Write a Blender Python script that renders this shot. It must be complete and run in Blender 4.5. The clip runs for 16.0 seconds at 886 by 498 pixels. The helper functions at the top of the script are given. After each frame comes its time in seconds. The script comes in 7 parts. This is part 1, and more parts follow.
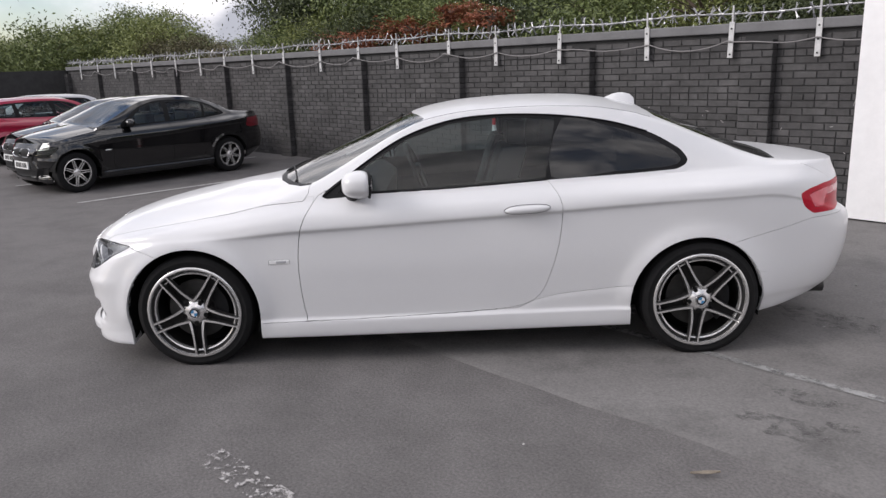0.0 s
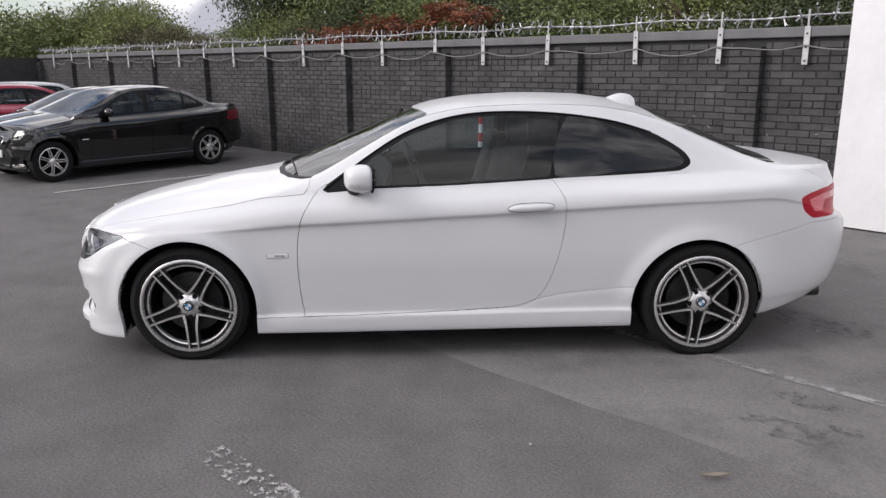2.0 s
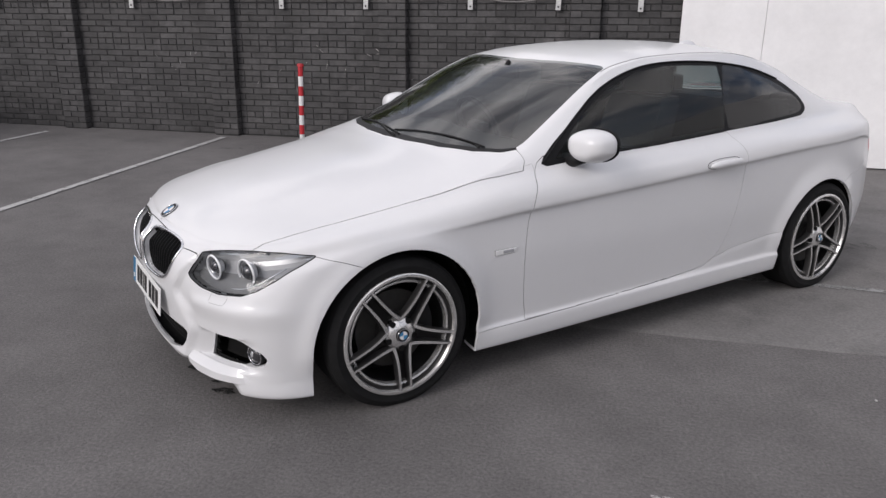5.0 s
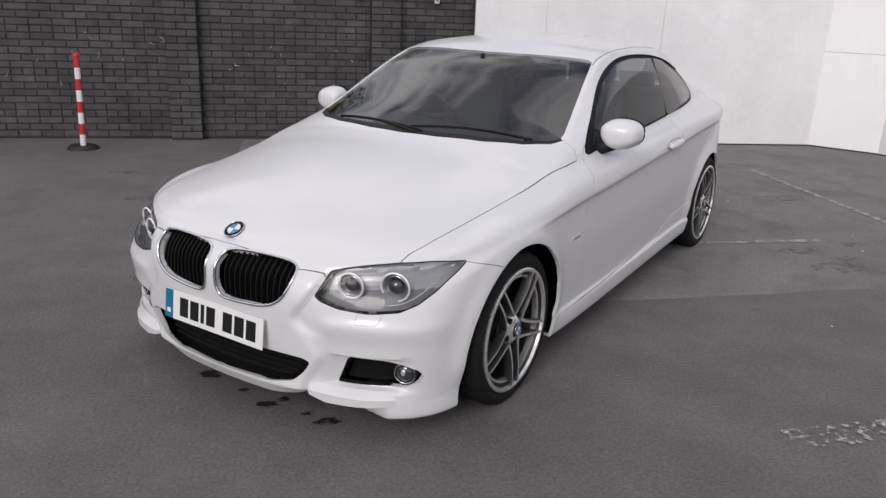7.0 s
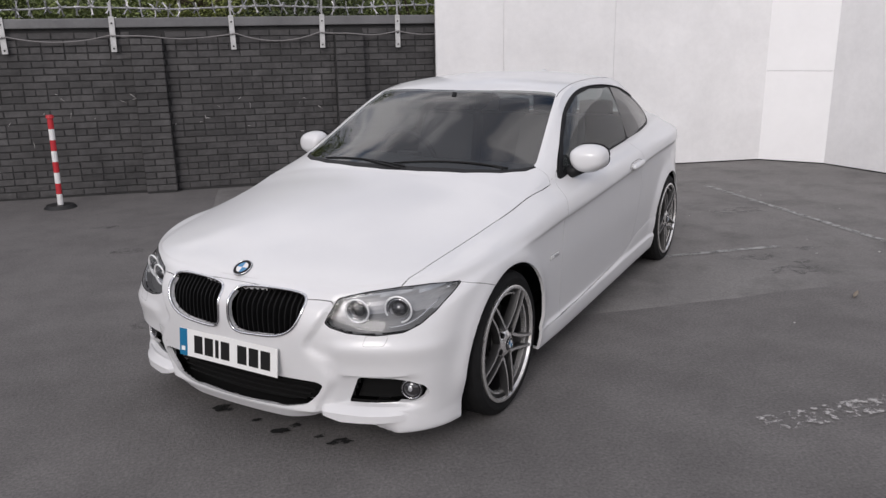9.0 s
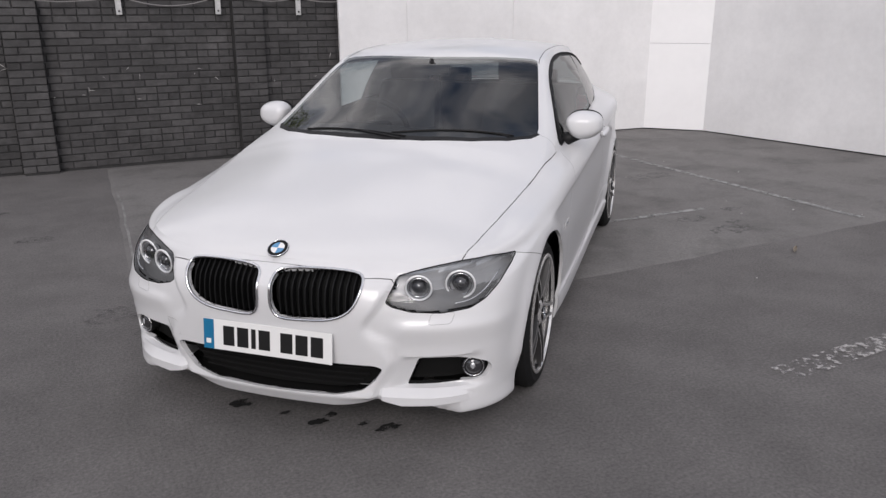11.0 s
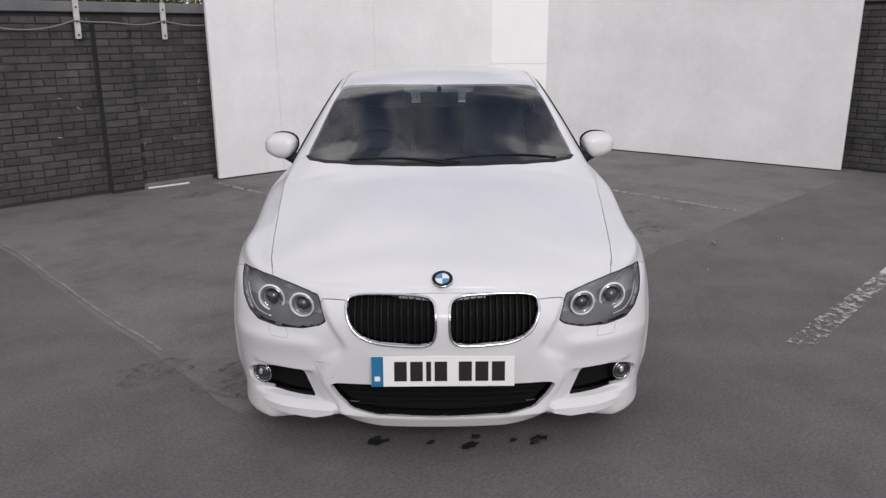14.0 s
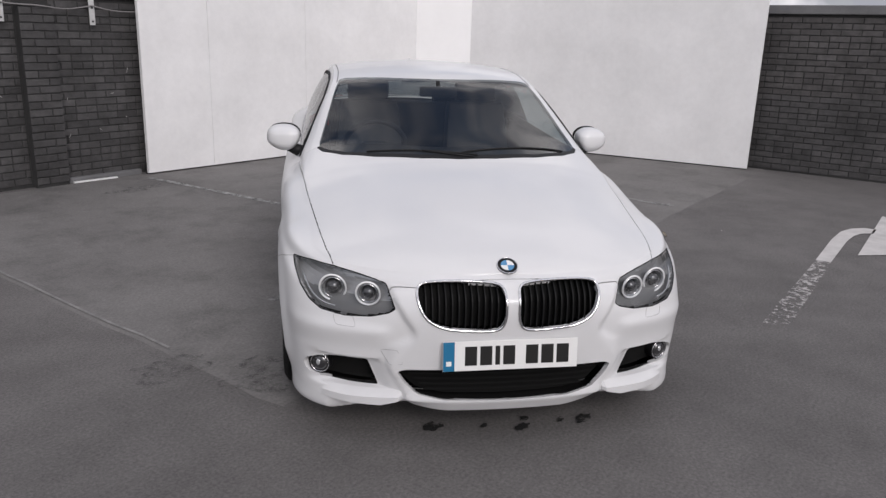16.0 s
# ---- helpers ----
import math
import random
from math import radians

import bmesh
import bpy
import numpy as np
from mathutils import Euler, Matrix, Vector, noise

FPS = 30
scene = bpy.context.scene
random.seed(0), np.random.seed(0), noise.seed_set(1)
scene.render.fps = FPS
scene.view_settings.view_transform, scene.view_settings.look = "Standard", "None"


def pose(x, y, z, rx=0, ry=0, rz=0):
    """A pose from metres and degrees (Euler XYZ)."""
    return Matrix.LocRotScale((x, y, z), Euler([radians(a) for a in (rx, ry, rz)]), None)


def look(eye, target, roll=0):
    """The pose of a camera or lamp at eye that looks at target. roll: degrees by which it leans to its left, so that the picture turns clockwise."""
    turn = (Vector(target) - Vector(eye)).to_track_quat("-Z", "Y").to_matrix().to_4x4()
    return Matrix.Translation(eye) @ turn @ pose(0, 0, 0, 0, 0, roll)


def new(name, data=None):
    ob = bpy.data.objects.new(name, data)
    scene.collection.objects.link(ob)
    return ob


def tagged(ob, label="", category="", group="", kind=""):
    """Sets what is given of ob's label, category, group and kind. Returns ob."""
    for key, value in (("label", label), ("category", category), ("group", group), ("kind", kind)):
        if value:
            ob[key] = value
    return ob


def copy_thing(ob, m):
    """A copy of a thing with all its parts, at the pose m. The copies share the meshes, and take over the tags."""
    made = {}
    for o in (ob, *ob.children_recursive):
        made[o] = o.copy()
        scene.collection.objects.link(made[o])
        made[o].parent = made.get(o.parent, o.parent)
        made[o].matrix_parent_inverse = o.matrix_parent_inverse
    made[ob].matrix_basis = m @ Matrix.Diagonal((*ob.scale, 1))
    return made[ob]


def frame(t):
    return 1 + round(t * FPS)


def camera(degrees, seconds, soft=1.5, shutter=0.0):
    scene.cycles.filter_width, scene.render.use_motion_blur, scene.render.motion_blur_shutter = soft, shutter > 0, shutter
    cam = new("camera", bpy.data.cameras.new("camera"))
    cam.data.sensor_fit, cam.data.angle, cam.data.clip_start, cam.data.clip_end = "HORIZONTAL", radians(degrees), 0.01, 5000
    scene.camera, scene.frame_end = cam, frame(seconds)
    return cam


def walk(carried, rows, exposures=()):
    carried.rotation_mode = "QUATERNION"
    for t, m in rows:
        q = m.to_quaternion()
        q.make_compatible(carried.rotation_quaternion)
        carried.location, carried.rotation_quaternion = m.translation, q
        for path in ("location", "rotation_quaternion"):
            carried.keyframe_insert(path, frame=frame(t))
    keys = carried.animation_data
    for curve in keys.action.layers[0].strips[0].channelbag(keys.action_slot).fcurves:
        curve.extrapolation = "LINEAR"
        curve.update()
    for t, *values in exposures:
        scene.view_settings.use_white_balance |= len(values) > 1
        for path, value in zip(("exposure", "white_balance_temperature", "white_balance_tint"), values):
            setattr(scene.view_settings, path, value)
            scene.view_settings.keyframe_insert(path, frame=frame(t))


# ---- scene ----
cam = camera(60.3, 16.0, soft=1.4)
PATH = [
    (0, (3.446, -3.361, 1.582), (2.052, -2.007, 1.112), -1.8),
    (0.5, (3.445, -3.362, 1.585), (2.048, -2.01, 1.116), -1.6),
    (1, (3.44, -3.361, 1.583), (2.041, -2.009, 1.116), -1.1),
    (1.5, (3.419, -3.36, 1.579), (2.024, -2.004, 1.113), -1.0),
    (2, (3.298, -3.446, 1.557), (1.958, -2.038, 1.086), -0.1),
    (2.5, (3.015, -3.677, 1.552), (1.823, -2.141, 1.081), 1.2),
    (3, (2.532, -3.871, 1.517), (1.498, -2.231, 1.025), 2.1),
    (3.5, (2.035, -4.093, 1.536), (1.095, -2.398, 1.042), 2.2),
    (4, (1.515, -4.243, 1.525), (0.723, -2.487, 0.988), 2.0),
    (4.5, (0.994, -4.262, 1.54), (0.365, -2.454, 0.96), 1.3),
    (4.7, (0.768, -4.266, 1.54), (0.211, -2.436, 0.956), 0.7),
    (6.8, (-1.181, -4.161, 1.53), (-0.786, -2.311, 0.879), 4.1),
    (7, (-1.27, -4.251, 1.535), (-0.85, -2.393, 0.926), 2.3),
    (7.5, (-1.404, -4.422, 1.561), (-0.884, -2.579, 0.983), 1.1),
    (8, (-1.416, -4.466, 1.569), (-0.917, -2.607, 1.026), -0.2),
    (8.5, (-1.411, -4.485, 1.562), (-0.919, -2.618, 1.042), -0.9),
    (10.8, (-1.994, -4.145, 1.526), (-1.179, -2.406, 0.969), -0.3),
    (11, (-2.117, -4.076, 1.516), (-1.24, -2.375, 0.935), -0.2),
    (11.5, (-2.455, -3.851, 1.556), (-1.425, -2.245, 0.958), 0.0),
    (12, (-2.879, -3.662, 1.57), (-1.684, -2.163, 0.999), -0.8),
    (12.5, (-3.132, -3.457, 1.553), (-1.839, -2.038, 0.993), -0.3),
    (13, (-3.325, -3.327, 1.592), (-1.965, -1.966, 1.044), -1.0),
    (13.5, (-3.357, -3.322, 1.59), (-1.986, -1.971, 1.045), -0.4),
    (14, (-3.347, -3.319, 1.583), (-1.974, -1.969, 1.042), -0.2),
    (14.5, (-3.341, -3.297, 1.578), (-1.959, -1.956, 1.04), -0.4),
    (15, (-3.421, -3.19, 1.561), (-2.0, -1.884, 1.034), 0.8),
    (15.5, (-3.69, -3.015, 1.577), (-2.184, -1.809, 1.048), -1.1),
    (16, (-3.868, -2.836, 1.555), (-2.292, -1.731, 1.016), 1.8),
]
walk(cam, [(t, look(eye, target, roll)) for t, eye, target, roll in PATH], exposures=[(0, 0.42, 6450, 15), (2, 0.42, 6450, 15), (3.5, 0.34, 6450, 15), (4.5, 0.24, 6450, 15), (7, 0.03, 6450, 15), (8.5, 0.02, 6450, 15), (11.5, 0.03, 6450, 15), (12.5, -0.01, 6450, 15), (16, -0.01, 6450, 15)])

# ---- world and light ----
world = bpy.data.worlds.new("sky")
scene.world = world
world.use_nodes = True
wn, wl = world.node_tree.nodes, world.node_tree.links
wn.clear()
w_out = wn.new("ShaderNodeOutputWorld")
w_bg = wn.new("ShaderNodeBackground")
w_sky = wn.new("ShaderNodeTexSky")
w_sky.sky_type, w_sky.sun_disc = "NISHITA", False
w_sky.sun_elevation, w_sky.sun_rotation = radians(30), radians(213)
w_co = wn.new("ShaderNodeTexCoord")
w_map = wn.new("ShaderNodeMapping")
w_map.inputs["Scale"].default_value = (1.3, 1.3, 1.7)
w_noise = wn.new("ShaderNodeTexNoise")
w_noise.inputs["Scale"].default_value, w_noise.inputs["Detail"].default_value = 2.3, 9
w_noise.inputs["Roughness"].default_value = 0.55
w_cover = wn.new("ShaderNodeValToRGB")
w_cover.color_ramp.elements[0].position, w_cover.color_ramp.elements[1].position = 0.36, 0.50
w_shade = wn.new("ShaderNodeTexNoise")
w_shade.inputs["Scale"].default_value, w_shade.inputs["Detail"].default_value = 3.1, 8
w_tone = wn.new("ShaderNodeValToRGB")
w_tone.color_ramp.elements[0].position, w_tone.color_ramp.elements[1].position = 0.43, 0.57
w_tone.color_ramp.elements[0].color, w_tone.color_ramp.elements[1].color = (3.4, 3.55, 3.9, 1), (10.8, 10.7, 10.6, 1)
w_mix = wn.new("ShaderNodeMixRGB")
wl.new(w_co.outputs["Generated"], w_map.inputs["Vector"])
wl.new(w_map.outputs[0], w_noise.inputs["Vector"])
wl.new(w_map.outputs[0], w_shade.inputs["Vector"])
wl.new(w_noise.outputs["Fac"], w_cover.inputs["Fac"])
wl.new(w_shade.outputs["Fac"], w_tone.inputs["Fac"])
wl.new(w_cover.outputs["Color"], w_mix.inputs["Fac"])
wl.new(w_sky.outputs["Color"], w_mix.inputs["Color1"])
wl.new(w_tone.outputs["Color"], w_mix.inputs["Color2"])
wl.new(w_mix.outputs["Color"], w_bg.inputs["Color"])
w_bg.inputs["Strength"].default_value = 0.114
wl.new(w_bg.outputs[0], w_out.inputs["Surface"])

sun = new("sun", bpy.data.lights.new("sun", "SUN"))
sun.data.energy, sun.data.angle, sun.data.color = 1.4, radians(24), (1.0, 0.97, 0.92)
sun.matrix_world = look((-6.3, -9.8, 6.8), (0, 0, 0))
scene.view_settings.exposure = 0.0

# ---- materials ----
def nodes_of(name):
    m = bpy.data.materials.new(name)
    m.use_nodes = True
    return m, m.node_tree.nodes, m.node_tree.links, m.node_tree.nodes["Principled BSDF"]


def noise_ramp(nt, links, co, scale, lo, hi, c0, c1, detail=6, rough=0.6):
    n = nt.new("ShaderNodeTexNoise")
    n.inputs["Scale"].default_value, n.inputs["Detail"].default_value, n.inputs["Roughness"].default_value = scale, detail, rough
    links.new(co, n.inputs["Vector"])
    r = nt.new("ShaderNodeValToRGB")
    r.color_ramp.elements[0].position, r.color_ramp.elements[1].position = lo, hi
    r.color_ramp.elements[0].color, r.color_ramp.elements[1].color = (*c0, 1), (*c1, 1)
    links.new(n.outputs["Fac"], r.inputs["Fac"])
    return n, r


def mixc(nt, links, a, b, fac, mode="MIX"):
    x = nt.new("ShaderNodeMixRGB")
    x.blend_type = mode
    for sock, v in ((x.inputs["Color1"], a), (x.inputs["Color2"], b), (x.inputs["Fac"], fac)):
        if isinstance(v, (int, float)):
            sock.default_value = v
        elif isinstance(v, tuple):
            sock.default_value = (*v, 1)
        else:
            links.new(v, sock)
    return x.outputs["Color"]


def bump(nt, links, bsdf, height, strength, dist):
    b = nt.new("ShaderNodeBump")
    b.inputs["Strength"].default_value, b.inputs["Distance"].default_value = strength, dist
    links.new(height, b.inputs["Height"])
    links.new(b.outputs["Normal"], bsdf.inputs["Normal"])


def plain(name, color, rough=0.5, metal=0.0, coat=0.0, vary=0.08, scale=14.0, grain=0.0):
    """A surface with slight variation of tone and gloss at two scales."""
    m, nt, links, b = nodes_of(name)
    co = nt.new("ShaderNodeTexCoord").outputs["Object"]
    d = tuple(max(0.0, c * (1 - vary)) for c in color)
    e = tuple(min(1.0, c * (1 + vary)) for c in color)
    _, r1 = noise_ramp(nt, links, co, scale, 0.3, 0.7, d, e)
    n2, r2 = noise_ramp(nt, links, co, scale * 14, 0.3, 0.7, (1 - vary,) * 3, (1, 1, 1), 3)
    links.new(mixc(nt, links, r1.outputs["Color"], r2.outputs["Color"], 0.6, "MULTIPLY"), b.inputs["Base Color"])
    b.inputs["Roughness"].default_value, b.inputs["Metallic"].default_value = rough, metal
    b.inputs["Coat Weight"].default_value = coat
    b.inputs["Coat Roughness"].default_value = 0.03
    if grain:
        bump(nt, links, b, n2.outputs["Fac"], grain, 0.002)
    return m


def glassy(name, tint, alpha_mix, rough=0.0, veil=0.0):
    """Window glass: a mirror-like skin over a tinted see-through pane."""
    m, nt, links, b = nodes_of(name)
    out = nt["Material Output"]
    tr = nt.new("ShaderNodeBsdfTransparent")
    tr.inputs["Color"].default_value = (*tint, 1)
    gl = nt.new("ShaderNodeBsdfGlossy")
    gl.inputs["Roughness"].default_value = rough
    lw = nt.new("ShaderNodeLayerWeight")
    lw.inputs["Blend"].default_value = 0.5
    steep = nt.new("ShaderNodeMath")
    steep.operation = "POWER"
    steep.inputs[1].default_value = 4.6
    links.new(lw.outputs["Facing"], steep.inputs[0])
    f0 = ((alpha_mix - 1) / (alpha_mix + 1)) ** 2
    fr = nt.new("ShaderNodeMath")
    fr.operation = "MULTIPLY_ADD"
    links.new(steep.outputs[0], fr.inputs[0])
    fr.inputs[1].default_value, fr.inputs[2].default_value = 1 - f0, f0
    mx = nt.new("ShaderNodeMixShader")
    links.new(fr.outputs[0], mx.inputs[0])
    # thin grey veil: a little dust, plus pale reflection painted into the pane
    df = nt.new("ShaderNodeBsdfDiffuse")
    df.inputs["Color"].default_value = (0.62, 0.61, 0.60, 1)
    film = nt.new("ShaderNodeMixShader")
    film.inputs[0].default_value = veil
    links.new(tr.outputs[0], film.inputs[1])
    links.new(df.outputs[0], film.inputs[2])
    links.new(film.outputs[0], mx.inputs[1])
    links.new(gl.outputs[0], mx.inputs[2])
    links.new(mx.outputs[0], out.inputs["Surface"])
    return m


def asphalt_material():
    m, nt, links, b = nodes_of("asphalt")
    co = nt.new("ShaderNodeTexCoord").outputs["Object"]
    _, base = noise_ramp(nt, links, co, 0.55, 0.30, 0.72, (0.133, 0.126, 0.125), (0.178, 0.170, 0.168), 8, 0.65)
    _, blot = noise_ramp(nt, links, co, 2.4, 0.36, 0.62, (0.72, 0.72, 0.72), (1, 1, 1), 9, 0.7)
    g, grit = noise_ramp(nt, links, co, 72, 0.32, 0.68, (0.66, 0.66, 0.66), (1.27, 1.26, 1.25), 4, 0.75)
    c = mixc(nt, links, base.outputs["Color"], blot.outputs["Color"], 0.75, "MULTIPLY")
    c = mixc(nt, links, c, grit.outputs["Color"], 1.0, "MULTIPLY")
    links.new(c, b.inputs["Base Color"])
    b.inputs["Roughness"].default_value = 0.86
    b.inputs["Specular IOR Level"].default_value = 0.35
    bump(nt, links, b, g.outputs["Fac"], 0.8, 0.006)
    return m


def patch_material():
    m, nt, links, b = nodes_of("worn_tarmac")
    co = nt.new("ShaderNodeTexCoord").outputs["Object"]
    _, base = noise_ramp(nt, links, co, 0.8, 0.30, 0.72, (0.148, 0.141, 0.139), (0.212, 0.204, 0.200), 9, 0.7)
    _, stain = noise_ramp(nt, links, co, 1.9, 0.33, 0.52, (0.62, 0.62, 0.62), (1, 1, 1), 9, 0.68)
    g, grit = noise_ramp(nt, links, co, 70, 0.32, 0.70, (0.76, 0.76, 0.76), (1.18, 1.18, 1.17), 4, 0.7)
    c = mixc(nt, links, base.outputs["Color"], stain.outputs["Color"], 0.8, "MULTIPLY")
    c = mixc(nt, links, c, grit.outputs["Color"], 1.0, "MULTIPLY")
    links.new(c, b.inputs["Base Color"])
    b.inputs["Roughness"].default_value = 0.82
    b.inputs["Specular IOR Level"].default_value = 0.35
    bump(nt, links, b, g.outputs["Fac"], 0.4, 0.003)
    return m


def worn_paint_material(name, color, wear_lo, wear_hi, fine=13):
    """Road paint with holes where the tarmac shows through."""
    m, nt, links, b = nodes_of(name)
    co = nt.new("ShaderNodeTexCoord").outputs["Object"]
    n, r = noise_ramp(nt, links, co, fine, wear_lo, wear_hi, (0, 0, 0), (1, 1, 1), 10, 0.75)
    _, tone = noise_ramp(nt, links, co, 6, 0.3, 0.7, tuple(c * 0.75 for c in color), color)
    links.new(tone.outputs["Color"], b.inputs["Base Color"])
    links.new(r.outputs["Color"], b.inputs["Alpha"])
    b.inputs["Roughness"].default_value = 0.7
    return m


def brick_material(name, c0, c1, wear=(0.3, 0.3, 0.3)):
    m, nt, links, b = nodes_of(name)
    co = nt.new("ShaderNodeTexCoord").outputs["Object"]
    info = nt.new("ShaderNodeObjectInfo")
    geo = nt.new("ShaderNodeNewGeometry")
    add = nt.new("ShaderNodeMath")
    add.operation = "ADD"
    links.new(info.outputs["Random"], add.inputs[0])
    links.new(geo.outputs["Random Per Island"], add.inputs[1])
    fr = nt.new("ShaderNodeMath")
    fr.operation = "FRACT"
    links.new(add.outputs[0], fr.inputs[0])
    r = nt.new("ShaderNodeValToRGB")
    r.color_ramp.elements[0].color, r.color_ramp.elements[1].color = (*c0, 1), (*c1, 1)
    links.new(fr.outputs[0], r.inputs["Fac"])
    pos = geo.outputs["Position"]
    g, grime = noise_ramp(nt, links, pos, 1.5, 0.3, 0.7, (0.42, 0.42, 0.42), (1.22, 1.22, 1.22), 10, 0.78)
    f, chip = noise_ramp(nt, links, pos, 26, 0.70, 0.76, (0, 0, 0), (1, 1, 1), 8, 0.7)
    c = mixc(nt, links, r.outputs["Color"], grime.outputs["Color"], 1.0, "MULTIPLY")
    _, scuff = noise_ramp(nt, links, pos, 9, 0.35, 0.72, (0.74, 0.74, 0.74), (1.35, 1.35, 1.35), 8, 0.75)
    c = mixc(nt, links, c, scuff.outputs["Color"], 1.0, "MULTIPLY")
    c = mixc(nt, links, c, wear, chip.outputs["Color"])
    links.new(c, b.inputs["Base Color"])
    b.inputs["Roughness"].default_value = 0.66
    bump(nt, links, b, f.outputs["Fac"], 0.35, 0.004)
    return m


ASPHALT = asphalt_material()
TARMAC = patch_material()
LINE = worn_paint_material("line_paint", (0.46, 0.455, 0.45), 0.36, 0.46)
LINE_FAINT = worn_paint_material("faded_line_paint", (0.33, 0.33, 0.325), 0.34, 0.58)
ARROW = worn_paint_material("arrow_paint", (0.62, 0.60, 0.59), 0.30, 0.36)
ARROW_WORN = worn_paint_material("worn_arrow_paint", (0.46, 0.445, 0.435), 0.52, 0.58, 24)
ARROW_FADED = worn_paint_material("faded_arrow_paint", (0.44, 0.425, 0.415), 0.48, 0.56, 16)
BRICK = brick_material("black_painted_brick", (0.050, 0.048, 0.049), (0.082, 0.079, 0.080))
BRICK_GREY = brick_material("grey_brick", (0.060, 0.056, 0.056), (0.095, 0.090, 0.090))
MORTAR = plain("painted_mortar", (0.034, 0.0335, 0.034), 0.85, vary=0.25, scale=6, grain=0.3)
COPING = plain("coping_paint", (0.15, 0.15, 0.155), 0.6, vary=0.18, scale=3, grain=0.2)
BOARD = plain("white_board", (0.82, 0.815, 0.82), 0.42, vary=0.075, scale=1.1, grain=0.05)
# a brighter white for the narrow corner board
BOARD_BRIGHT = plain("bright_white_board", (0.92, 0.915, 0.92), 0.40, vary=0.03, scale=0.9, grain=0.02)
GALV = plain("galvanised_steel", (0.42, 0.42, 0.43), 0.45, 0.75, vary=0.2, scale=20)
PALE_EDGE = plain("pale_tarmac_edge", (0.24, 0.235, 0.23), 0.85, vary=0.35, scale=7, grain=0.2)
BRACKET = plain("whitewashed_steel", (0.55, 0.55, 0.55), 0.55, 0.1, vary=0.15, scale=18)
CABLE = plain("grey_cable", (0.22, 0.21, 0.21), 0.6)
BLACK = plain("black_rubber", (0.012, 0.012, 0.013), 0.6)
RED = plain("red_plastic", (0.50, 0.025, 0.035), 0.45)
WHITE = plain("white_plastic", (0.78, 0.78, 0.78), 0.45)
BARK = plain("bark", (0.10, 0.075, 0.055), 0.9, vary=0.3, scale=9, grain=0.6)
STAIN = worn_paint_material("oil_stain", (0.012, 0.012, 0.012), 0.42, 0.52)
STAIN_FAINT = worn_paint_material("faint_stain", (0.084, 0.083, 0.083), 0.47, 0.80)


def leaf_material(name, c0, c1):
    m, nt, links, b = nodes_of(name)
    geo = nt.new("ShaderNodeNewGeometry")
    r = nt.new("ShaderNodeValToRGB")
    r.color_ramp.elements[0].color, r.color_ramp.elements[1].color = (*c0, 1), (*c1, 1)
    links.new(geo.outputs["Random Per Island"], r.inputs["Fac"])
    links.new(r.outputs["Color"], b.inputs["Base Color"])
    b.inputs["Roughness"].default_value = 0.6
    b.inputs["Subsurface Weight"].default_value = 0.0
    return m


LEAF = leaf_material("green_leaf", (0.064, 0.090, 0.026), (0.19, 0.23, 0.072))
LEAF_LIGHT = leaf_material("light_leaf", (0.105, 0.128, 0.032), (0.25, 0.28, 0.088))
LEAF_DARK = leaf_material("dark_leaf", (0.022, 0.034, 0.012), (0.085, 0.105, 0.036))
LEAF_RED = leaf_material("red_leaf", (0.16, 0.045, 0.018), (0.32, 0.10, 0.045))
LEAF_BROWN = leaf_material("brown_leaf", (0.07, 0.06, 0.03), (0.16, 0.14, 0.07))
DRY_LEAF = plain("dry_leaf", (0.46, 0.40, 0.33), 0.7, vary=0.2, scale=40)
PEBBLE = plain("pale_stone", (0.42, 0.41, 0.40), 0.8, vary=0.2, scale=60)
HILL = plain("hill", (0.16, 0.165, 0.165), 0.95, vary=0.15, scale=0.05)

# ---- building blocks ----
def part(name, bm, material, parent=None, label="", smooth=False):
    me = bpy.data.meshes.new(name)
    bm.normal_update()
    bm.to_mesh(me)
    bm.free()
    for mat in (material if isinstance(material, (list, tuple)) else [material]):
        me.materials.append(mat)
    if smooth:
        me.polygons.foreach_set("use_smooth", [True] * len(me.polygons))
    ob = new(name, me)
    if parent is not None:
        ob.parent = parent
    if label:
        tagged(ob, label)
    return ob


def mesh_part(name, verts, faces, material, parent=None, label="", smooth=False, sharp=None):
    me = bpy.data.meshes.new(name)
    me.from_pydata([tuple(v) for v in verts], [], faces)
    for mat in (material if isinstance(material, (list, tuple)) else [material]):
        me.materials.append(mat)
    if smooth:
        me.polygons.foreach_set("use_smooth", [True] * len(me.polygons))
        if sharp:
            me.set_sharp_from_angle(angle=radians(sharp))
    me.update()
    ob = new(name, me)
    if parent is not None:
        ob.parent = parent
    if label:
        tagged(ob, label)
    return ob


def thing(name, label, category, m=None, group="", kind=""):
    ob = new(name)
    ob.empty_display_size = 0.1
    if m is not None:
        ob.matrix_world = m
    return tagged(ob, label, category, group, kind)


def box(bm, x0, x1, y0, y1, z0, z1, bevel=0.0, m=None):
    r = bmesh.ops.create_cube(bm, size=1)
    vs = r["verts"]
    for v in vs:
        v.co = Vector((x0 + (v.co.x + 0.5) * (x1 - x0), y0 + (v.co.y + 0.5) * (y1 - y0), z0 + (v.co.z + 0.5) * (z1 - z0)))
    if bevel:
        es = list({e for v in vs for e in v.link_edges})
        out = bmesh.ops.bevel(bm, geom=es, offset=bevel, segments=2, affect="EDGES", profile=0.7)
        vs = list({v for f in out["faces"] for v in f.verts} | {v for v in vs if v.is_valid})
    if m is not None:
        bmesh.ops.transform(bm, matrix=m, verts=[v for v in vs if v.is_valid])
    return bm


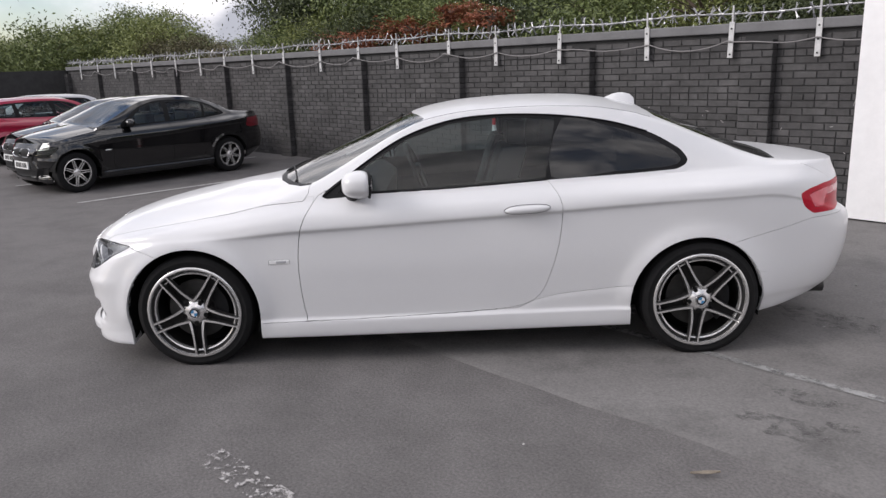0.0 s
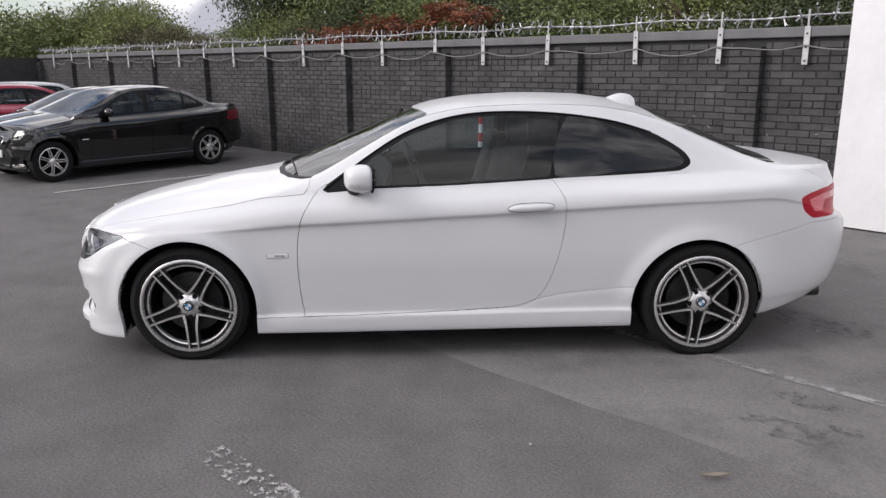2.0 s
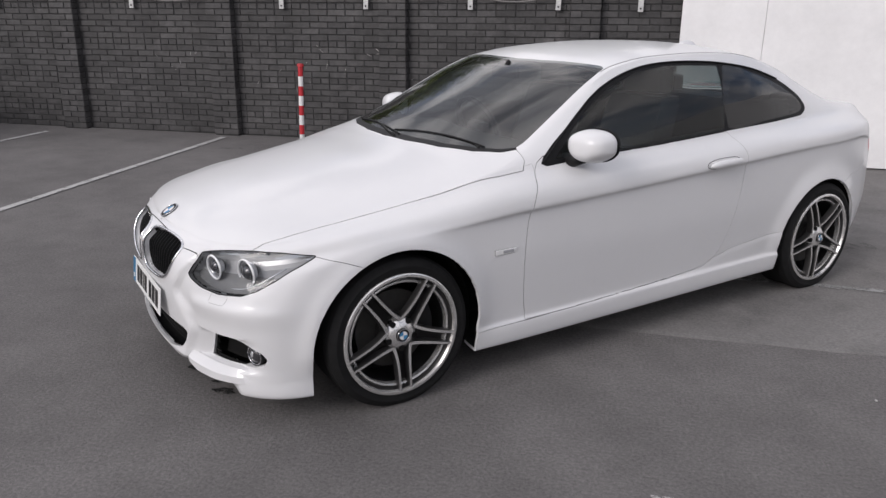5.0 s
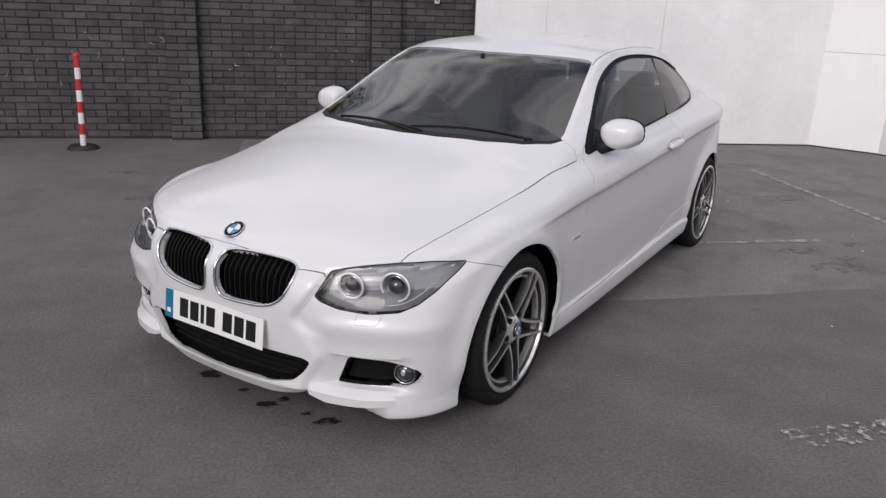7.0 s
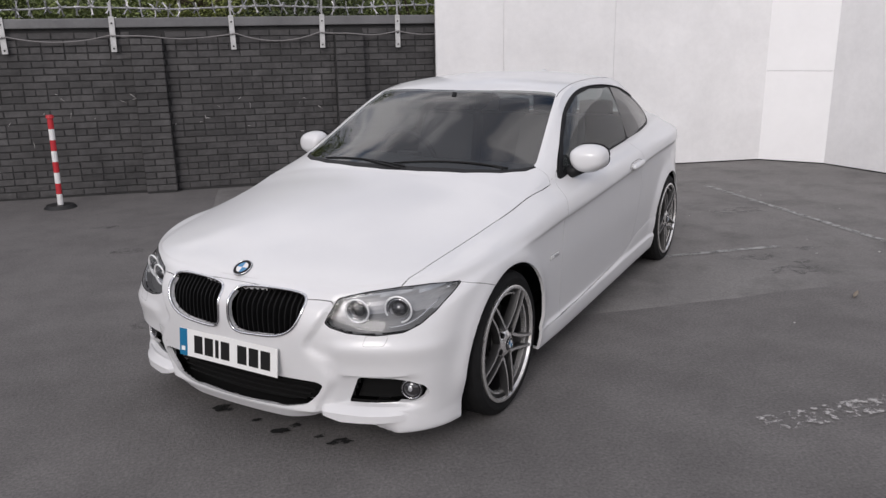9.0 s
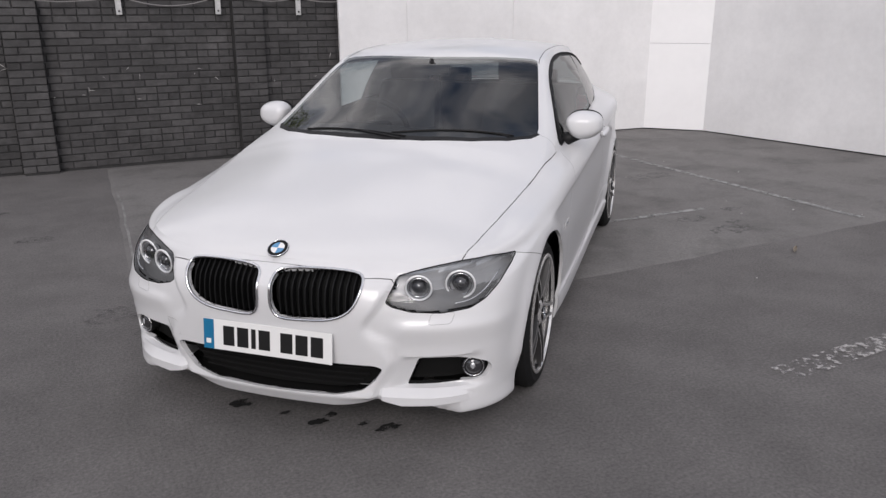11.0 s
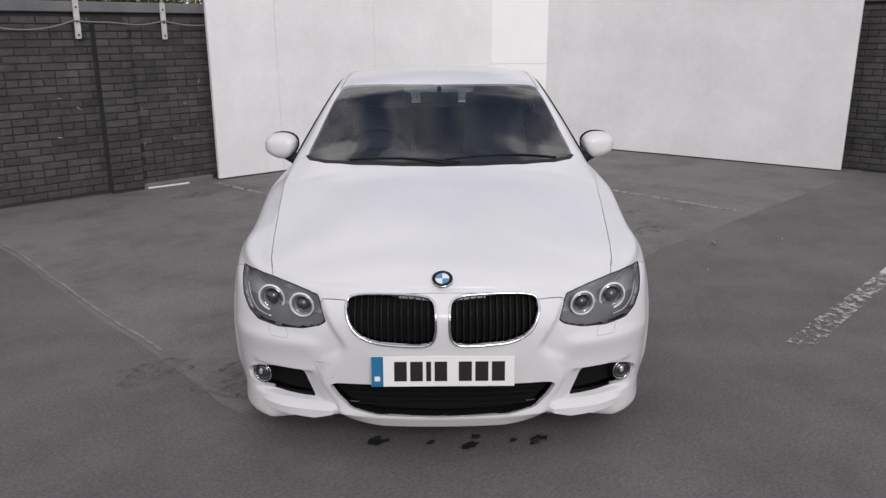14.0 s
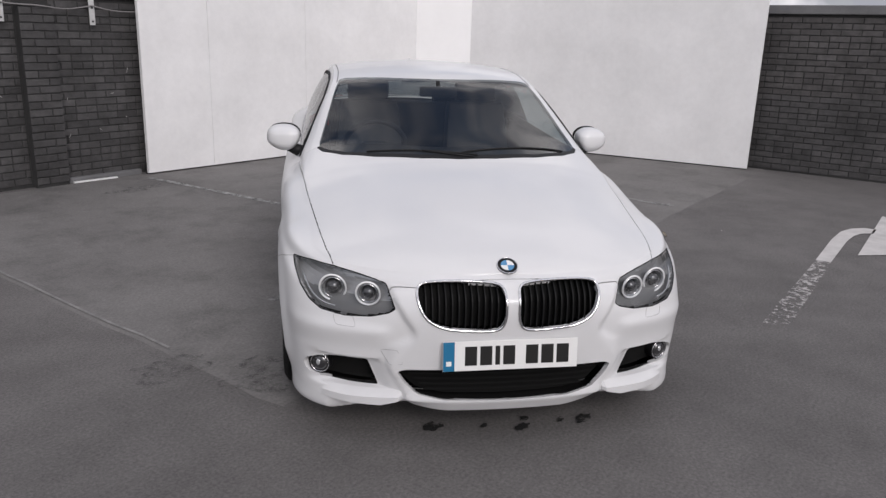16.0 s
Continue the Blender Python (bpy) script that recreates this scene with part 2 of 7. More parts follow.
def cyl(bm, p, q, r0, r1=None, seg=12, caps=True):
    p, q = Vector(p), Vector(q)
    d = q - p
    m = Matrix.Translation((p + q) / 2) @ d.to_track_quat("Z", "Y").to_matrix().to_4x4()
    bmesh.ops.create_cone(bm, cap_ends=caps, segments=seg, radius1=r0, radius2=r0 if r1 is None else r1, depth=d.length, matrix=m)
    return bm


def tube(points, r, seg=8, closed=False):
    """Verts and faces of a round tube along points."""
    pts = [Vector(p) for p in points]
    n = len(pts)
    verts, faces = [], []
    for i, p in enumerate(pts):
        a = pts[(i - 1) % n] if (closed or i > 0) else p
        b = pts[(i + 1) % n] if (closed or i < n - 1) else p
        t = (b - a).normalized()
        u = t.cross(Vector((0, 0, 1)))
        if u.length < 1e-4:
            u = t.cross(Vector((0, 1, 0)))
        u.normalize()
        w = u.cross(t)
        for k in range(seg):
            ang = 2 * math.pi * k / seg
            verts.append(p + (u * math.cos(ang) + w * math.sin(ang)) * r)
    for i in range(n if closed else n - 1):
        j = (i + 1) % n
        for k in range(seg):
            k2 = (k + 1) % seg
            faces.append((i * seg + k, i * seg + k2, j * seg + k2, j * seg + k))
    if not closed:
        faces.append(tuple(range(seg))[::-1])
        faces.append(tuple((n - 1) * seg + k for k in range(seg)))
    return verts, faces


# ---- ground ----
bm = bmesh.new()
bmesh.ops.create_grid(bm, x_segments=8, y_segments=8, size=400)
ground = tagged(part("ground", bm, ASPHALT), "dark grey weathered asphalt yard, flat and dry", "ground", kind="structure")


def sheet(name, pts, z, material, label, category="road marking"):
    bm = bmesh.new()
    bm.faces.new([bm.verts.new((x, y, z)) for x, y in pts])
    return tagged(part(name, bm, material), label, category, kind="structure")


def strip(name, a, b, width, z, material, label):
    a, b = Vector((*a, 0)), Vector((*b, 0))
    s = (b - a).normalized().cross(Vector((0, 0, 1))) * width / 2
    return sheet(name, [(a + s).xy, (b + s).xy, (b - s).xy, (a - s).xy], z, material, label)


# the lighter strip of older tarmac with a slightly uneven edge
rng = random.Random(4)
edge = [(-1.58 - 0.21 * i / 20 + rng.uniform(-0.012, 0.012), 4.56 - i * 0.25) for i in range(1, 21)]
low = [(-1.78 + i * 0.3, -0.54 + rng.uniform(-0.015, 0.015)) for i in range(28)]
patch = [(-1.58, 4.56)] + edge + low + [(6.59, -0.54), (6.59, 4.56)]
bm = bmesh.new()
rim = [bm.verts.new((x, y, 0.004)) for x, y in patch]
bm.faces.new(rim)
foot = [bm.verts.new((x - (0.05 if x < -1.57 else 0), y - (0.05 if y < -0.5 else 0), -0.001)) for x, y in patch]
for i in range(len(edge) + len(low) + 1):
    bm.faces.new((rim[i], foot[i], foot[i + 1], rim[i + 1]))
bmesh.ops.recalc_face_normals(bm, faces=bm.faces)
tagged(part("pavement", bm, TARMAC), "lighter patch of old worn tarmac set into the asphalt", "pavement", kind="structure")
for name, a, b, w, mat in (
        ("bay_line", (-6.70, 0.03), (-6.78, 4.20), 0.075, LINE), ("bay_line", (-4.28, 0.12), (-4.385, 4.40), 0.075, LINE),
        ("bay_line", (-9.15, 0.0), (-9.25, 4.15), 0.075, LINE), ("bay_line", (0.955, 0.50), (0.86, 4.35), 0.07, LINE_FAINT),
        ("bay_line", (3.45, -0.45), (3.61, 2.85), 0.07, LINE_FAINT), ("bay_line", (-0.95, 0.45), (2.6, 0.36), 0.06, LINE_FAINT)):
    strip(name, a, b, w, 0.008, mat, "thin white painted parking bay line, worn")
# a pale worn rim along the edge of the patch
sheet("patch_rim", [(x - 0.009, y) for x, y in edge[4:17]] + [(x + 0.009, y) for x, y in reversed(edge[4:17])], 0.0075, PALE_EDGE, "pale worn edge of the tarmac patch")

# ---- brick walls ----
COURSE, LENGTH, JOINT = 0.0725, 0.225, 0.011


def brick_mesh(r, w, h, d=0.009, c=0.004):
    """One brick face: a slab with worn chamfered edges and slightly uneven corners, its front towards -y."""
    v = [(-w / 2, 0, -h / 2), (w / 2, 0, -h / 2), (w / 2, 0, h / 2), (-w / 2, 0, h / 2)]
    off = [(r.uniform(-0.0025, 0.0025), r.uniform(-0.0015, 0.0015), r.uniform(-0.0025, 0.0025)) for _ in v]
    v += [(x + o[0], -d + c, z + o[2]) for (x, _, z), o in zip(v[:4], off)]
    v += [((abs(x) - c) * (1 if x > 0 else -1) + o[0], -d + o[1], (abs(z) - c) * (1 if z > 0 else -1) + o[2]) for (x, _, z), o in zip(v[:4], off)]
    f = []
    for k in range(4):
        n = (k + 1) % 4
        f += [(k, n, 4 + n, 4 + k), (4 + k, 4 + n, 8 + n, 8 + k)]
    f.append((8, 9, 10, 11))
    return v, f


def course_bricks(x0, x1, z0, rows, shift, headers):
    """Centres and widths of bricks that fill x0..x1: courses of stretchers with now and then a course of headers."""
    out = []
    for r in range(rows):
        step = LENGTH / 2 if r % headers == 3 else LENGTH
        x = x0 - (LENGTH * (0.5 if r % 2 else 0.0) + shift) % step
        while x < x1 - 1e-4:
            a, b = max(x, x0), min(x + step, x1)
            if b - a > 0.04:
                out.append(((a + b) / 2, z0 + (r + 0.5) * COURSE, b - a - JOINT))
            x += step
    return out


MESHES = {}


def lay_bricks(wall, spots, to_world, material, single, slope=True):
    """Bricks on a wall: those for which single() holds as objects of their own, the rest as one joined part."""
    jv, jf = [], []
    r = random.Random(11)
    for x, z, w in spots:
        w = round(w, 3)
        h = COURSE - JOINT
        m = to_world @ Matrix.Translation((x, r.uniform(-0.0018, 0.0018), z))
        if slope:
            m = Matrix.Translation((0, 0, fall(m.translation.x))) @ m
        m = m @ Euler((0, r.uniform(-0.006, 0.006), 0)).to_matrix().to_4x4()
        if single(x, z):
            key = (w, material.name, r.randrange(4))
            if key not in MESHES:
                me = bpy.data.meshes.new("brick")
                v, f = brick_mesh(r, w, h)
                me.from_pydata(v, [], f)
                me.materials.append(material)
                MESHES[key] = me
            ob = new("brick", MESHES[key])
            ob.parent = wall
            ob.matrix_world = m
        else:
            v, f = brick_mesh(r, w, h)
            n = len(jv)
            jv += [m @ Vector(p) for p in v]
            jf += [tuple(n + i for i in q) for q in f]
    if jv:
        ob = mesh_part("bricks", jv, jf, material, wall)
        tagged(ob, kind="stuff")


WALL_Y, WALL_X0, WALL_X1 = 4.665, -19.9, 6.85


def fall(x):
    """The wall drops slightly towards its far end."""
    return 0.004 * (x + 2.5)


def fell(bm):
    for v in bm.verts:
        v.co.z += fall(v.co.x)
    return bm


bm = bmesh.new()
box(bm, WALL_X0, WALL_X1, WALL_Y, WALL_Y + 0.215, -0.2, 1.80)
fell(bm)
wall_north = tagged(part("wall_north", bm, MORTAR), "long black-painted brick boundary wall with pilasters", "wall", kind="structure")
bm = bmesh.new()
box(bm, WALL_X0, WALL_X1, WALL_Y - 0.05, WALL_Y + 0.26, 1.80, 1.898, 0.012)
fell(bm)
part("coping", bm, COPING, wall_north, "grey painted concrete coping along the wall top")

PIL = [0.14 - 2.2 * i for i in range(10)]
pil_at = []
for x1 in PIL:
    x0 = x1 - 0.335
    bm = bmesh.new()
    box(bm, x0 + 0.012, x1 - 0.012, WALL_Y - 0.098, WALL_Y - 0.002, -0.25, 1.715)
    fell(bm)
    p = part("pilaster", bm, MORTAR, wall_north)
    pil_at.append((x0, x1))


spots = [s for s in course_bricks(WALL_X0, 1.2, 0.02, 24, 0.03, 6)]
kept = []
for x, z, w in spots:
    a, b = x - w / 2, x + w / 2
    for p, q in pil_at:
        if a < p < b and b <= q + 0.2:
            b = min(b, p - 0.004)
        if a < q < b and a >= p - 0.2:
            a = max(a, q + 0.004)
        if a >= p and b <= q:
            a = b
    if b - a > 0.03:
        kept.append(((a + b) / 2, z, b - a))
near = lambda x, z: -1.75 < x < 1.1 and z > 0.2
lay_bricks(wall_north, kept, Matrix.Translation((0, WALL_Y, 0)), BRICK, near)
pil_face = []
for x0, x1 in pil_at:
    for r in range(23):
        cut = x0 + (0.225 if r % 2 else 0.125)
        for a, b in ((x0, cut), (cut, x1)):
            pil_face.append(((a + b) / 2, 0.02 + (r + 0.5) * COURSE, b - a - JOINT))
lay_bricks(wall_north, pil_face, Matrix.Translation((0, WALL_Y - 0.1, 0)), BRICK, lambda x, z: False)
side_v = []
for x0, x1 in pil_at:
    turn = Matrix.Translation((x1 - 0.012, WALL_Y - 0.05, 0)) @ pose(0, 0, 0, 0, 0, 90)
    side_v.append((turn, [(0.0, 0.02 + (r + 0.5) * COURSE, 0.098) for r in range(23)]))
for turn, sp in side_v:
    lay_bricks(wall_north, sp, turn, BRICK, lambda x, z: False)

# the second wall, at a right angle, and the far wall across the yard's end
bm = bmesh.new()
box(bm, 6.60, 6.82, -14, 4.66, -0.1, 1.935)
wall_east = tagged(part("wall_east", bm, MORTAR), "old dark brick wall behind the white boards, lower half black", "wall", kind="structure")
bm = bmesh.new()
box(bm, 6.55, 6.87, -14, 4.61, 1.935, 2.04, 0.012)
part("coping", bm, COPING, wall_east)
turn = Matrix.Translation((6.60, 0, 0)) @ pose(0, 0, 0, 0, 0, -90)
lower = [s for s in course_bricks(-0.2, 7.0, 0.02, 26, 0.06, 6)]
lay_bricks(wall_east, [s for s in lower if s[1] < 0.95], turn, BRICK, lambda x, z: False, False)
lay_bricks(wall_east, [s for s in lower if s[1] >= 0.95], turn, BRICK_GREY, lambda x, z: False, False)
bm = bmesh.new()
box(bm, -20.1, -19.9, -14, 4.87, -0.1, 1.75)
tagged(part("wall_west", bm, MORTAR), "dark boundary wall at the far end of the yard", "wall", kind="structure")

# ---- wall fittings ----
BR = [0.55, -0.365, -1.285, -2.59, -3.58, -4.55, -5.60, -6.62, -7.60, -8.80, -9.80, -10.95, -11.90, -13.1, -14.25, -15.4, -16.4, -17.55, -18.7]


def bracket():
    b = thing("wall_bracket", "whitewashed slotted steel bracket bolted to the wall top", "bracket", group="brackets along the wall")
    bm = bmesh.new()
    box(bm, -0.028, 0.028, -0.006, 0.006, 1.535, 1.90, 0.002)
    part("strap", bm, BRACKET, b)
    for z in (1.57, 1.70, 1.83):
        bm = bmesh.new()
        cyl(bm, (0, -0.0065, z), (0, -0.012, z), 0.010, seg=8)
        part("bolt", bm, BLACK, b)
    bm = bmesh.new()
    box(bm, -0.010, 0.010, 0.0, 0.012, 1.88, 2.06, 0.002)
    part("spike_post", bm, GALV, b)
    return b


first = bracket()
first.matrix_world = pose(BR[0], WALL_Y - 0.058, fall(BR[0]))
for i, x in enumerate(BR[1:]):
    copy_thing(first, pose(x, WALL_Y - 0.058, fall(x) + 0.014, 0, (-1) ** i * 1.2, 0))

cable = thing("wall_cable", "thin grey cable slung along the wall brackets", "cable")
pts = []
ends = [1.25] + BR
for a, b in zip(ends, ends[1:]):
    za, zb = (1.72 if abs(a) < 90 else 0), 1.71
    for k in range(9):
        t = k / 9
        x = a + (b - a) * t
        sag = -0.09 * 4 * t * (1 - t) * (0.5 + 0.5 * math.sin(a * 5.1) ** 2)
        bulge = max([0.0] + [1 - abs(x - (p + q) / 2) / 0.32 for p, q in pil_at])
        pts.append((x, WALL_Y - 0.075 - 0.07 * min(1, bulge), 1.72 + sag + 0.03 * bulge + fall(x)))
v, f = tube(pts, 0.007, 6)
mesh_part("cable_run", v, f, CABLE, cable, smooth=True)

strip_thing = thing("spike_strip", "galvanised rotating anti-climb spike strip above the wall", "spikes")
v, f = tube([(WALL_X0 + i * 0.5, WALL_Y + 0.02, 2.0 + 0.015 * math.sin(i * 1.7) + fall(WALL_X0 + i * 0.5)) for i in range(54)], 0.009, 6)
mesh_part("rail", v, f, GALV, strip_thing)


def star_mesh(seed):
    """One rotating cluster: flat pressed arms with forked tips round a short collar."""
    r = random.Random(seed)
    v, f = [], []

    def arm(d, w, length):
        s = d.cross(Vector((0.35, 1, 0.2))).normalized() * w
        o = d.cross(s).normalized() * 0.003
        n = len(v)
        tip = d * length
        bend = Vector((r.uniform(-0.02, 0.02), r.uniform(-0.02, 0.02), r.uniform(-0.012, 0.012)))
        v.extend([-s + o, s + o, tip * 0.6 + bend * 0.4 + s * 0.7 + o, tip * 0.6 + bend * 0.4 - s * 0.7 + o, tip + bend + s * 1.8, tip * 0.82 + bend * 0.7, tip + bend - s * 1.8, -s - o, s - o, tip * 0.6 + s * 0.7 - o, tip * 0.6 - s * 0.7 - o])
        f.extend([tuple(n + i for i in q) for q in ((0, 1, 2, 3), (3, 2, 5), (2, 4, 5), (3, 5, 6), (8, 7, 10, 9), (1, 8, 9, 2), (7, 0, 3, 10), (2, 9, 4), (10, 3, 6), (9, 10, 5))])
    k0 = r.uniform(0, 1.2)
    for k in range(5):
        a = k0 + k * 2 * math.pi / 5 + r.uniform(-0.25, 0.25)
        arm(Vector((r.uniform(-0.55, 0.55), math.cos(a), math.sin(a))).normalized(), 0.0085, r.uniform(0.085, 0.115))
    cv, cf = tube([(-0.03, 0, 0), (0.03, 0, 0)], 0.014, 8)
    n = len(v)
    v.extend(Vector(p) for p in cv)
    f.extend(tuple(n + i for i in q) for q in cf)
    me = bpy.data.meshes.new("spike")
    me.from_pydata([tuple(p) for p in v], [], f)
    me.materials.append(GALV)
    return me


stars = [star_mesh(s) for s in range(6)]
rng = random.Random(7)
x, i = WALL_X0 + 0.1, 0
while x < 6.7:
    sp = new("spike", stars[rng.randrange(6)])
    sp.parent = strip_thing
    sp.matrix_local = pose(x, WALL_Y + 0.02, 2.0 + 0.015 * math.sin((x - WALL_X0) * 3.4) + fall(x), rng.uniform(0, 360), 0, 0)
    x += 0.155 + rng.uniform(-0.03, 0.03)

# white scuffs on the wall
rng = random.Random(17)
sv, sf = [], []
for i in range(46):
    x, z = rng.uniform(-5.5, 1.0), rng.choice((rng.uniform(0.45, 1.15), rng.uniform(0.75, 1.05)))
    a, l = rng.uniform(0, math.pi), rng.uniform(0.012, 0.045)
    d, s = Vector((math.cos(a), 0, math.sin(a))) * l, Vector((-math.sin(a), 0, math.cos(a))) * rng.uniform(0.0025, 0.006)
    c = Vector((x, WALL_Y - 0.0155, z + fall(x)))
    n = len(sv)
    sv += [c - d, c + s * 0.6 - d * 0.2, c + d + s * 0.8, c - s * 0.7 + d * 0.3]
    sf.append((n, n + 1, n + 2, n + 3))
mesh_part("paint_scuff", sv, sf, PEBBLE, wall_north)

# ---- white boards ----
BH = 3.05


def board(name, a, b, seams, label, cross=None, surface=None):
    """An upright board from a to b on the ground with butt joints at the given metres."""
    a, b = Vector((*a, 0)), Vector((*b, 0))
    d = (b - a).length
    ang = math.degrees(math.atan2(b.y - a.y, b.x - a.x))
    t = thing(name, label, "board", pose(a.x, a.y, 0, 0, 0, ang))
    cuts = [0] + seams + [d]
    for p, q in zip(cuts, cuts[1:]):
        levels = [0.018] + ([cross] if cross else []) + [BH]
        for z0, z1 in zip(levels, levels[1:]):
            bm = bmesh.new()
            box(bm, p + 0.0016, q - 0.0016, -0.022, 0.022, z0 + 0.002, z1 - 0.002, 0.0015)
            part("panel", bm, surface or BOARD, t)
    bm = bmesh.new()
    box(bm, 0.01, d - 0.01, 0.024, 0.07, 0.0, 0.1)
    part("batten", bm, BLACK, t)
    for p in seams:
        bm = bmesh.new()
        box(bm, p - 0.03, p + 0.03, 0.024, 0.06, 0.11, BH - 0.02)
        part("stud", bm, COPING, t)
    if cross:
        bm = bmesh.new()
        box(bm, 0.02, d - 0.02, 0.024, 0.06, cross - 0.03, cross + 0.03)
        part("rail", bm, BLACK, t)
    return t


board("backdrop_board", (0.975, 4.50), (5.36, 4.24), [0.83, 2.25], "tall white painted board wall leaning by the brick wall")
board("backdrop_board", (5.36, 4.24), (5.89, 3.62), [], "narrow bright white board set across the corner", 1.17, BOARD_BRIGHT)
board("backdrop_board", (5.89, 3.62), (6.37, -0.40), [], "tall white painted board wall across the yard corner")

# ---- red and white post ----
post = thing("marker_post", "red and white striped plastic post on a black foot", "post", pose(-3.19, 4.06, 0, 0, 1.2, 0))
bm = bmesh.new()
cyl(bm, (0, 0, 0), (0, 0, 0.035), 0.16, 0.13, 24)
part("foot", bm, BLACK, post, smooth=False)
for i in range(8):
    bm = bmesh.new()
    cyl(bm, (0, 0, 0.035 + i * 0.1105), (0, 0, 0.035 + (i + 1) * 0.1105), 0.028, seg=16)
    part("stripe", bm, WHITE if i % 2 == 0 else RED, post, smooth=False)
bm = bmesh.new()
cyl(bm, (0, 0, 0.919), (0, 0, 0.949), 0.040, 0.034, 16)
part("cap", bm, RED, post)

# ---- car body shapes ----
def curve(pairs):
    """A smooth function through (x, value) pairs, flat beyond the ends."""
    xs = np.array([p[0] for p in pairs], float)
    vs = np.array([p[1] for p in pairs], float)
    h = np.diff(xs)
    d = np.diff(vs) / h
    m = np.zeros_like(vs)
    m[1:-1] = [0.0 if a * b <= 0 else 2 * a * b / (a + b) for a, b in zip(d[:-1], d[1:])]
    m[0], m[-1] = d[0], d[-1]

    def f(x):
        x = min(max(x, xs[0]), xs[-1])
        i = min(int(np.searchsorted(xs, x, side="right")) - 1, len(h) - 1)
        t = (x - xs[i]) / h[i]
        return float(vs[i] * (1 + 2 * t) * (1 - t) ** 2 + h[i] * m[i] * t * (1 - t) ** 2 + vs[i + 1] * t * t * (3 - 2 * t) + h[i] * m[i + 1] * t * t * (t - 1))
    return f


def catmull(p, v):
    """The point at v (0 .. len-1) on a curve through the points p."""
    i = min(max(int(v), 0), len(p) - 2)
    t = v - i
    a, b, c, d = p[max(i - 1, 0)], p[i], p[i + 1], p[min(i + 2, len(p) - 1)]
    return b + (c - a) * (0.5 * t) + (a * 2 - b * 5 + c * 4 - d) * (0.5 * t * t) + (b * 3 - a - c * 3 + d) * (0.5 * t ** 3)


def rising(p, v):
    """The height at v on the same curve, without overshoot between close rows."""
    i = min(max(int(v), 0), len(p) - 2)
    t = v - i
    z = [q[2] for q in (p[max(i - 1, 0)], p[i], p[i + 1], p[min(i + 2, len(p) - 1)])]
    d = [z[1] - z[0], z[2] - z[1], z[3] - z[2]]
    m0 = d[1] if i == 0 else 0.0 if d[0] * d[1] <= 0 else 2 * d[0] * d[1] / (d[0] + d[1])
    m1 = d[1] if i == len(p) - 2 else 0.0 if d[1] * d[2] <= 0 else 2 * d[1] * d[2] / (d[1] + d[2])
    return z[1] * (1 + 2 * t) * (1 - t) ** 2 + m0 * t * (1 - t) ** 2 + z[2] * t * t * (3 - 2 * t) + m1 * t * t * (t - 1)


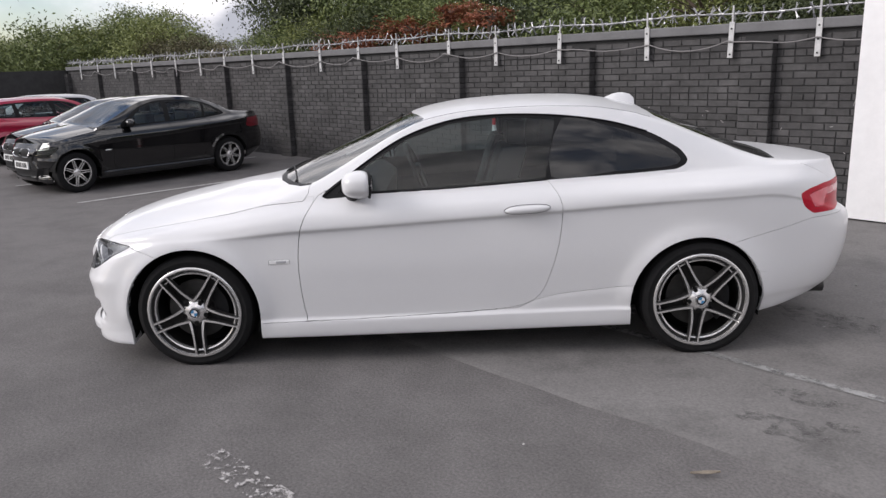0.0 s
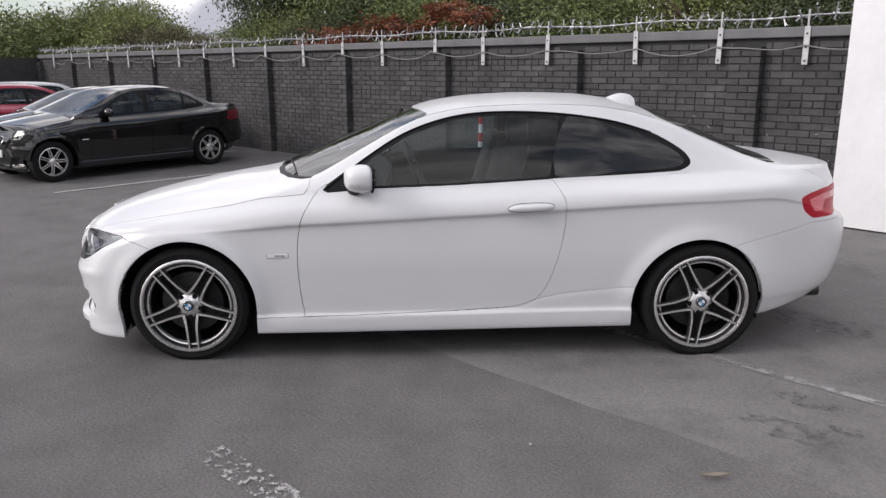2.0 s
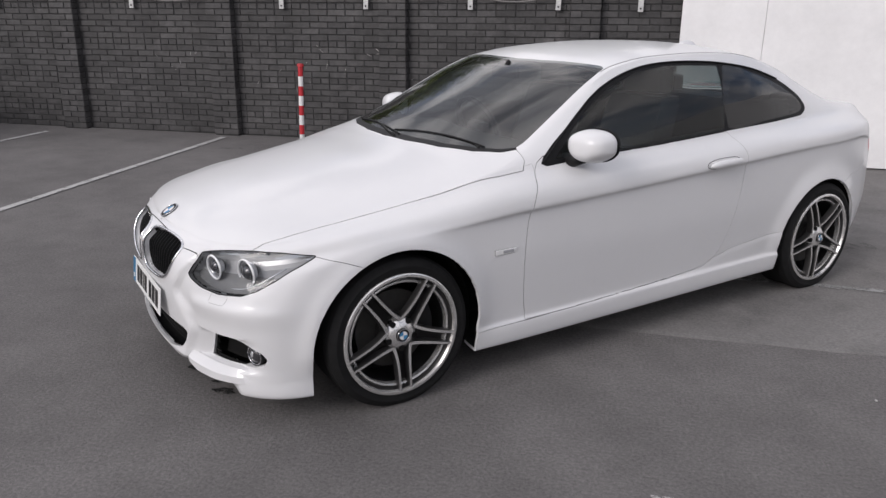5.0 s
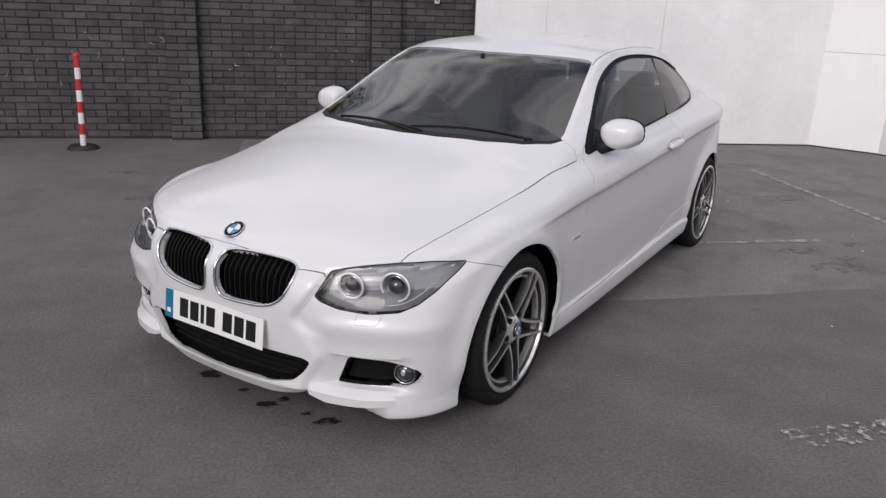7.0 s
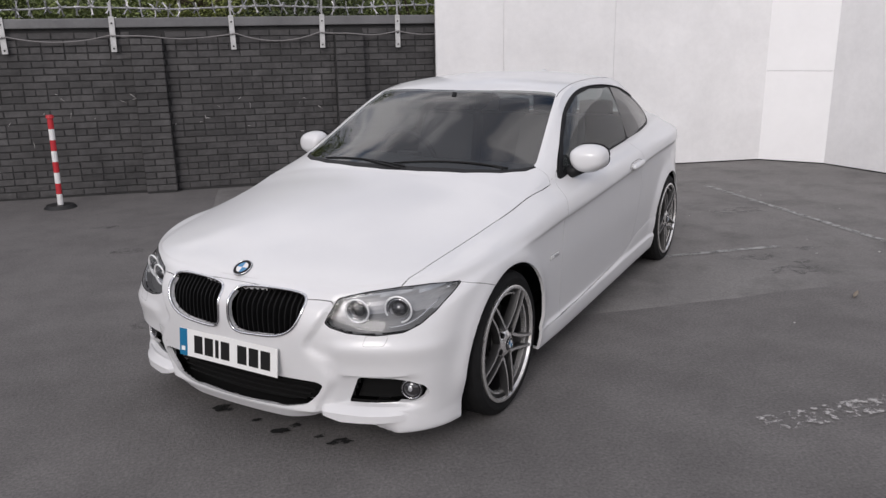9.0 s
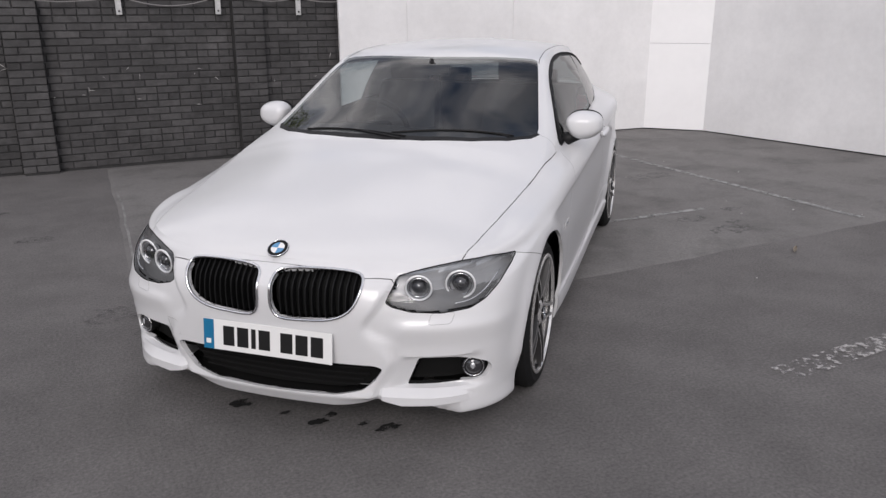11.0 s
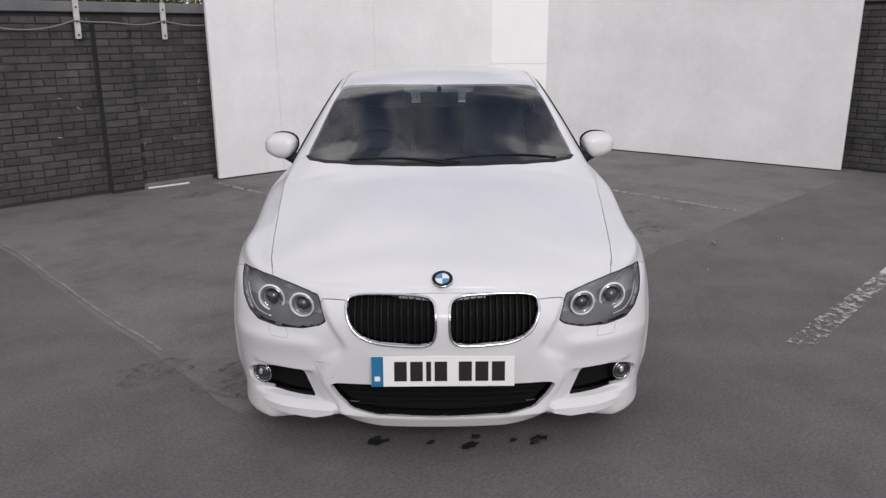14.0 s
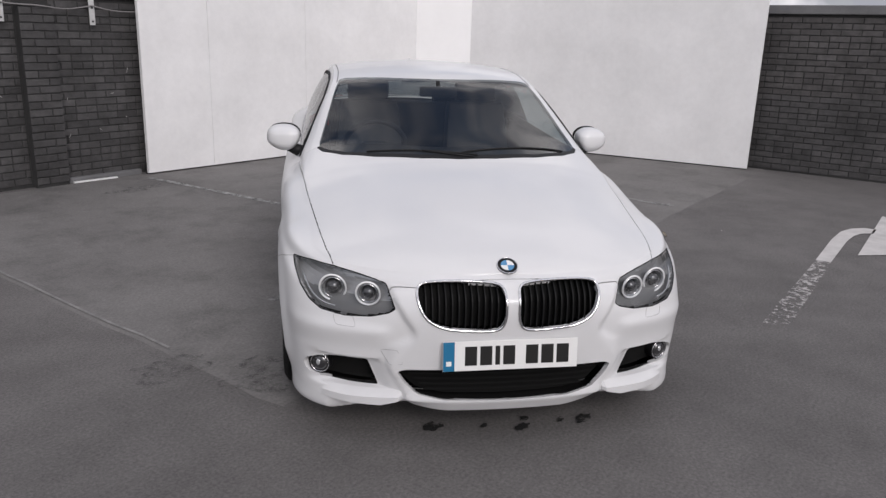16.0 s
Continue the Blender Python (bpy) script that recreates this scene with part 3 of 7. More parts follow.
class Shape:
    """The skin of a car's left half (y > 0 here, mirrored later). Front towards -x, axles at -1.38 and 1.38."""
    nose_end, tail_start = -1.40, 1.68
    arch_f, arch_r = (-1.368, 0.335, 0.368), (1.366, 0.305, 0.360)
    # key rows from the sill up: nose x, nose z, tail x, tail z, plan exponents
    nose_x = (-1.98, -2.090, -2.110, -2.103, -2.112, -2.122, -2.127, -2.120, -2.094, -2.050)
    nose_z = (0.215, 0.192, 0.240, 0.300, 0.420, 0.530, 0.605, 0.662, 0.708, 0.732)
    nose_p = (4.0, 5.0, 5.2, 5.2, 5.1, 4.7, 3.4, 2.5, 2.8, 4.2)
    tail_x = (2.14, 2.26, 2.35, 2.40, 2.455, 2.472, 2.462, 2.385, 2.375, 2.35)
    tail_z = (0.28, 0.265, 0.295, 0.34, 0.48, 0.60, 0.680, 0.735, 0.88, 0.985)
    wide = staticmethod(curve([(-1.4, 0.868), (-1.2, 0.880), (-1.0, 0.889), (-0.6, 0.896), (0.0, 0.893), (0.6, 0.888), (1.0, 0.886), (1.38, 0.882), (1.6, 0.862), (1.8, 0.822), (2.0, 0.768), (2.4, 0.72)]))
    bottom = staticmethod(curve([(-1.4, 0.178), (-1.0, 0.178), (1.0, 0.180), (1.7, 0.220), (2.1, 0.252), (2.4, 0.270)]))
    crease = staticmethod(curve([(-1.4, 0.755), (-1.04, 0.765), (-0.72, 0.775), (0.03, 0.805), (0.63, 0.832), (1.36, 0.870), (1.88, 0.885)]))
    belt_z = staticmethod(curve([(-2.05, 0.732), (-1.9, 0.746), (-1.6, 0.788), (-1.4, 0.823), (-1.2, 0.858), (-0.9, 0.902), (-0.6, 0.912), (-0.38, 0.920), (0.04, 0.935), (0.57, 0.960), (1.22, 0.983), (1.6, 0.998), (2.0, 1.003), (2.35, 0.985)]))
    belt_y = staticmethod(curve([(-1.4, 0.745), (-1.2, 0.752), (-0.9, 0.778), (-0.6, 0.802), (0.0, 0.800), (0.57, 0.790), (0.9, 0.776), (1.3, 0.728), (1.6, 0.700), (1.86, 0.668), (2.4, 0.60)]))
    top_z = staticmethod(curve([(-2.055, 0.734), (-2.02, 0.760), (-1.95, 0.792), (-1.80, 0.836), (-1.60, 0.880), (-1.30, 0.932), (-1.00, 0.974), (-0.95, 0.990), (-0.72, 1.085), (-0.46, 1.195),
                                (-0.22, 1.297), (-0.05, 1.347), (0.2, 1.380), (0.5, 1.392), (0.8, 1.384), (1.0, 1.360), (1.2, 1.312), (1.5, 1.205), (1.86, 1.055), (1.98, 1.030), (2.15, 1.014), (2.35, 0.986)]))
    rail_z = staticmethod(curve([(-0.98, 0.898), (-0.85, 0.920), (-0.70, 0.972), (-0.55, 1.052), (-0.40, 1.138), (-0.22, 1.235), (-0.05, 1.300), (0.2, 1.336), (0.5, 1.346), (0.8, 1.336), (1.0, 1.308), (1.2, 1.252), (1.45, 1.150), (1.7, 1.055), (1.86, 1.018), (2.05, 1.008), (2.35, 0.985)]))
    rail_y = staticmethod(curve([(-0.98, 0.762), (-0.85, 0.766), (-0.70, 0.738), (-0.55, 0.702), (-0.40, 0.668), (-0.22, 0.628), (-0.05, 0.600), (0.2, 0.592), (0.5, 0.596), (0.8, 0.590), (1.0, 0.578), (1.2, 0.572), (1.45, 0.575), (1.7, 0.592), (1.86, 0.606), (2.05, 0.612), (2.35, 0.60)]))
    insets = (0.12, 0.036, 0.020, 0.032, 0.022, 0.013, 0.014, 0.000, 0.022)
    flare = 0.022
    corner_flap = 0.020

    def key_row(self, r, X):
        """The point of key row r at the lengthwise station X."""
        n0, t0 = min(self.nose_x), max(self.tail_x)
        xn, xt = self.nose_x[r], self.tail_x[r]
        if X < self.nose_end:
            x = xn + (X - n0) * (self.nose_end - xn) / (self.nose_end - n0)
        elif X > self.tail_start:
            x = self.tail_start + (X - self.tail_start) * (xt - self.tail_start) / (t0 - self.tail_start)
        else:
            x = X
        xs = min(max(x, self.nose_end), 2.4)
        zb, zc = self.bottom(xs), self.crease(xs)
        side_z = (zb + 0.012, zb, zb + 0.085, zb + 0.118, 0.44, 0.58, zc - 0.030, zc, 0, 0)[r]
        if r == 9:
            w, z = self.belt_y(xs), self.belt_z(x)
        elif r == 8:
            front = min(max((-0.85 - xs) / 0.45, 0.0), 1.0)
            w, z = self.wide(xs) - self.insets[8] - 0.018 * front, 0.5 * (zc + self.belt_z(xs)) + 0.004 * front
        else:
            fade = min(max((xs + 1.30) / 0.45, 0.0), 1.0)
            back = min(max((xs - 1.45) / 0.3, 0.0), 1.0)
            inset = self.insets[r] * fade * fade * (3 - 2 * fade) + 0.004 * (1 - fade) if r == 6 else self.insets[r]
            if r == 6:
                inset *= 1 - 0.6 * min(max((xs - 0.9) / 0.7, 0.0), 1.0)
            inset += back * (0.0, 0.01, -0.008, -0.030, -0.028, -0.014, 0.002, 0.0)[r] + (1 - fade) * (0.0, 0.006, 0.016, -0.002, -0.004, -0.003, 0.0, 0.010)[r]
            w, z = self.wide(xs) - inset, side_z
        if x < self.nose_end:
            q = min(max((self.nose_end - x) / (self.nose_end - xn), 0.0), 1.0)
            y = w * max(0.0, 1 - q ** self.nose_p[r]) ** 0.5
            if r != 9:
                k = q * q * (3 - 2 * q)
                z = z * (1 - k) + self.nose_z[r] * k
        elif x > self.tail_start:
            q = min(max((x - self.tail_start) / (xt - self.tail_start), 0.0), 1.0)
            y = w * max(0.0, 1 - q ** 2.8) ** 0.48
            k = q * q * (3 - 2 * q)
            z = z * (1 - k) + self.tail_z[r] * k
        else:
            y = w
        return np.array((x, y, z))

    def relief(self, x, y, z):
        """How far the nose is pressed in (+) or out (-): the raised middle with the grille, and the ducts round the fog lamps."""
        if x > -1.55:
            return 0.0

        def step(t):
            t = min(max(t, 0.0), 1.0)
            return t * t * (3 - 2 * t)
        half = self.middle_half(z)
        soft = 0.018 + 0.09 * math.exp(-((z - 0.465) / 0.035) ** 2)
        out = -0.020 * (1 - step((y - half + 0.3 * (soft - 0.018)) / soft)) * step((z - 0.20) / 0.05) * (1 - step((z - 0.655) / 0.05))
        # a slanting inner wall leads down into the duct of the fog lamp, under a sharp brow
        inner = step((y - 0.415 - 0.40 * (z - 0.27)) / 0.085)
        duct = inner * (1 - step((y - 0.64) / 0.14)) * step((z - 0.268) / 0.020) * (1 - step((z - 0.396) / 0.014))
        ledge = 0.012 * step((y - 0.43) / 0.08) * (1 - step((y - 0.80) / 0.06)) * step((z - 0.44) / 0.09) * (1 - step((z - 0.516) / 0.045))
        low = 1 - step((z - 0.238) / 0.014)
        blade = -0.005 * low * step((y - 0.40) / 0.05) * (1 - step((y - 0.70) / 0.10))
        return out + 0.040 * duct - ledge + blade

    middle_half = staticmethod(curve([(0.18, 0.372), (0.25, 0.382), (0.33, 0.425), (0.39, 0.452), (0.45, 0.415), (0.52, 0.357), (0.60, 0.400), (0.66, 0.432), (0.72, 0.45)]))

    def skin(self, X, v):
        rows = [self.key_row(r, X) for r in range(10)]
        p = catmull(rows, v)
        p[2] = rising(rows, v)
        p[1] = max(p[1], 0.0)
        p[0] += self.relief(p[0], p[1], p[2])
        if self.corner_flap and -2.0 < p[0] < -1.45 and p[1] > 0.5 and p[2] < 0.26:
            # the corner of the bumper reaches lower before the wheel
            on = min(max((p[0] + 1.978) / 0.012, 0.0), 1.0) * min((0.26 - p[2]) / 0.07, 1.0)
            p[2] -= self.corner_flap * on
            p[1] += 0.004 * on if v >= 0.9 else 0.0
        if self.corner_flap and p[0] < -1.88 and 0.2 < p[1] < 0.75 and p[2] < 0.25:
            # the blade under the fog lamp runs higher than the middle lip, with a notch between them
            w = min((0.25 - p[2]) / 0.05, 1.0) * min(max((-1.972 - p[0]) / 0.012, 0.0), 1.0)
            up = min(max((p[1] - 0.22) / 0.17, 0.0), 1.0) ** 1.6
            p[2] += w * (0.036 * up + 0.004 * math.exp(-((p[1] - 0.385) / 0.018) ** 2))
        for cx, cz, cr in (self.arch_f, self.arch_r):
            d = math.hypot(p[0] - cx, p[2] - cz) - cr
            if -0.1 < d < 0.3 and p[1] > 0.5:
                p[1] += self.flare * math.exp(-(max(d, 0) / 0.050) ** 2) * min(max((p[2] - 0.20) / 0.14, 0.0), 1.0)
        return p

    def top(self, x, y, half=None):
        """Height of the bonnet, glass, roof and boot over (x, y)."""
        if x < -1.0:
            zc, ze = self.top_z(x), self.belt_z(x)
            q = min(abs(y) / max(self.belt_half(x), 1e-4), 1.0)
            z = ze + (zc - ze) * (1 - q ** 2.4)
            ridge = math.exp(-((abs(y) - (0.36 + 0.16 * (x + 2.0))) / 0.075) ** 2) * 0.0025 * min(1, max(0, (x + 2.0) / 0.25))
            return z + ridge * (1 - q)
        ze, yr = self.rail_z(x), self.rail_y(x) if half is None else half
        q = min(abs(y) / max(yr, 1e-4), 1.0)
        return ze + (self.top_z(x) - ze) * (1 - q ** 2.1)

    def belt_half(self, x):
        xn = self.nose_x[9]
        if x >= self.nose_end:
            return self.belt_y(x)
        q = min(max((self.nose_end - x) / (self.nose_end - xn), 0.0), 1.0)
        return self.belt_y(self.nose_end) * max(0.0, 1 - q ** self.nose_p[9]) ** 0.5

    def pillar(self, x, h):
        """The side of the cabin between the belt (h 0) and the roof rail (h 1)."""
        y0, z0, y1, z1 = self.belt_y(x), self.belt_z(x), self.rail_y(x), self.rail_z(x)
        b = 0.020 * math.sin(math.pi * min(h, 1.0)) * min(1.0, max(0.0, (z1 - z0) / 0.25))
        return np.array((x, y0 + (y1 - y0) * h + b, z0 + (z1 - z0) * h + b * 0.6))


def stations(shape):
    """Lengthwise stations: close together where the ends turn, even along the sides."""
    n0, t0 = min(shape.nose_x), max(shape.tail_x)
    out = [n0 + (-1.72 - n0) * (1 - math.cos(math.pi / 2 * k / 104)) for k in range(105)]
    out += list(np.arange(-1.69, shape.tail_start - 0.01, 0.028))
    out += [shape.tail_start + (t0 - shape.tail_start) * math.sin(math.pi / 2 * k / 18) for k in range(19)]
    return out


ROWS_LOW, ROWS_HIGH = 64, 12


def row_values(v0):
    """Rows from v0 up to the belt; those from 6.6 on are the same everywhere."""
    low = [v0 + (6.6 - v0) * (j / ROWS_LOW) for j in range(ROWS_LOW)]
    high = [6.6 + 2.4 * j / ROWS_HIGH for j in range(ROWS_HIGH + 1)]
    return low + high


PILLAR_ROWS, TOP_ROWS = 12, 18


def body_column(shape, X):
    """One line of points round the skin at the station X, from the sill up over the roof to the middle."""
    c = [shape.skin(X, v) for v in row_values(0.0)]
    x, y9, z9 = c[-1]
    if x < -0.97:
        for k in range(1, PILLAR_ROWS + TOP_ROWS + 1):
            if k <= PILLAR_ROWS:
                y = y9 * (1 - 0.09 * k / PILLAR_ROWS)
            else:
                y = y9 * 0.91 * (1 - (k - PILLAR_ROWS) / TOP_ROWS)
            c.append(np.array((x, y, shape.top(min(x, -1.0001), y))))
        return c
    share = y9 / max(shape.belt_y(min(x, 2.4)), 1e-4)
    half = shape.rail_y(x) * share
    for k in range(1, PILLAR_ROWS + 1):
        q = shape.pillar(x, k / PILLAR_ROWS)
        c.append(np.array((x, q[1] * share, z9 + (q[2] - shape.belt_z(x)) + (shape.belt_z(x) - z9) * k / PILLAR_ROWS)))
    for k in range(1, TOP_ROWS + 1):
        y = half * (1 - k / TOP_ROWS)
        c.append(np.array((x, y, shape.top(x, y, half))))
    return c


SIDE_ROWS = ROWS_LOW + ROWS_HIGH


def body_shell(shape):
    """The whole left half as one bmesh; face layer 'zone': 0 below the belt, 1 above it."""
    cols = [body_column(shape, X) for X in stations(shape)]
    nr = len(cols[0])
    bm = bmesh.new()
    zone = bm.faces.layers.int.new("zone")
    vs = [[bm.verts.new(p) for p in c] for c in cols]
    for i in range(len(cols) - 1):
        for j in range(nr - 1):
            f = bm.faces.new((vs[i][j], vs[i][j + 1], vs[i + 1][j + 1], vs[i + 1][j]))
            f[zone] = 0 if j < SIDE_ROWS else 1
    bmesh.ops.remove_doubles(bm, verts=bm.verts, dist=0.0004)
    bmesh.ops.dissolve_degenerate(bm, edges=bm.edges, dist=0.0002)
    bm.normal_update()
    if sum(f.normal.y * f.calc_area() for f in bm.faces) < 0:
        bmesh.ops.reverse_faces(bm, faces=bm.faces)
        bm.normal_update()
    return bm


def arch_outline(cx, cz, cr):
    """The outline of a wheel opening, open towards the ground."""
    top = [(cx - cr * math.cos(math.pi * k / 40), cz + cr * math.sin(math.pi * k / 40)) for k in range(41)]
    return [(cx - cr * 0.97, -0.2), (cx - cr * 0.985, cz - 0.12)] + top + [(cx + cr * 0.985, cz - 0.12), (cx + cr * 0.97, -0.2)]


def in_poly(poly, a, b):
    hit = False
    n = len(poly)
    for i in range(n):
        (x0, y0), (x1, y1) = poly[i], poly[(i + 1) % n]
        if (y0 > b) != (y1 > b) and a < (x1 - x0) * (b - y0) / (y1 - y0) + x0:
            hit = not hit
    return hit


def rounded(poly, r=0.02, n=3):
    """A polygon with its corners rounded."""
    out = []
    m = len(poly)
    for i in range(m):
        p, a, b = Vector(poly[i]), Vector(poly[i - 1]), Vector(poly[(i + 1) % m])
        da, db = a - p, b - p
        ra, rb = min(r, da.length * 0.45), min(r, db.length * 0.45)
        s, e = p + da.normalized() * ra, p + db.normalized() * rb
        for k in range(n + 1):
            t = k / n
            out.append(tuple(s * (1 - t) ** 2 + p * (2 * t * (1 - t)) + e * t * t))
    return out


def smooth_loop(poly, n=4):
    """A closed smooth curve through the corners of a polygon."""
    m = len(poly)
    pts = [np.array(p, float) for p in poly]
    out = []
    for i in range(m):
        a, b, c, d = pts[i - 1], pts[i], pts[(i + 1) % m], pts[(i + 2) % m]
        for k in range(n):
            t = k / n
            out.append(tuple(b + (c - a) * (0.5 * t) + (a * 2 - b * 5 + c * 4 - d) * (0.5 * t * t) + (b * 3 - a - c * 3 + d) * (0.5 * t ** 3)))
    return out


VIEWS = {"side": (0, 2), "front": (1, 2), "plan": (0, 1)}


def cut(bm, poly, view, test=lambda c: True):
    """Cuts the outline of a polygon, seen from a side, into the faces that pass the test. Returns the faces inside it."""
    a, b = VIEWS[view]
    n = len(poly)
    u0, u1 = min(p[0] for p in poly), max(p[0] for p in poly)
    w0, w1 = min(p[1] for p in poly), max(p[1] for p in poly)

    def near(f, lo, hi):
        us = [v.co[a] for v in f.verts]
        if max(us) < lo[0] - 1e-4 or min(us) > hi[0] + 1e-4:
            return False
        ws = [v.co[b] for v in f.verts]
        return not (max(ws) < lo[1] - 1e-4 or min(ws) > hi[1] + 1e-4)

    pool = {f for f in bm.faces if near(f, (u0, w0), (u1, w1)) and test(f.calc_center_median())}
    for i in range(n):
        p, q = poly[i], poly[(i + 1) % n]
        if (p[0] - q[0]) ** 2 + (p[1] - q[1]) ** 2 < 1e-10:
            continue
        lo, hi = (min(p[0], q[0]), min(p[1], q[1])), (max(p[0], q[0]), max(p[1], q[1]))
        faces = [f for f in pool if near(f, lo, hi)]
        if not faces:
            continue
        geom = list({e for f in faces for e in f.edges}) + list({v for f in faces for v in f.verts}) + faces
        co, no = [0, 0, 0], [0, 0, 0]
        co[a], co[b] = p
        no[a], no[b] = q[1] - p[1], p[0] - q[0]
        r = bmesh.ops.bisect_plane(bm, geom=geom, dist=2e-5, plane_co=co, plane_no=Vector(no).normalized())
        pool = {f for f in pool if f.is_valid}
        pool |= {g for g in r["geom"] if isinstance(g, bmesh.types.BMFace) and g.is_valid}
        pool |= {f for g in r["geom_cut"] if g.is_valid for f in g.link_faces if near(f, (u0, w0), (u1, w1)) and test(f.calc_center_median())}
    out = []
    for f in pool:
        c = f.calc_center_median()
        if test(c) and in_poly(poly, c[a], c[b]):
            out.append(f)
    return out


def dense(poly, gap=0.010):
    """The same closed outline with points no further apart than the gap."""
    out = []
    for p, q in zip(poly, poly[1:] + poly[:1]):
        n = max(1, int(math.ceil(math.hypot(q[0] - p[0], q[1] - p[1]) / gap)))
        out += [(p[0] + (q[0] - p[0]) * k / n, p[1] + (q[1] - p[1]) * k / n) for k in range(n)]
    return out


def open_arches(bm, shape):
    for arch in (shape.arch_f, shape.arch_r):
        gone = cut(bm, arch_outline(*arch), "side", lambda c: c.y > 0.3)
        bmesh.ops.delete(bm, geom=gone, context="FACES")


def take(bm, faces):
    """Moves faces out of a bmesh into a new one."""
    new_bm = bmesh.new()
    made = {}
    for f in faces:
        vs = []
        for v in f.verts:
            if v not in made:
                made[v] = new_bm.verts.new(v.co)
            vs.append(made[v])
        try:
            new_bm.faces.new(vs)
        except ValueError:
            pass
    bmesh.ops.delete(bm, geom=faces, context="FACES")
    new_bm.normal_update()
    return new_bm


def edged(bm, gap=0.0018, depth=0.012, keep=lambda v: abs(v.co.y) < 1e-3):
    """Draws the open edges of a panel back by the gap and turns them inwards."""
    bm.normal_update()
    rim = [e for e in bm.edges if e.is_boundary and not all(keep(v) for v in e.verts)]
    pull = {}
    for e in rim:
        f = e.link_faces[0]
        d = (e.verts[1].co - e.verts[0].co).normalized()
        s = f.normal.cross(d)
        if s.dot(f.calc_center_median() - e.verts[0].co) < 0:
            s = -s
        for v in e.verts:
            pull[v] = pull.get(v, Vector()) + s
    down = {}
    for v, s in pull.items():
        if s.length > 1e-6:
            s = s.normalized() * gap
        if keep(v):
            s.y = 0
        n = v.normal.copy()
        v.co += s
        down[v] = n
    low = {v: bm.verts.new(v.co - n * depth) for v, n in down.items()}
    for e in rim:
        f = e.link_faces[0]
        a, b = e.verts
        loop = [v for v in f.verts]
        i = loop.index(a)
        order = (a, b) if loop[(i + 1) % len(loop)] is b else (b, a)
        bm.faces.new((order[1], order[0], low[order[0]], low[order[1]]))
    return bm


def both_halves(bm):
    """Adds the mirror image across y = 0 and joins the middle."""
    other = bm.copy()
    for v in other.verts:
        v.co.y = -v.co.y
    bmesh.ops.reverse_faces(other, faces=other.faces)
    me = bpy.data.meshes.new("half")
    other.to_mesh(me)
    other.free()
    bm.from_mesh(me)
    bpy.data.meshes.remove(me)
    bmesh.ops.remove_doubles(bm, verts=[v for v in bm.verts if abs(v.co.y) < 2e-3], dist=0.0005)
    return bm


def flipped(bm):
    other = bm.copy()
    for v in other.verts:
        v.co.y = -v.co.y
    bmesh.ops.reverse_faces(other, faces=other.faces)
    return other


def panel(name, bm, material, parent, label="", sharp=38):
    ob = part(name, bm, material, parent, label, smooth=True)
    ob.data.set_sharp_from_angle(angle=radians(sharp))
    return ob


def mirrored(v, f, flip=False):
    """Adds the other half (y negative)."""
    n = len(v)
    v2 = [Vector(p) for p in v] + [Vector((p[0], -p[1], p[2])) for p in v]
    f = [tuple(reversed(q)) for q in f] if flip else list(f)
    return v2, f + [tuple(n + i for i in reversed(q)) for q in f]


from mathutils.bvhtree import BVHTree

# ---- car materials ----
PAINT = plain("white_pearl_paint", (0.680, 0.680, 0.690), 0.45, 0.0, 0.6, vary=0.012, scale=3)
PAINT.node_tree.nodes["Principled BSDF"].inputs["Coat Roughness"].default_value = 0.09
PAINT_BLACK = plain("black_paint", (0.0030, 0.0030, 0.0038), 0.06, 0.0, 0.6, vary=0.05, scale=4)
PAINT_RED = plain("red_paint", (0.36, 0.006, 0.040), 0.3, 0.0, 1.0, vary=0.03, scale=4)
PAINT_SILVER = plain("silver_paint", (0.66, 0.66, 0.67), 0.28, 0.2, 1.0, vary=0.03, scale=4)
GLASS = glassy("window_glass", (0.58, 0.66, 0.66), 1.50, veil=0.010)
GLASS_DARK = glassy("privacy_glass", (0.05, 0.053, 0.057), 1.6, veil=0.03)
GLASS_SCREEN = glassy("windscreen_glass", (0.50, 0.54, 0.55), 1.95, veil=0.012)
GLASS_REAR = glassy("rear_window_glass", (0.28, 0.30, 0.30), 1.6, veil=0.01)
LENS = glassy("clear_lens", (0.88, 0.89, 0.90), 1.32)
TRIM = plain("black_trim", (0.006, 0.006, 0.007), 0.62, vary=0.1)
SATIN = plain("satin_black_plastic", (0.014, 0.014, 0.015), 0.5, vary=0.15, grain=0.15)
GRILLE = plain("black_grille", (0.006, 0.006, 0.0065), 0.55, vary=0.1)
LINER = plain("black_liner", (0.006, 0.006, 0.006), 0.9)
LINER.node_tree.nodes["Principled BSDF"].inputs["Specular IOR Level"].default_value = 0.2
CHROME = plain("chrome", (0.78, 0.78, 0.80), 0.10, 1.0, vary=0.04)
ALLOY = plain("machined_alloy", (0.74, 0.73, 0.72), 0.26, 0.75, vary=0.08, scale=30)
GRAPHITE = plain("graphite_alloy", (0.045, 0.044, 0.044), 0.40, 0.5, vary=0.12, scale=22)
DISC = plain("brake_disc_steel", (0.06, 0.058, 0.055), 0.5, 0.5, vary=0.2, scale=25)
TYRE = plain("tyre_rubber", (0.010, 0.010, 0.0105), 0.8, vary=0.2, scale=30, grain=0.3)
HEADGREY = plain("lamp_bezel_grey", (0.17, 0.17, 0.172), 0.42, 0.2, vary=0.1)
LAMP_INNER = plain("lamp_inner_grey", (0.36, 0.36, 0.365), 0.32, 0.4, vary=0.1)
SEAM_GREY = plain("joint_grey", (0.30, 0.30, 0.305), 0.5, vary=0.05)
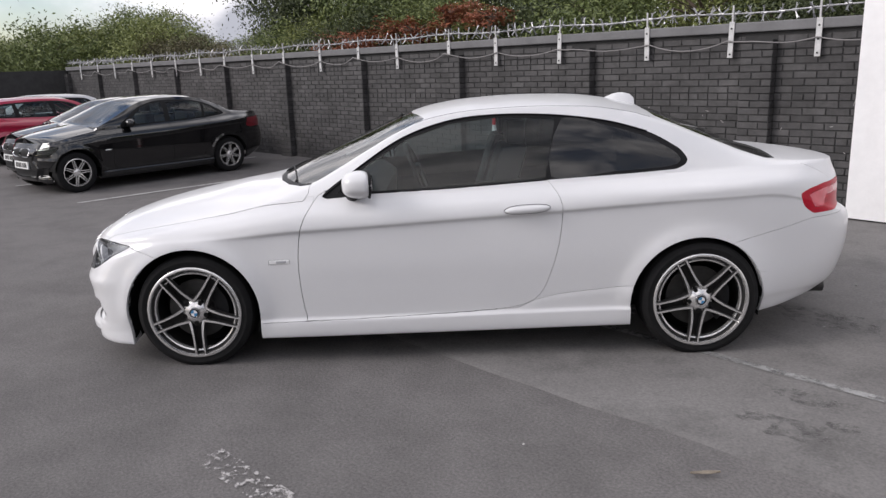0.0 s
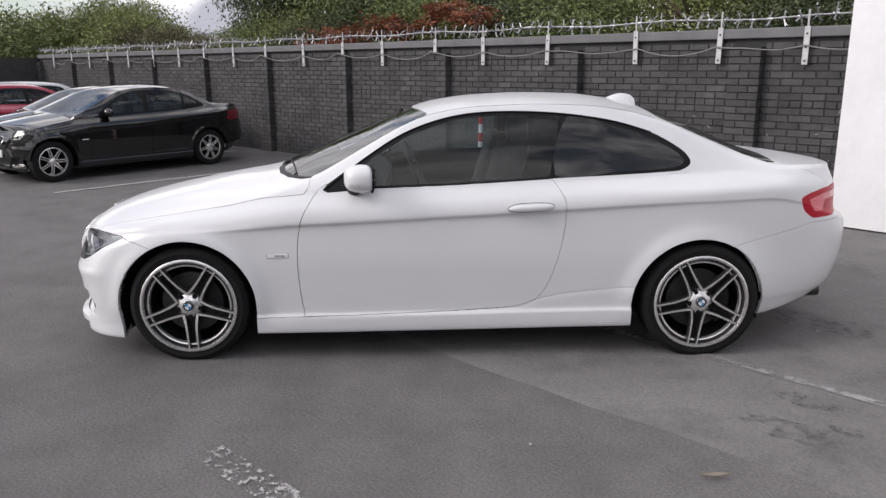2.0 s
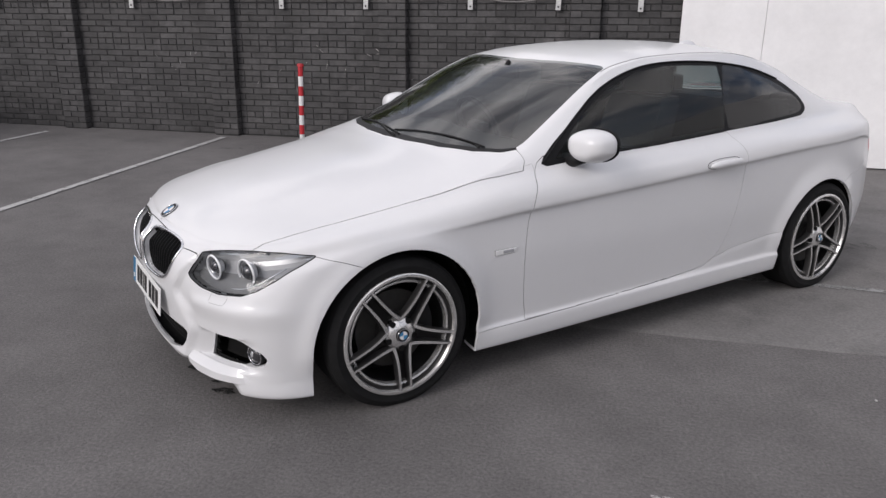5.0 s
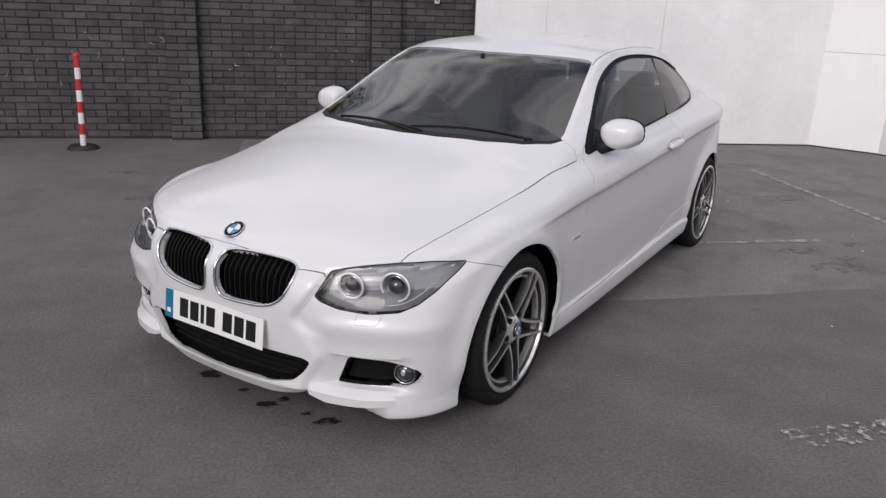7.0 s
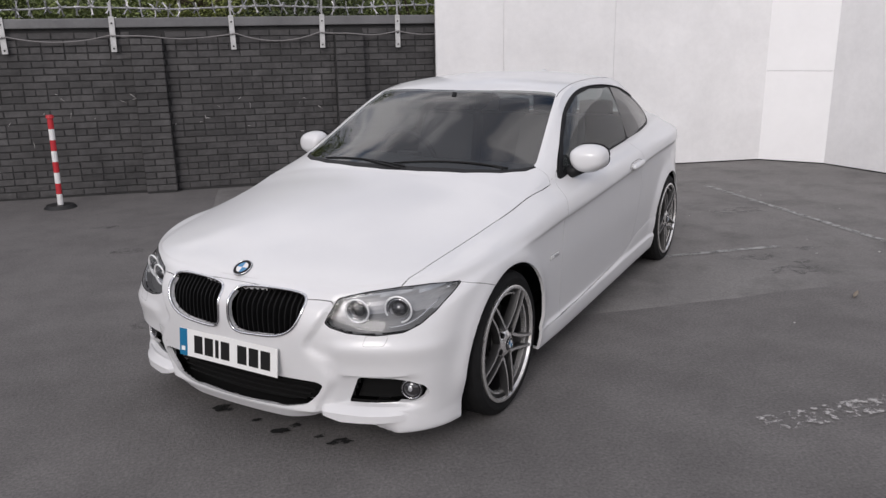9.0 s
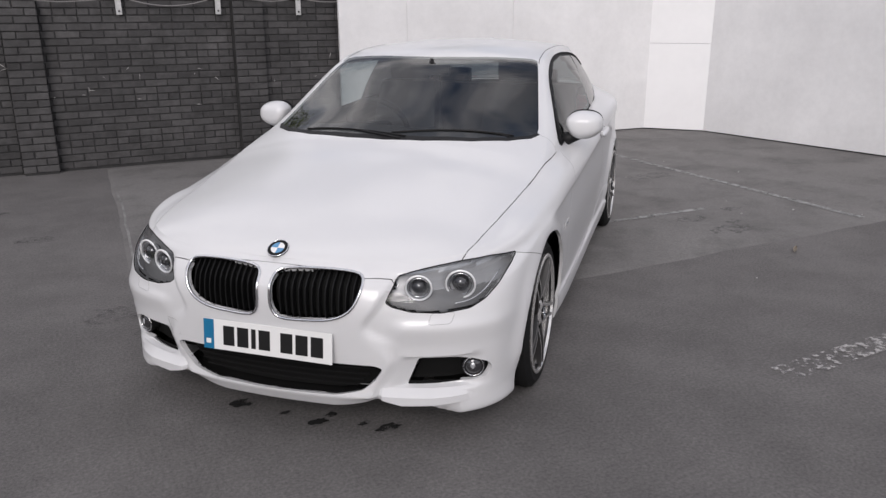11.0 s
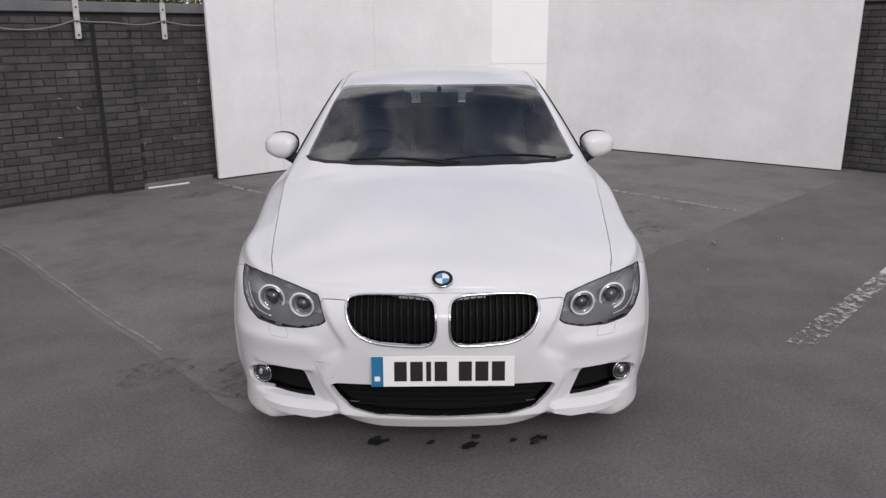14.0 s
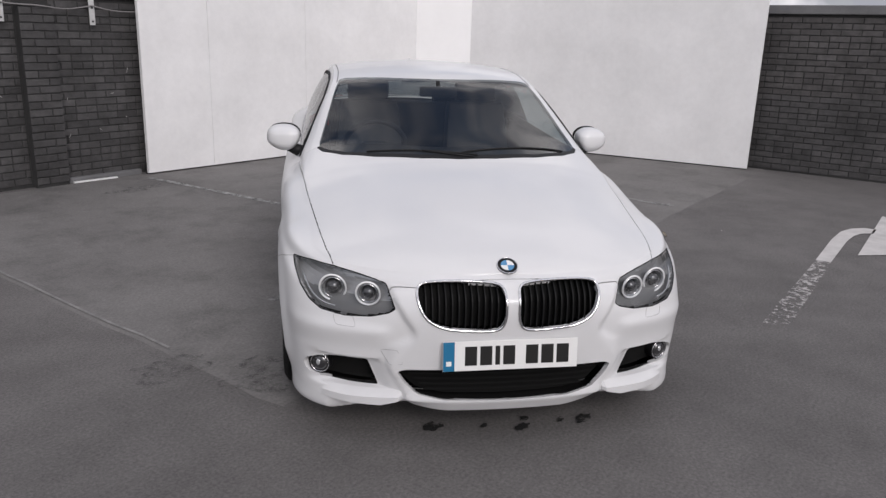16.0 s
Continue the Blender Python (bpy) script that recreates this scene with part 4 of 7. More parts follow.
RING = plain("bright_lamp_ring", (0.86, 0.86, 0.87), 0.25, 0.1, 0.5, vary=0.02)
REFLECTOR = plain("lamp_reflector", (0.62, 0.63, 0.65), 0.22, 0.55, vary=0.06)
TAIL_RED = plain("red_lamp_plastic", (0.46, 0.006, 0.024), 0.30, 0.0, 0.0, vary=0.12, scale=30)
TAIL_RED.node_tree.nodes["Principled BSDF"].inputs["Specular IOR Level"].default_value = 0.12
TAIL_DARK = plain("dark_red_lamp_plastic", (0.15, 0.004, 0.012), 0.3, 0.0, 0.3, vary=0.12, scale=30)
TAIL_BRIGHT = plain("bright_red_lamp_plastic", (0.62, 0.022, 0.055), 0.25, 0.0, 0.6, vary=0.1, scale=30)
PLATE = plain("white_plate", (0.80, 0.80, 0.79), 0.32, vary=0.02)
PLATE_INK = plain("plate_ink", (0.008, 0.008, 0.008), 0.4)
PLATE_BLUE = plain("plate_blue", (0.006, 0.15, 0.30), 0.4, vary=0.03)
ROUNDEL_BLUE = plain("roundel_blue", (0.06, 0.24, 0.46), 0.25, coat=1.0, vary=0.03)
ROUNDEL_WHITE = plain("roundel_white", (0.75, 0.75, 0.75), 0.25, coat=1.0, vary=0.02)
SEAT = plain("dark_leather", (0.008, 0.008, 0.010), 0.6, vary=0.2, grain=0.2)
DASH = plain("dark_dashboard", (0.030, 0.030, 0.031), 0.65, vary=0.2, grain=0.2)
LAMP_GLASS = plain("dark_lamp_glass", (0.06, 0.06, 0.065), 0.08, 0.5, 1.0)
HEADLINER = plain("grey_headlining", (0.40, 0.39, 0.38), 0.9)
for dull in (TYRE, LINER, TRIM, GRILLE, SATIN):
    dull.node_tree.nodes["Principled BSDF"].inputs["Specular IOR Level"].default_value = 0.22


class Coupe(Shape):
    pass


def lathe(bm, prof, seg=72):
    """Turns a profile of (radius, y) about the y axis."""
    loops = [[bm.verts.new((r * math.cos(2 * math.pi * k / seg), y, r * math.sin(2 * math.pi * k / seg))) for k in range(seg)] for r, y in prof]
    for a, b in zip(loops, loops[1:]):
        for k in range(seg):
            bm.faces.new((a[k], a[(k + 1) % seg], b[(k + 1) % seg], b[k]))
    bmesh.ops.recalc_face_normals(bm, faces=bm.faces)
    return bm


def roundel(parent, r, m, seg=32):
    """A round emblem: a black ring with four plain quarters, facing +z of m."""
    bm = bmesh.new()
    bmesh.ops.create_cone(bm, cap_ends=True, segments=seg, radius1=r, radius2=r * 0.96, depth=0.005, matrix=Matrix.Translation((0, 0, 0.0025)))
    disc = part("emblem", bm, TRIM, parent)
    disc.matrix_local = m
    bm = bmesh.new()
    v, f = tube([(r * 0.965 * math.cos(2 * math.pi * k / seg), r * 0.965 * math.sin(2 * math.pi * k / seg), 0.005) for k in range(seg)], r * 0.045, 6, True)
    mesh_part("emblem_rim", v, f, CHROME, disc, smooth=True)
    for q in range(4):
        bm = bmesh.new()
        c = bm.verts.new((0, 0, 0.0062))
        arc = [bm.verts.new((r * 0.64 * math.cos(math.pi / 2 * (q + k / 8)), r * 0.64 * math.sin(math.pi / 2 * (q + k / 8)), 0.0062)) for k in range(9)]
        for k in range(8):
            bm.faces.new((c, arc[k], arc[k + 1]))
        part("emblem_quarter", bm, ROUNDEL_BLUE if q % 2 else ROUNDEL_WHITE, disc)
    return disc


def spoke_bar(bm, side, a, width, r0, r1, face):
    """One bar of a twin spoke at the angle a, curved towards its twin near the hub; the outer face towards -y."""
    rows = []
    n = 9
    for k in range(n):
        t = k / (n - 1)
        r = r0 + (r1 - r0) * t
        off = side * (0.0245 + 0.014 * (1 - t) ** 4)
        w = width * (1.35 - 0.55 * t + 0.2 * t * t)
        y = face + 0.010 - 0.020 * math.sin(math.pi * min(1, t * 0.9)) * 0.35 - 0.012 * t
        d = Vector((math.cos(a), 0, math.sin(a)))
        s = Vector((-math.sin(a), 0, math.cos(a)))
        rows.append([d * r + s * (off - w / 2) + Vector((0, y + 0.004, 0)), d * r + s * (off - w / 2 + 0.002) + Vector((0, y, 0)),
                     d * r + s * (off + w / 2 - 0.002) + Vector((0, y, 0)), d * r + s * (off + w / 2) + Vector((0, y + 0.004, 0)),
                     d * r + s * (off + w / 2) + Vector((0, y + 0.035, 0)), d * r + s * (off - w / 2) + Vector((0, y + 0.035, 0))])
    vs = [[bm.verts.new(p) for p in row] for row in rows]
    for a_, b_ in zip(vs, vs[1:]):
        for k in range(6):
            f = bm.faces.new((a_[k], a_[(k + 1) % 6], b_[(k + 1) % 6], b_[k]))
            f.material_index = 0 if k == 1 else 1
    bmesh.ops.recalc_face_normals(bm, faces=bm.faces)


def twin_spoke_wheel(parent, x, side, turn, r_tyre=0.318, bars=5):
    """A wheel on the left (side -1) or right (+1), with its outer face outwards."""
    w = new("wheel")
    w.parent = parent
    w.matrix_local = Matrix.Translation((x, side * (0.862 if x < 0 else 0.874), r_tyre - 0.010)) @ (pose(0, 0, 0, 0, 0, 180) if side > 0 else Matrix()) @ pose(0, 0, 0, 0, turn, 0)
    R = 0.2555
    bm = bmesh.new()
    T = r_tyre
    lathe(bm, [(R - 0.004, 0.004), (R + 0.008, -0.002), (R + 0.030, -0.006), (T - 0.022, 0.000), (T - 0.006, 0.012), (T, 0.030)] +
          [(T - 0.006 * (k % 2), 0.05 + 0.028 * (k // 2) + 0.006 * (k % 2)) for k in range(10)] + [(T, 0.195), (T - 0.02, 0.222), (R, 0.225)], 96)
    panel("tyre", bm, TYRE, w, "low-profile black tyre", 30)
    bm = bmesh.new()
    lathe(bm, [(R, 0.006), (R + 0.001, -0.006), (R - 0.004, -0.010), (R - 0.013, -0.009), (R - 0.018, 0.002)], 96)
    panel("rim_lip", bm, ALLOY, w, "machined rim edge", 50)
    bm = bmesh.new()
    lathe(bm, [(R - 0.020, 0.002), (R - 0.024, 0.010), (R - 0.028, 0.030), (R - 0.032, 0.060), (R - 0.032, 0.20)], 96)
    panel("barrel", bm, GRAPHITE, w, sharp=50)
    bm = bmesh.new()
    lathe(bm, [(R - 0.026, 0.030), (R - 0.028, 0.014), (R - 0.034, 0.010), (R - 0.041, 0.013), (R - 0.043, 0.034)], 96)
    panel("rim_step", bm, ALLOY, w, "bright inner rim step", 50)
    bm = bmesh.new()
    lathe(bm, [(0.001, 0.205), (R - 0.03, 0.205)], 48)
    part("back_shield", bm, LINER, w)
    bm = bmesh.new()
    lathe(bm, [(0.07, 0.085), (0.165, 0.085), (0.165, 0.105), (0.07, 0.105)], 64)
    lathe(bm, [(0.001, 0.060), (0.075, 0.060), (0.078, 0.085)], 48)
    panel("brake_disc", bm, DISC, w, sharp=30)
    bm = bmesh.new()
    secs = []
    for k in range(9):
        a = radians(-35 + k * 9 - turn)
        d = Vector((math.cos(a), 0, math.sin(a)))
        secs.append([bm.verts.new(d * r + Vector((0, y, 0))) for r, y in ((0.105, 0.055), (0.172, 0.055), (0.178, 0.135), (0.105, 0.135))])
    for a, b in zip(secs, secs[1:]):
        for q in range(4):
            bm.faces.new((a[q], a[(q + 1) % 4], b[(q + 1) % 4], b[q]))
    bm.faces.new(secs[0])
    bm.faces.new(secs[-1])
    bmesh.ops.recalc_face_normals(bm, faces=bm.faces)
    part("brake_caliper", bm, SATIN, w)
    for i in range(bars):
        a = radians(-90 + i * 360 / bars)
        for s in (-1, 1):
            bm = bmesh.new()
            spoke_bar(bm, s, a, 0.0130, 0.050, R - 0.013, -0.004)
            panel("spoke", bm, [ALLOY, GRAPHITE], w, sharp=40)
        bm = bmesh.new()
        d, sd = Vector((math.cos(a), 0, math.sin(a))), Vector((-math.sin(a), 0, math.cos(a)))
        q = [bm.verts.new(d * r + sd * o + Vector((0, y, 0))) for r, o, y in ((0.085, -0.026, 0.036), (0.085, 0.026, 0.036), (R - 0.022, 0.026, 0.028), (R - 0.022, -0.026, 0.028))]
        bm.faces.new(q)
        bmesh.ops.solidify(bm, geom=bm.faces, thickness=0.012)
        part("spoke_web", bm, GRAPHITE, w)
        b = radians(-90 + i * 360 / bars + 0)
        bm = bmesh.new()
        c = Vector((0.060 * math.cos(b), 0, 0.060 * math.sin(b)))
        cyl(bm, c + Vector((0, 0.004, 0)), c + Vector((0, 0.030, 0)), 0.0125, seg=10)
        part("wheel_bolt", bm, LINER, w)
    bm = bmesh.new()
    lathe(bm, [(0.030, -0.004), (0.038, -0.002), (0.048, 0.004), (0.066, 0.012), (0.070, 0.030), (0.066, 0.050)], 40)
    panel("hub", bm, ALLOY, w, sharp=60)
    roundel(w, 0.028, pose(0, -0.006, 0, 90, 0, 0), 24)
    return w


SINK = curve([(-2.2, 0.050), (-1.9, 0.048), (-1.4, 0.040), (-1.0, 0.030), (-0.4, 0.022), (0.3, 0.015), (1.0, 0.008), (2.4, 0.012)])


def settle(car):
    """Lets the lowered body down over its front wheels; the cabin keeps most of its height."""
    def walk_down(ob, to_car):
        for c in ob.children:
            m = to_car @ c.matrix_basis
            if c.data is not None:
                back = m.inverted()
                for v in c.data.vertices:
                    p = m @ v.co
                    k = min(max((p.z - 0.62) / 0.24, 0.0), 1.0) * min(max((p.x + 1.15) / 0.35, 0.0), 1.0)
                    p.z -= SINK(p.x) * (1 - 0.6 * k * k * (3 - 2 * k))
                    v.co = back @ p
                c.data.update()
            walk_down(c, m)
    walk_down(car, Matrix())


def coupe():
    shape = Coupe()
    car = thing("white_coupe", "clean white two-door coupe with silver twin-spoke wheels parked on asphalt", "car", pose(0, 0, 0, 0, 0, 45))
    shell = body_shell(shape)
    open_arches(shell, shape)
    tree = BVHTree.FromBMesh(shell)

    def front_at(y, z):
        return tree.ray_cast(Vector((-4, y, z)), Vector((1, 0, 0)))[:2]

    def side_at(x, z):
        return tree.ray_cast(Vector((x, 4, z)), Vector((0, -1, 0)))[:2]

    def top_at(x, y):
        return tree.ray_cast(Vector((x, y, 4)), Vector((0, 0, -1)))[:2]

    # dark inner skin behind the joints
    liner = shell.copy()
    for v in liner.verts:
        v.co -= v.normal * 0.016
        v.co.y = max(v.co.y, 0.0)
    zone = liner.faces.layers.int["zone"]

    def open_here(c):
        if in_poly(DLO_WIDE, c.x, c.z) and c.y > 0.4 and c.z > 0.9:
            return True
        if c.z > 0.9 and (in_poly(SCREEN_WIDE, c.x, c.y) or in_poly(REAR_WIDE, c.x, c.y)):
            return True
        if c.x < -1.6 and (in_poly(KIDNEY, c.y, c.z) or in_poly(HEAD, c.y, c.z) or in_poly(INTAKE, c.y, c.z) or in_poly(FOG, c.y, c.z)):
            return True
        return False

    DLO = smooth_loop([(-0.635, 0.926), (-0.38, 0.934), (0.04, 0.947), (0.57, 0.974), (1.18, 0.998), (1.285, 1.010), (1.330, 1.042), (1.315, 1.082), (1.265, 1.126),
                       (1.12, 1.203), (0.90, 1.264), (0.61, 1.304), (0.30, 1.314), (0.05, 1.290), (-0.19, 1.214), (-0.40, 1.092)], 4)
    DLO_WIDE = [(-0.60, 0.935), (1.22, 1.006), (1.32, 1.050), (1.11, 1.200), (0.9, 1.260), (0.6, 1.301), (0.3, 1.311), (0.05, 1.287), (-0.19, 1.211), (-0.40, 1.09)]
    DOOR_GLASS = rounded([(-0.560, 0.940), (0.04, 0.956), (0.556, 0.983), (0.624, 1.289), (0.30, 1.300), (0.062, 1.277), (-0.172, 1.204), (-0.375, 1.090)], 0.010, 2)
    QUARTER = smooth_loop([(0.588, 0.990), (0.90, 1.003), (1.17, 1.015), (1.258, 1.026), (1.292, 1.048), (1.278, 1.078), (1.228, 1.115), (1.095, 1.182), (0.885, 1.245), (0.660, 1.283)], 3)
    SCREEN = [(-0.948, -0.01), (-0.936, 0.2), (-0.893, 0.42), (-0.828, 0.570), (-0.755, 0.658), (-0.700, 0.694), (-0.66, 0.692), (-0.55, 0.668), (-0.40, 0.636), (-0.22, 0.597), (-0.10, 0.568), (-0.085, 0.535), (-0.125, 0.36), (-0.165, 0.18), (-0.180, -0.01)]
    SCREEN_WIDE = [(-0.99, -0.01), (-0.92, 0.42), (-0.72, 0.69), (-0.3, 0.60), (-0.11, 0.555), (-0.19, -0.01)]
    COWL = [(-0.980, -0.01), (-0.968, 0.2), (-0.922, 0.42), (-0.850, 0.582), (-0.768, 0.676), (-0.705, 0.706), (-0.700, 0.694), (-0.755, 0.658), (-0.828, 0.570), (-0.893, 0.42), (-0.936, 0.2), (-0.948, -0.01)]
    REAR = [(1.165, -0.01), (1.175, 0.3), (1.205, 0.47), (1.25, 0.50), (1.60, 0.53), (1.80, 0.585), (1.86, 0.55), (1.885, 0.3), (1.89, -0.01)]
    REAR_WIDE = [(1.18, -0.01), (1.23, 0.48), (1.78, 0.56), (1.87, -0.01)]
    KIDNEY = smooth_loop([(0.025, 0.650), (0.031, 0.696), (0.070, 0.714), (0.20, 0.718), (0.315, 0.712), (0.352, 0.690), (0.349, 0.640), (0.318, 0.586), (0.255, 0.554), (0.16, 0.544), (0.060, 0.545), (0.028, 0.580)], 3)
    HEAD = rounded([(0.433, 0.612), (0.464, 0.697), (0.52, 0.712), (0.59, 0.724), (0.654, 0.731), (0.74, 0.733), (0.813, 0.722), (0.808, 0.695), (0.785, 0.645), (0.752, 0.606), (0.709, 0.582), (0.62, 0.573), (0.52, 0.580), (0.455, 0.597)], 0.006, 3)
    HOOD = [(-2.070, -0.01), (-2.069, 0.20), (-2.064, 0.34), (-2.026, 0.462), (-2.032, 0.49), (-1.99, 0.575), (-1.93, 0.648), (-1.885, 0.657), (-1.77, 0.684), (-1.60, 0.708), (-1.40, 0.732), (-1.20, 0.755), (-1.00, 0.775), (-0.84, 0.793), (-0.735, 0.797), (-0.708, 0.770), (-0.705, 0.706),
            (-0.768, 0.676), (-0.850, 0.582), (-0.922, 0.42), (-0.968, 0.2), (-0.980, -0.01)]
    INTAKE = rounded([(-0.01, 0.380), (0.22, 0.379), (0.40, 0.377), (0.426, 0.366), (0.398, 0.322), (0.350, 0.278), (0.250, 0.255), (-0.01, 0.250)], 0.014, 3)
    FOG = rounded([(0.492, 0.284), (0.534, 0.388), (0.64, 0.388), (0.72, 0.384), (0.764, 0.366), (0.778, 0.338), (0.764, 0.310), (0.72, 0.296), (0.62, 0.287)], 0.010, 3)
    bmesh.ops.delete(liner, geom=[f for f in liner.faces if f.calc_center_median().x > 1.45 and f.calc_center_median().z > 0.76], context="FACES")
    bmesh.ops.delete(liner, geom=[f for f in liner.faces if open_here(f.calc_center_median())], context="FACES")
    part("inner_skin", both_halves(liner), LINER, car)

    out_x = lambda c: c.x < -1.5
    # --- openings and lamps in the nose ---
    lamp = take(shell, cut(shell, HEAD, "front", lambda c: c.x < -1.45 and c.z < 0.80))
    hole_k = take(shell, cut(shell, KIDNEY, "front", out_x))
    hole_i = take(shell, cut(shell, INTAKE, "front", out_x))
    hole_f = take(shell, cut(shell, FOG, "front", out_x))
    # --- glass and its black surround ---
    high = lambda c: c.y > 0.4 and c.z > 0.9
    over = lambda c: c.z > 0.88
    dlo = take(shell, cut(shell, DLO, "side", high))
    door_glass = take(dlo, cut(dlo, DOOR_GLASS, "side"))
    quarter_glass = take(dlo, cut(dlo, QUARTER, "side"))
    screen = take(shell, cut(shell, SCREEN, "plan", over))
    cowl = take(shell, cut(shell, COWL, "plan", over))
    rear_glass = take(shell, cut(shell, REAR, "plan", over))
    # --- panels ---
    zl = shell.faces.layers.int["zone"]
    lower = lambda c: c.y > 0.3 and c.z < 1.02
    TAIL = rounded([(1.922, 0.856), (1.99, 0.878), (2.10, 0.894), (2.6, 0.900), (2.6, 0.742), (2.02, 0.742), (1.955, 0.786)], 0.02, 3)
    TAIL_BAND = rounded([(1.985, 0.845), (2.10, 0.866), (2.6, 0.872), (2.6, 0.835), (2.12, 0.828), (2.10, 0.775), (2.03, 0.775)], 0.012, 2)
    tail = take(shell, cut(shell, TAIL, "side", lambda c: c.x > 1.8 and c.y > 0.42))
    tail_band = take(tail, cut(tail, TAIL_BAND, "side"))
    RBUMP = [(1.40, 0.60), (1.555, 0.632), (1.76, 0.676), (1.96, 0.712), (2.01, 0.722), (2.6, 0.722), (2.6, 0.1), (1.40, 0.1)]
    rear_bumper = take(shell, cut(shell, RBUMP, "side", lambda c: c.x > 1.38))
    FBUMP = [(-2.4, 0.05), (-1.30, 0.05), (-1.44, 0.655), (-1.52, 0.662), (-1.60, 0.692), (-1.69, 0.718), (-1.76, 0.728), (-1.93, 0.732), (-1.99, 0.86), (-2.4, 0.86)]
    hood = take(shell, cut(shell, HOOD, "plan", lambda c: c.x < -0.70 and c.z > 0.64))
    front_bumper = take(shell, cut(shell, FBUMP, "side", lambda c: c.x < -1.3))
    SKIRT = [(-1.2, 0.05), (-1.2, 0.262), (-0.99, 0.268), (-0.4, 0.276), (0.10, 0.288), (0.40, 0.302), (0.50, 0.345), (0.62, 0.372), (1.02, 0.408), (1.25, 0.41), (1.25, 0.05)]
    skirt = take(shell, cut(shell, SKIRT, "side", lambda c: -1.15 < c.x < 1.15))
    top_line = curve(SKIRT[1:-1])
    for v in skirt.verts:
        # the skirt stands a little proud of the door and swells before the rear wheel
        d = min(max((top_line(v.co.x) - v.co.z) / 0.022, 0.0), 1.0)
        v.co.y += d * (0.003 + 0.002 * math.exp(-((v.co.x - 0.85) / 0.28) ** 2))
    DOOR = smooth_loop([(-0.748, 0.30), (-0.768, 0.45), (-0.772, 0.62), (-0.752, 0.76), (-0.70, 0.87), (-0.62, 0.955), (-0.4, 0.965), (0.1, 0.97), (0.51, 1.00), (0.566, 0.975),
                        (0.620, 0.90), (0.638, 0.82), (0.624, 0.67), (0.580, 0.50), (0.518, 0.37), (0.41, 0.312), (0.20, 0.292), (-0.2, 0.281), (-0.70, 0.274)], 3)
    door = take(shell, cut(shell, DOOR, "side", lower))
    fender = take(shell, [f for f in shell.faces if f.calc_center_median().x < -0.69 and f.calc_center_median().z < 0.925 and f.calc_center_median().y > 0.45])
    BOOT = [(1.90, -0.01), (1.90, 0.55), (1.98, 0.615), (2.25, 0.56), (2.6, 0.52), (2.6, -0.01)]
    boot = take(shell, cut(shell, BOOT, "plan", lambda c: c.z > 0.74 and c.x > 1.85))

    panel("cabin_shell", edged(both_halves(shell), 0.0, 0.012), PAINT, car, "white roof and rear quarter panels")
    panel("bonnet", edged(both_halves(hood), 0.0030, 0.014), PAINT, car, "white bonnet with soft ridges")
    panel("front_bumper", edged(both_halves(front_bumper), 0.0012, 0.022), PAINT, car, "white deep front bumper with lower lip")
    panel("rear_bumper", edged(both_halves(rear_bumper), 0.0022, 0.016), PAINT, car)
    panel("boot_lid", edged(both_halves(boot), 0.0016, 0.014), PAINT, car)
    panel("windscreen", edged(both_halves(screen), 0.0, 0.005), GLASS_SCREEN, car, "dark reflecting windscreen").visible_shadow = False
    panel("rear_window", edged(both_halves(rear_glass), 0.0, 0.005), GLASS_REAR, car, "dark rear window").visible_shadow = False
    panel("cowl", edged(both_halves(cowl), 0.0, 0.012), SATIN, car, "black plastic scuttle")
    for s in (1, -1):
        side = (lambda b: b.copy()) if s > 0 else flipped
        d = panel("door", edged(side(door), 0.0026, 0.014), PAINT, car, "white door")
        panel("fender", edged(side(fender), 0.0012, 0.014), PAINT, car)
        panel("side_skirt", edged(side(skirt), 0.0018, 0.014), PAINT, car)
        panel("window_surround", edged(side(dlo), 0.0, 0.006), TRIM, car, "black window surround")
        panel("door_window", edged(side(door_glass), 0.0, 0.004), GLASS, car, "tinted side window").visible_shadow = False
        panel("quarter_window", edged(side(quarter_glass), 0.0, 0.004), GLASS_DARK, car, "darker rear side window").visible_shadow = False
        tl = panel("tail_lamp", edged(side(tail), 0.001, 0.016), TAIL_RED, car, "red tail lamp with a brighter light band")
        panel("light_band", edged(side(tail_band), 0.0004, 0.008), TAIL_BRIGHT, tl, "brighter red light band")

        # headlamp: a clear lens over a grey bowl with two ringed lamps
        h = panel("headlamp", edged(side(lamp), 0.0008, 0.006), LENS, car, "clear headlamp with twin rings")
        h.visible_shadow = False
        bowl = side(lamp)
        bowl.normal_update()
        rim = [e for e in bowl.edges if e.is_boundary]
        lip = {v.index: v.co - v.normal * 0.006 for v in bowl.verts}
        r = bmesh.ops.extrude_edge_only(bowl, edges=rim)
        fresh = [v for v in r["geom"] if isinstance(v, bmesh.types.BMVert)]
        for v in fresh:
            v.co = v.co - v.normal * 0.006 if v.index not in lip else lip[v.index]
        done = set(fresh)
        for v in bowl.verts:
            if v not in done:
                v.co -= v.normal * 0.035
                v.co.x += 0.012
        for f in bowl.faces:
            q = f.calc_center_median()
            lift = 0.06 * (abs(q.y) - 0.44)
            f.material_index = 2 if q.z > 0.682 + lift else 1 if q.z > 0.620 + lift else 0
        part("lamp_bowl", bowl, [HEADGREY, LAMP_INNER, REFLECTOR], h, "grey lamp bowl with a paler upper band")
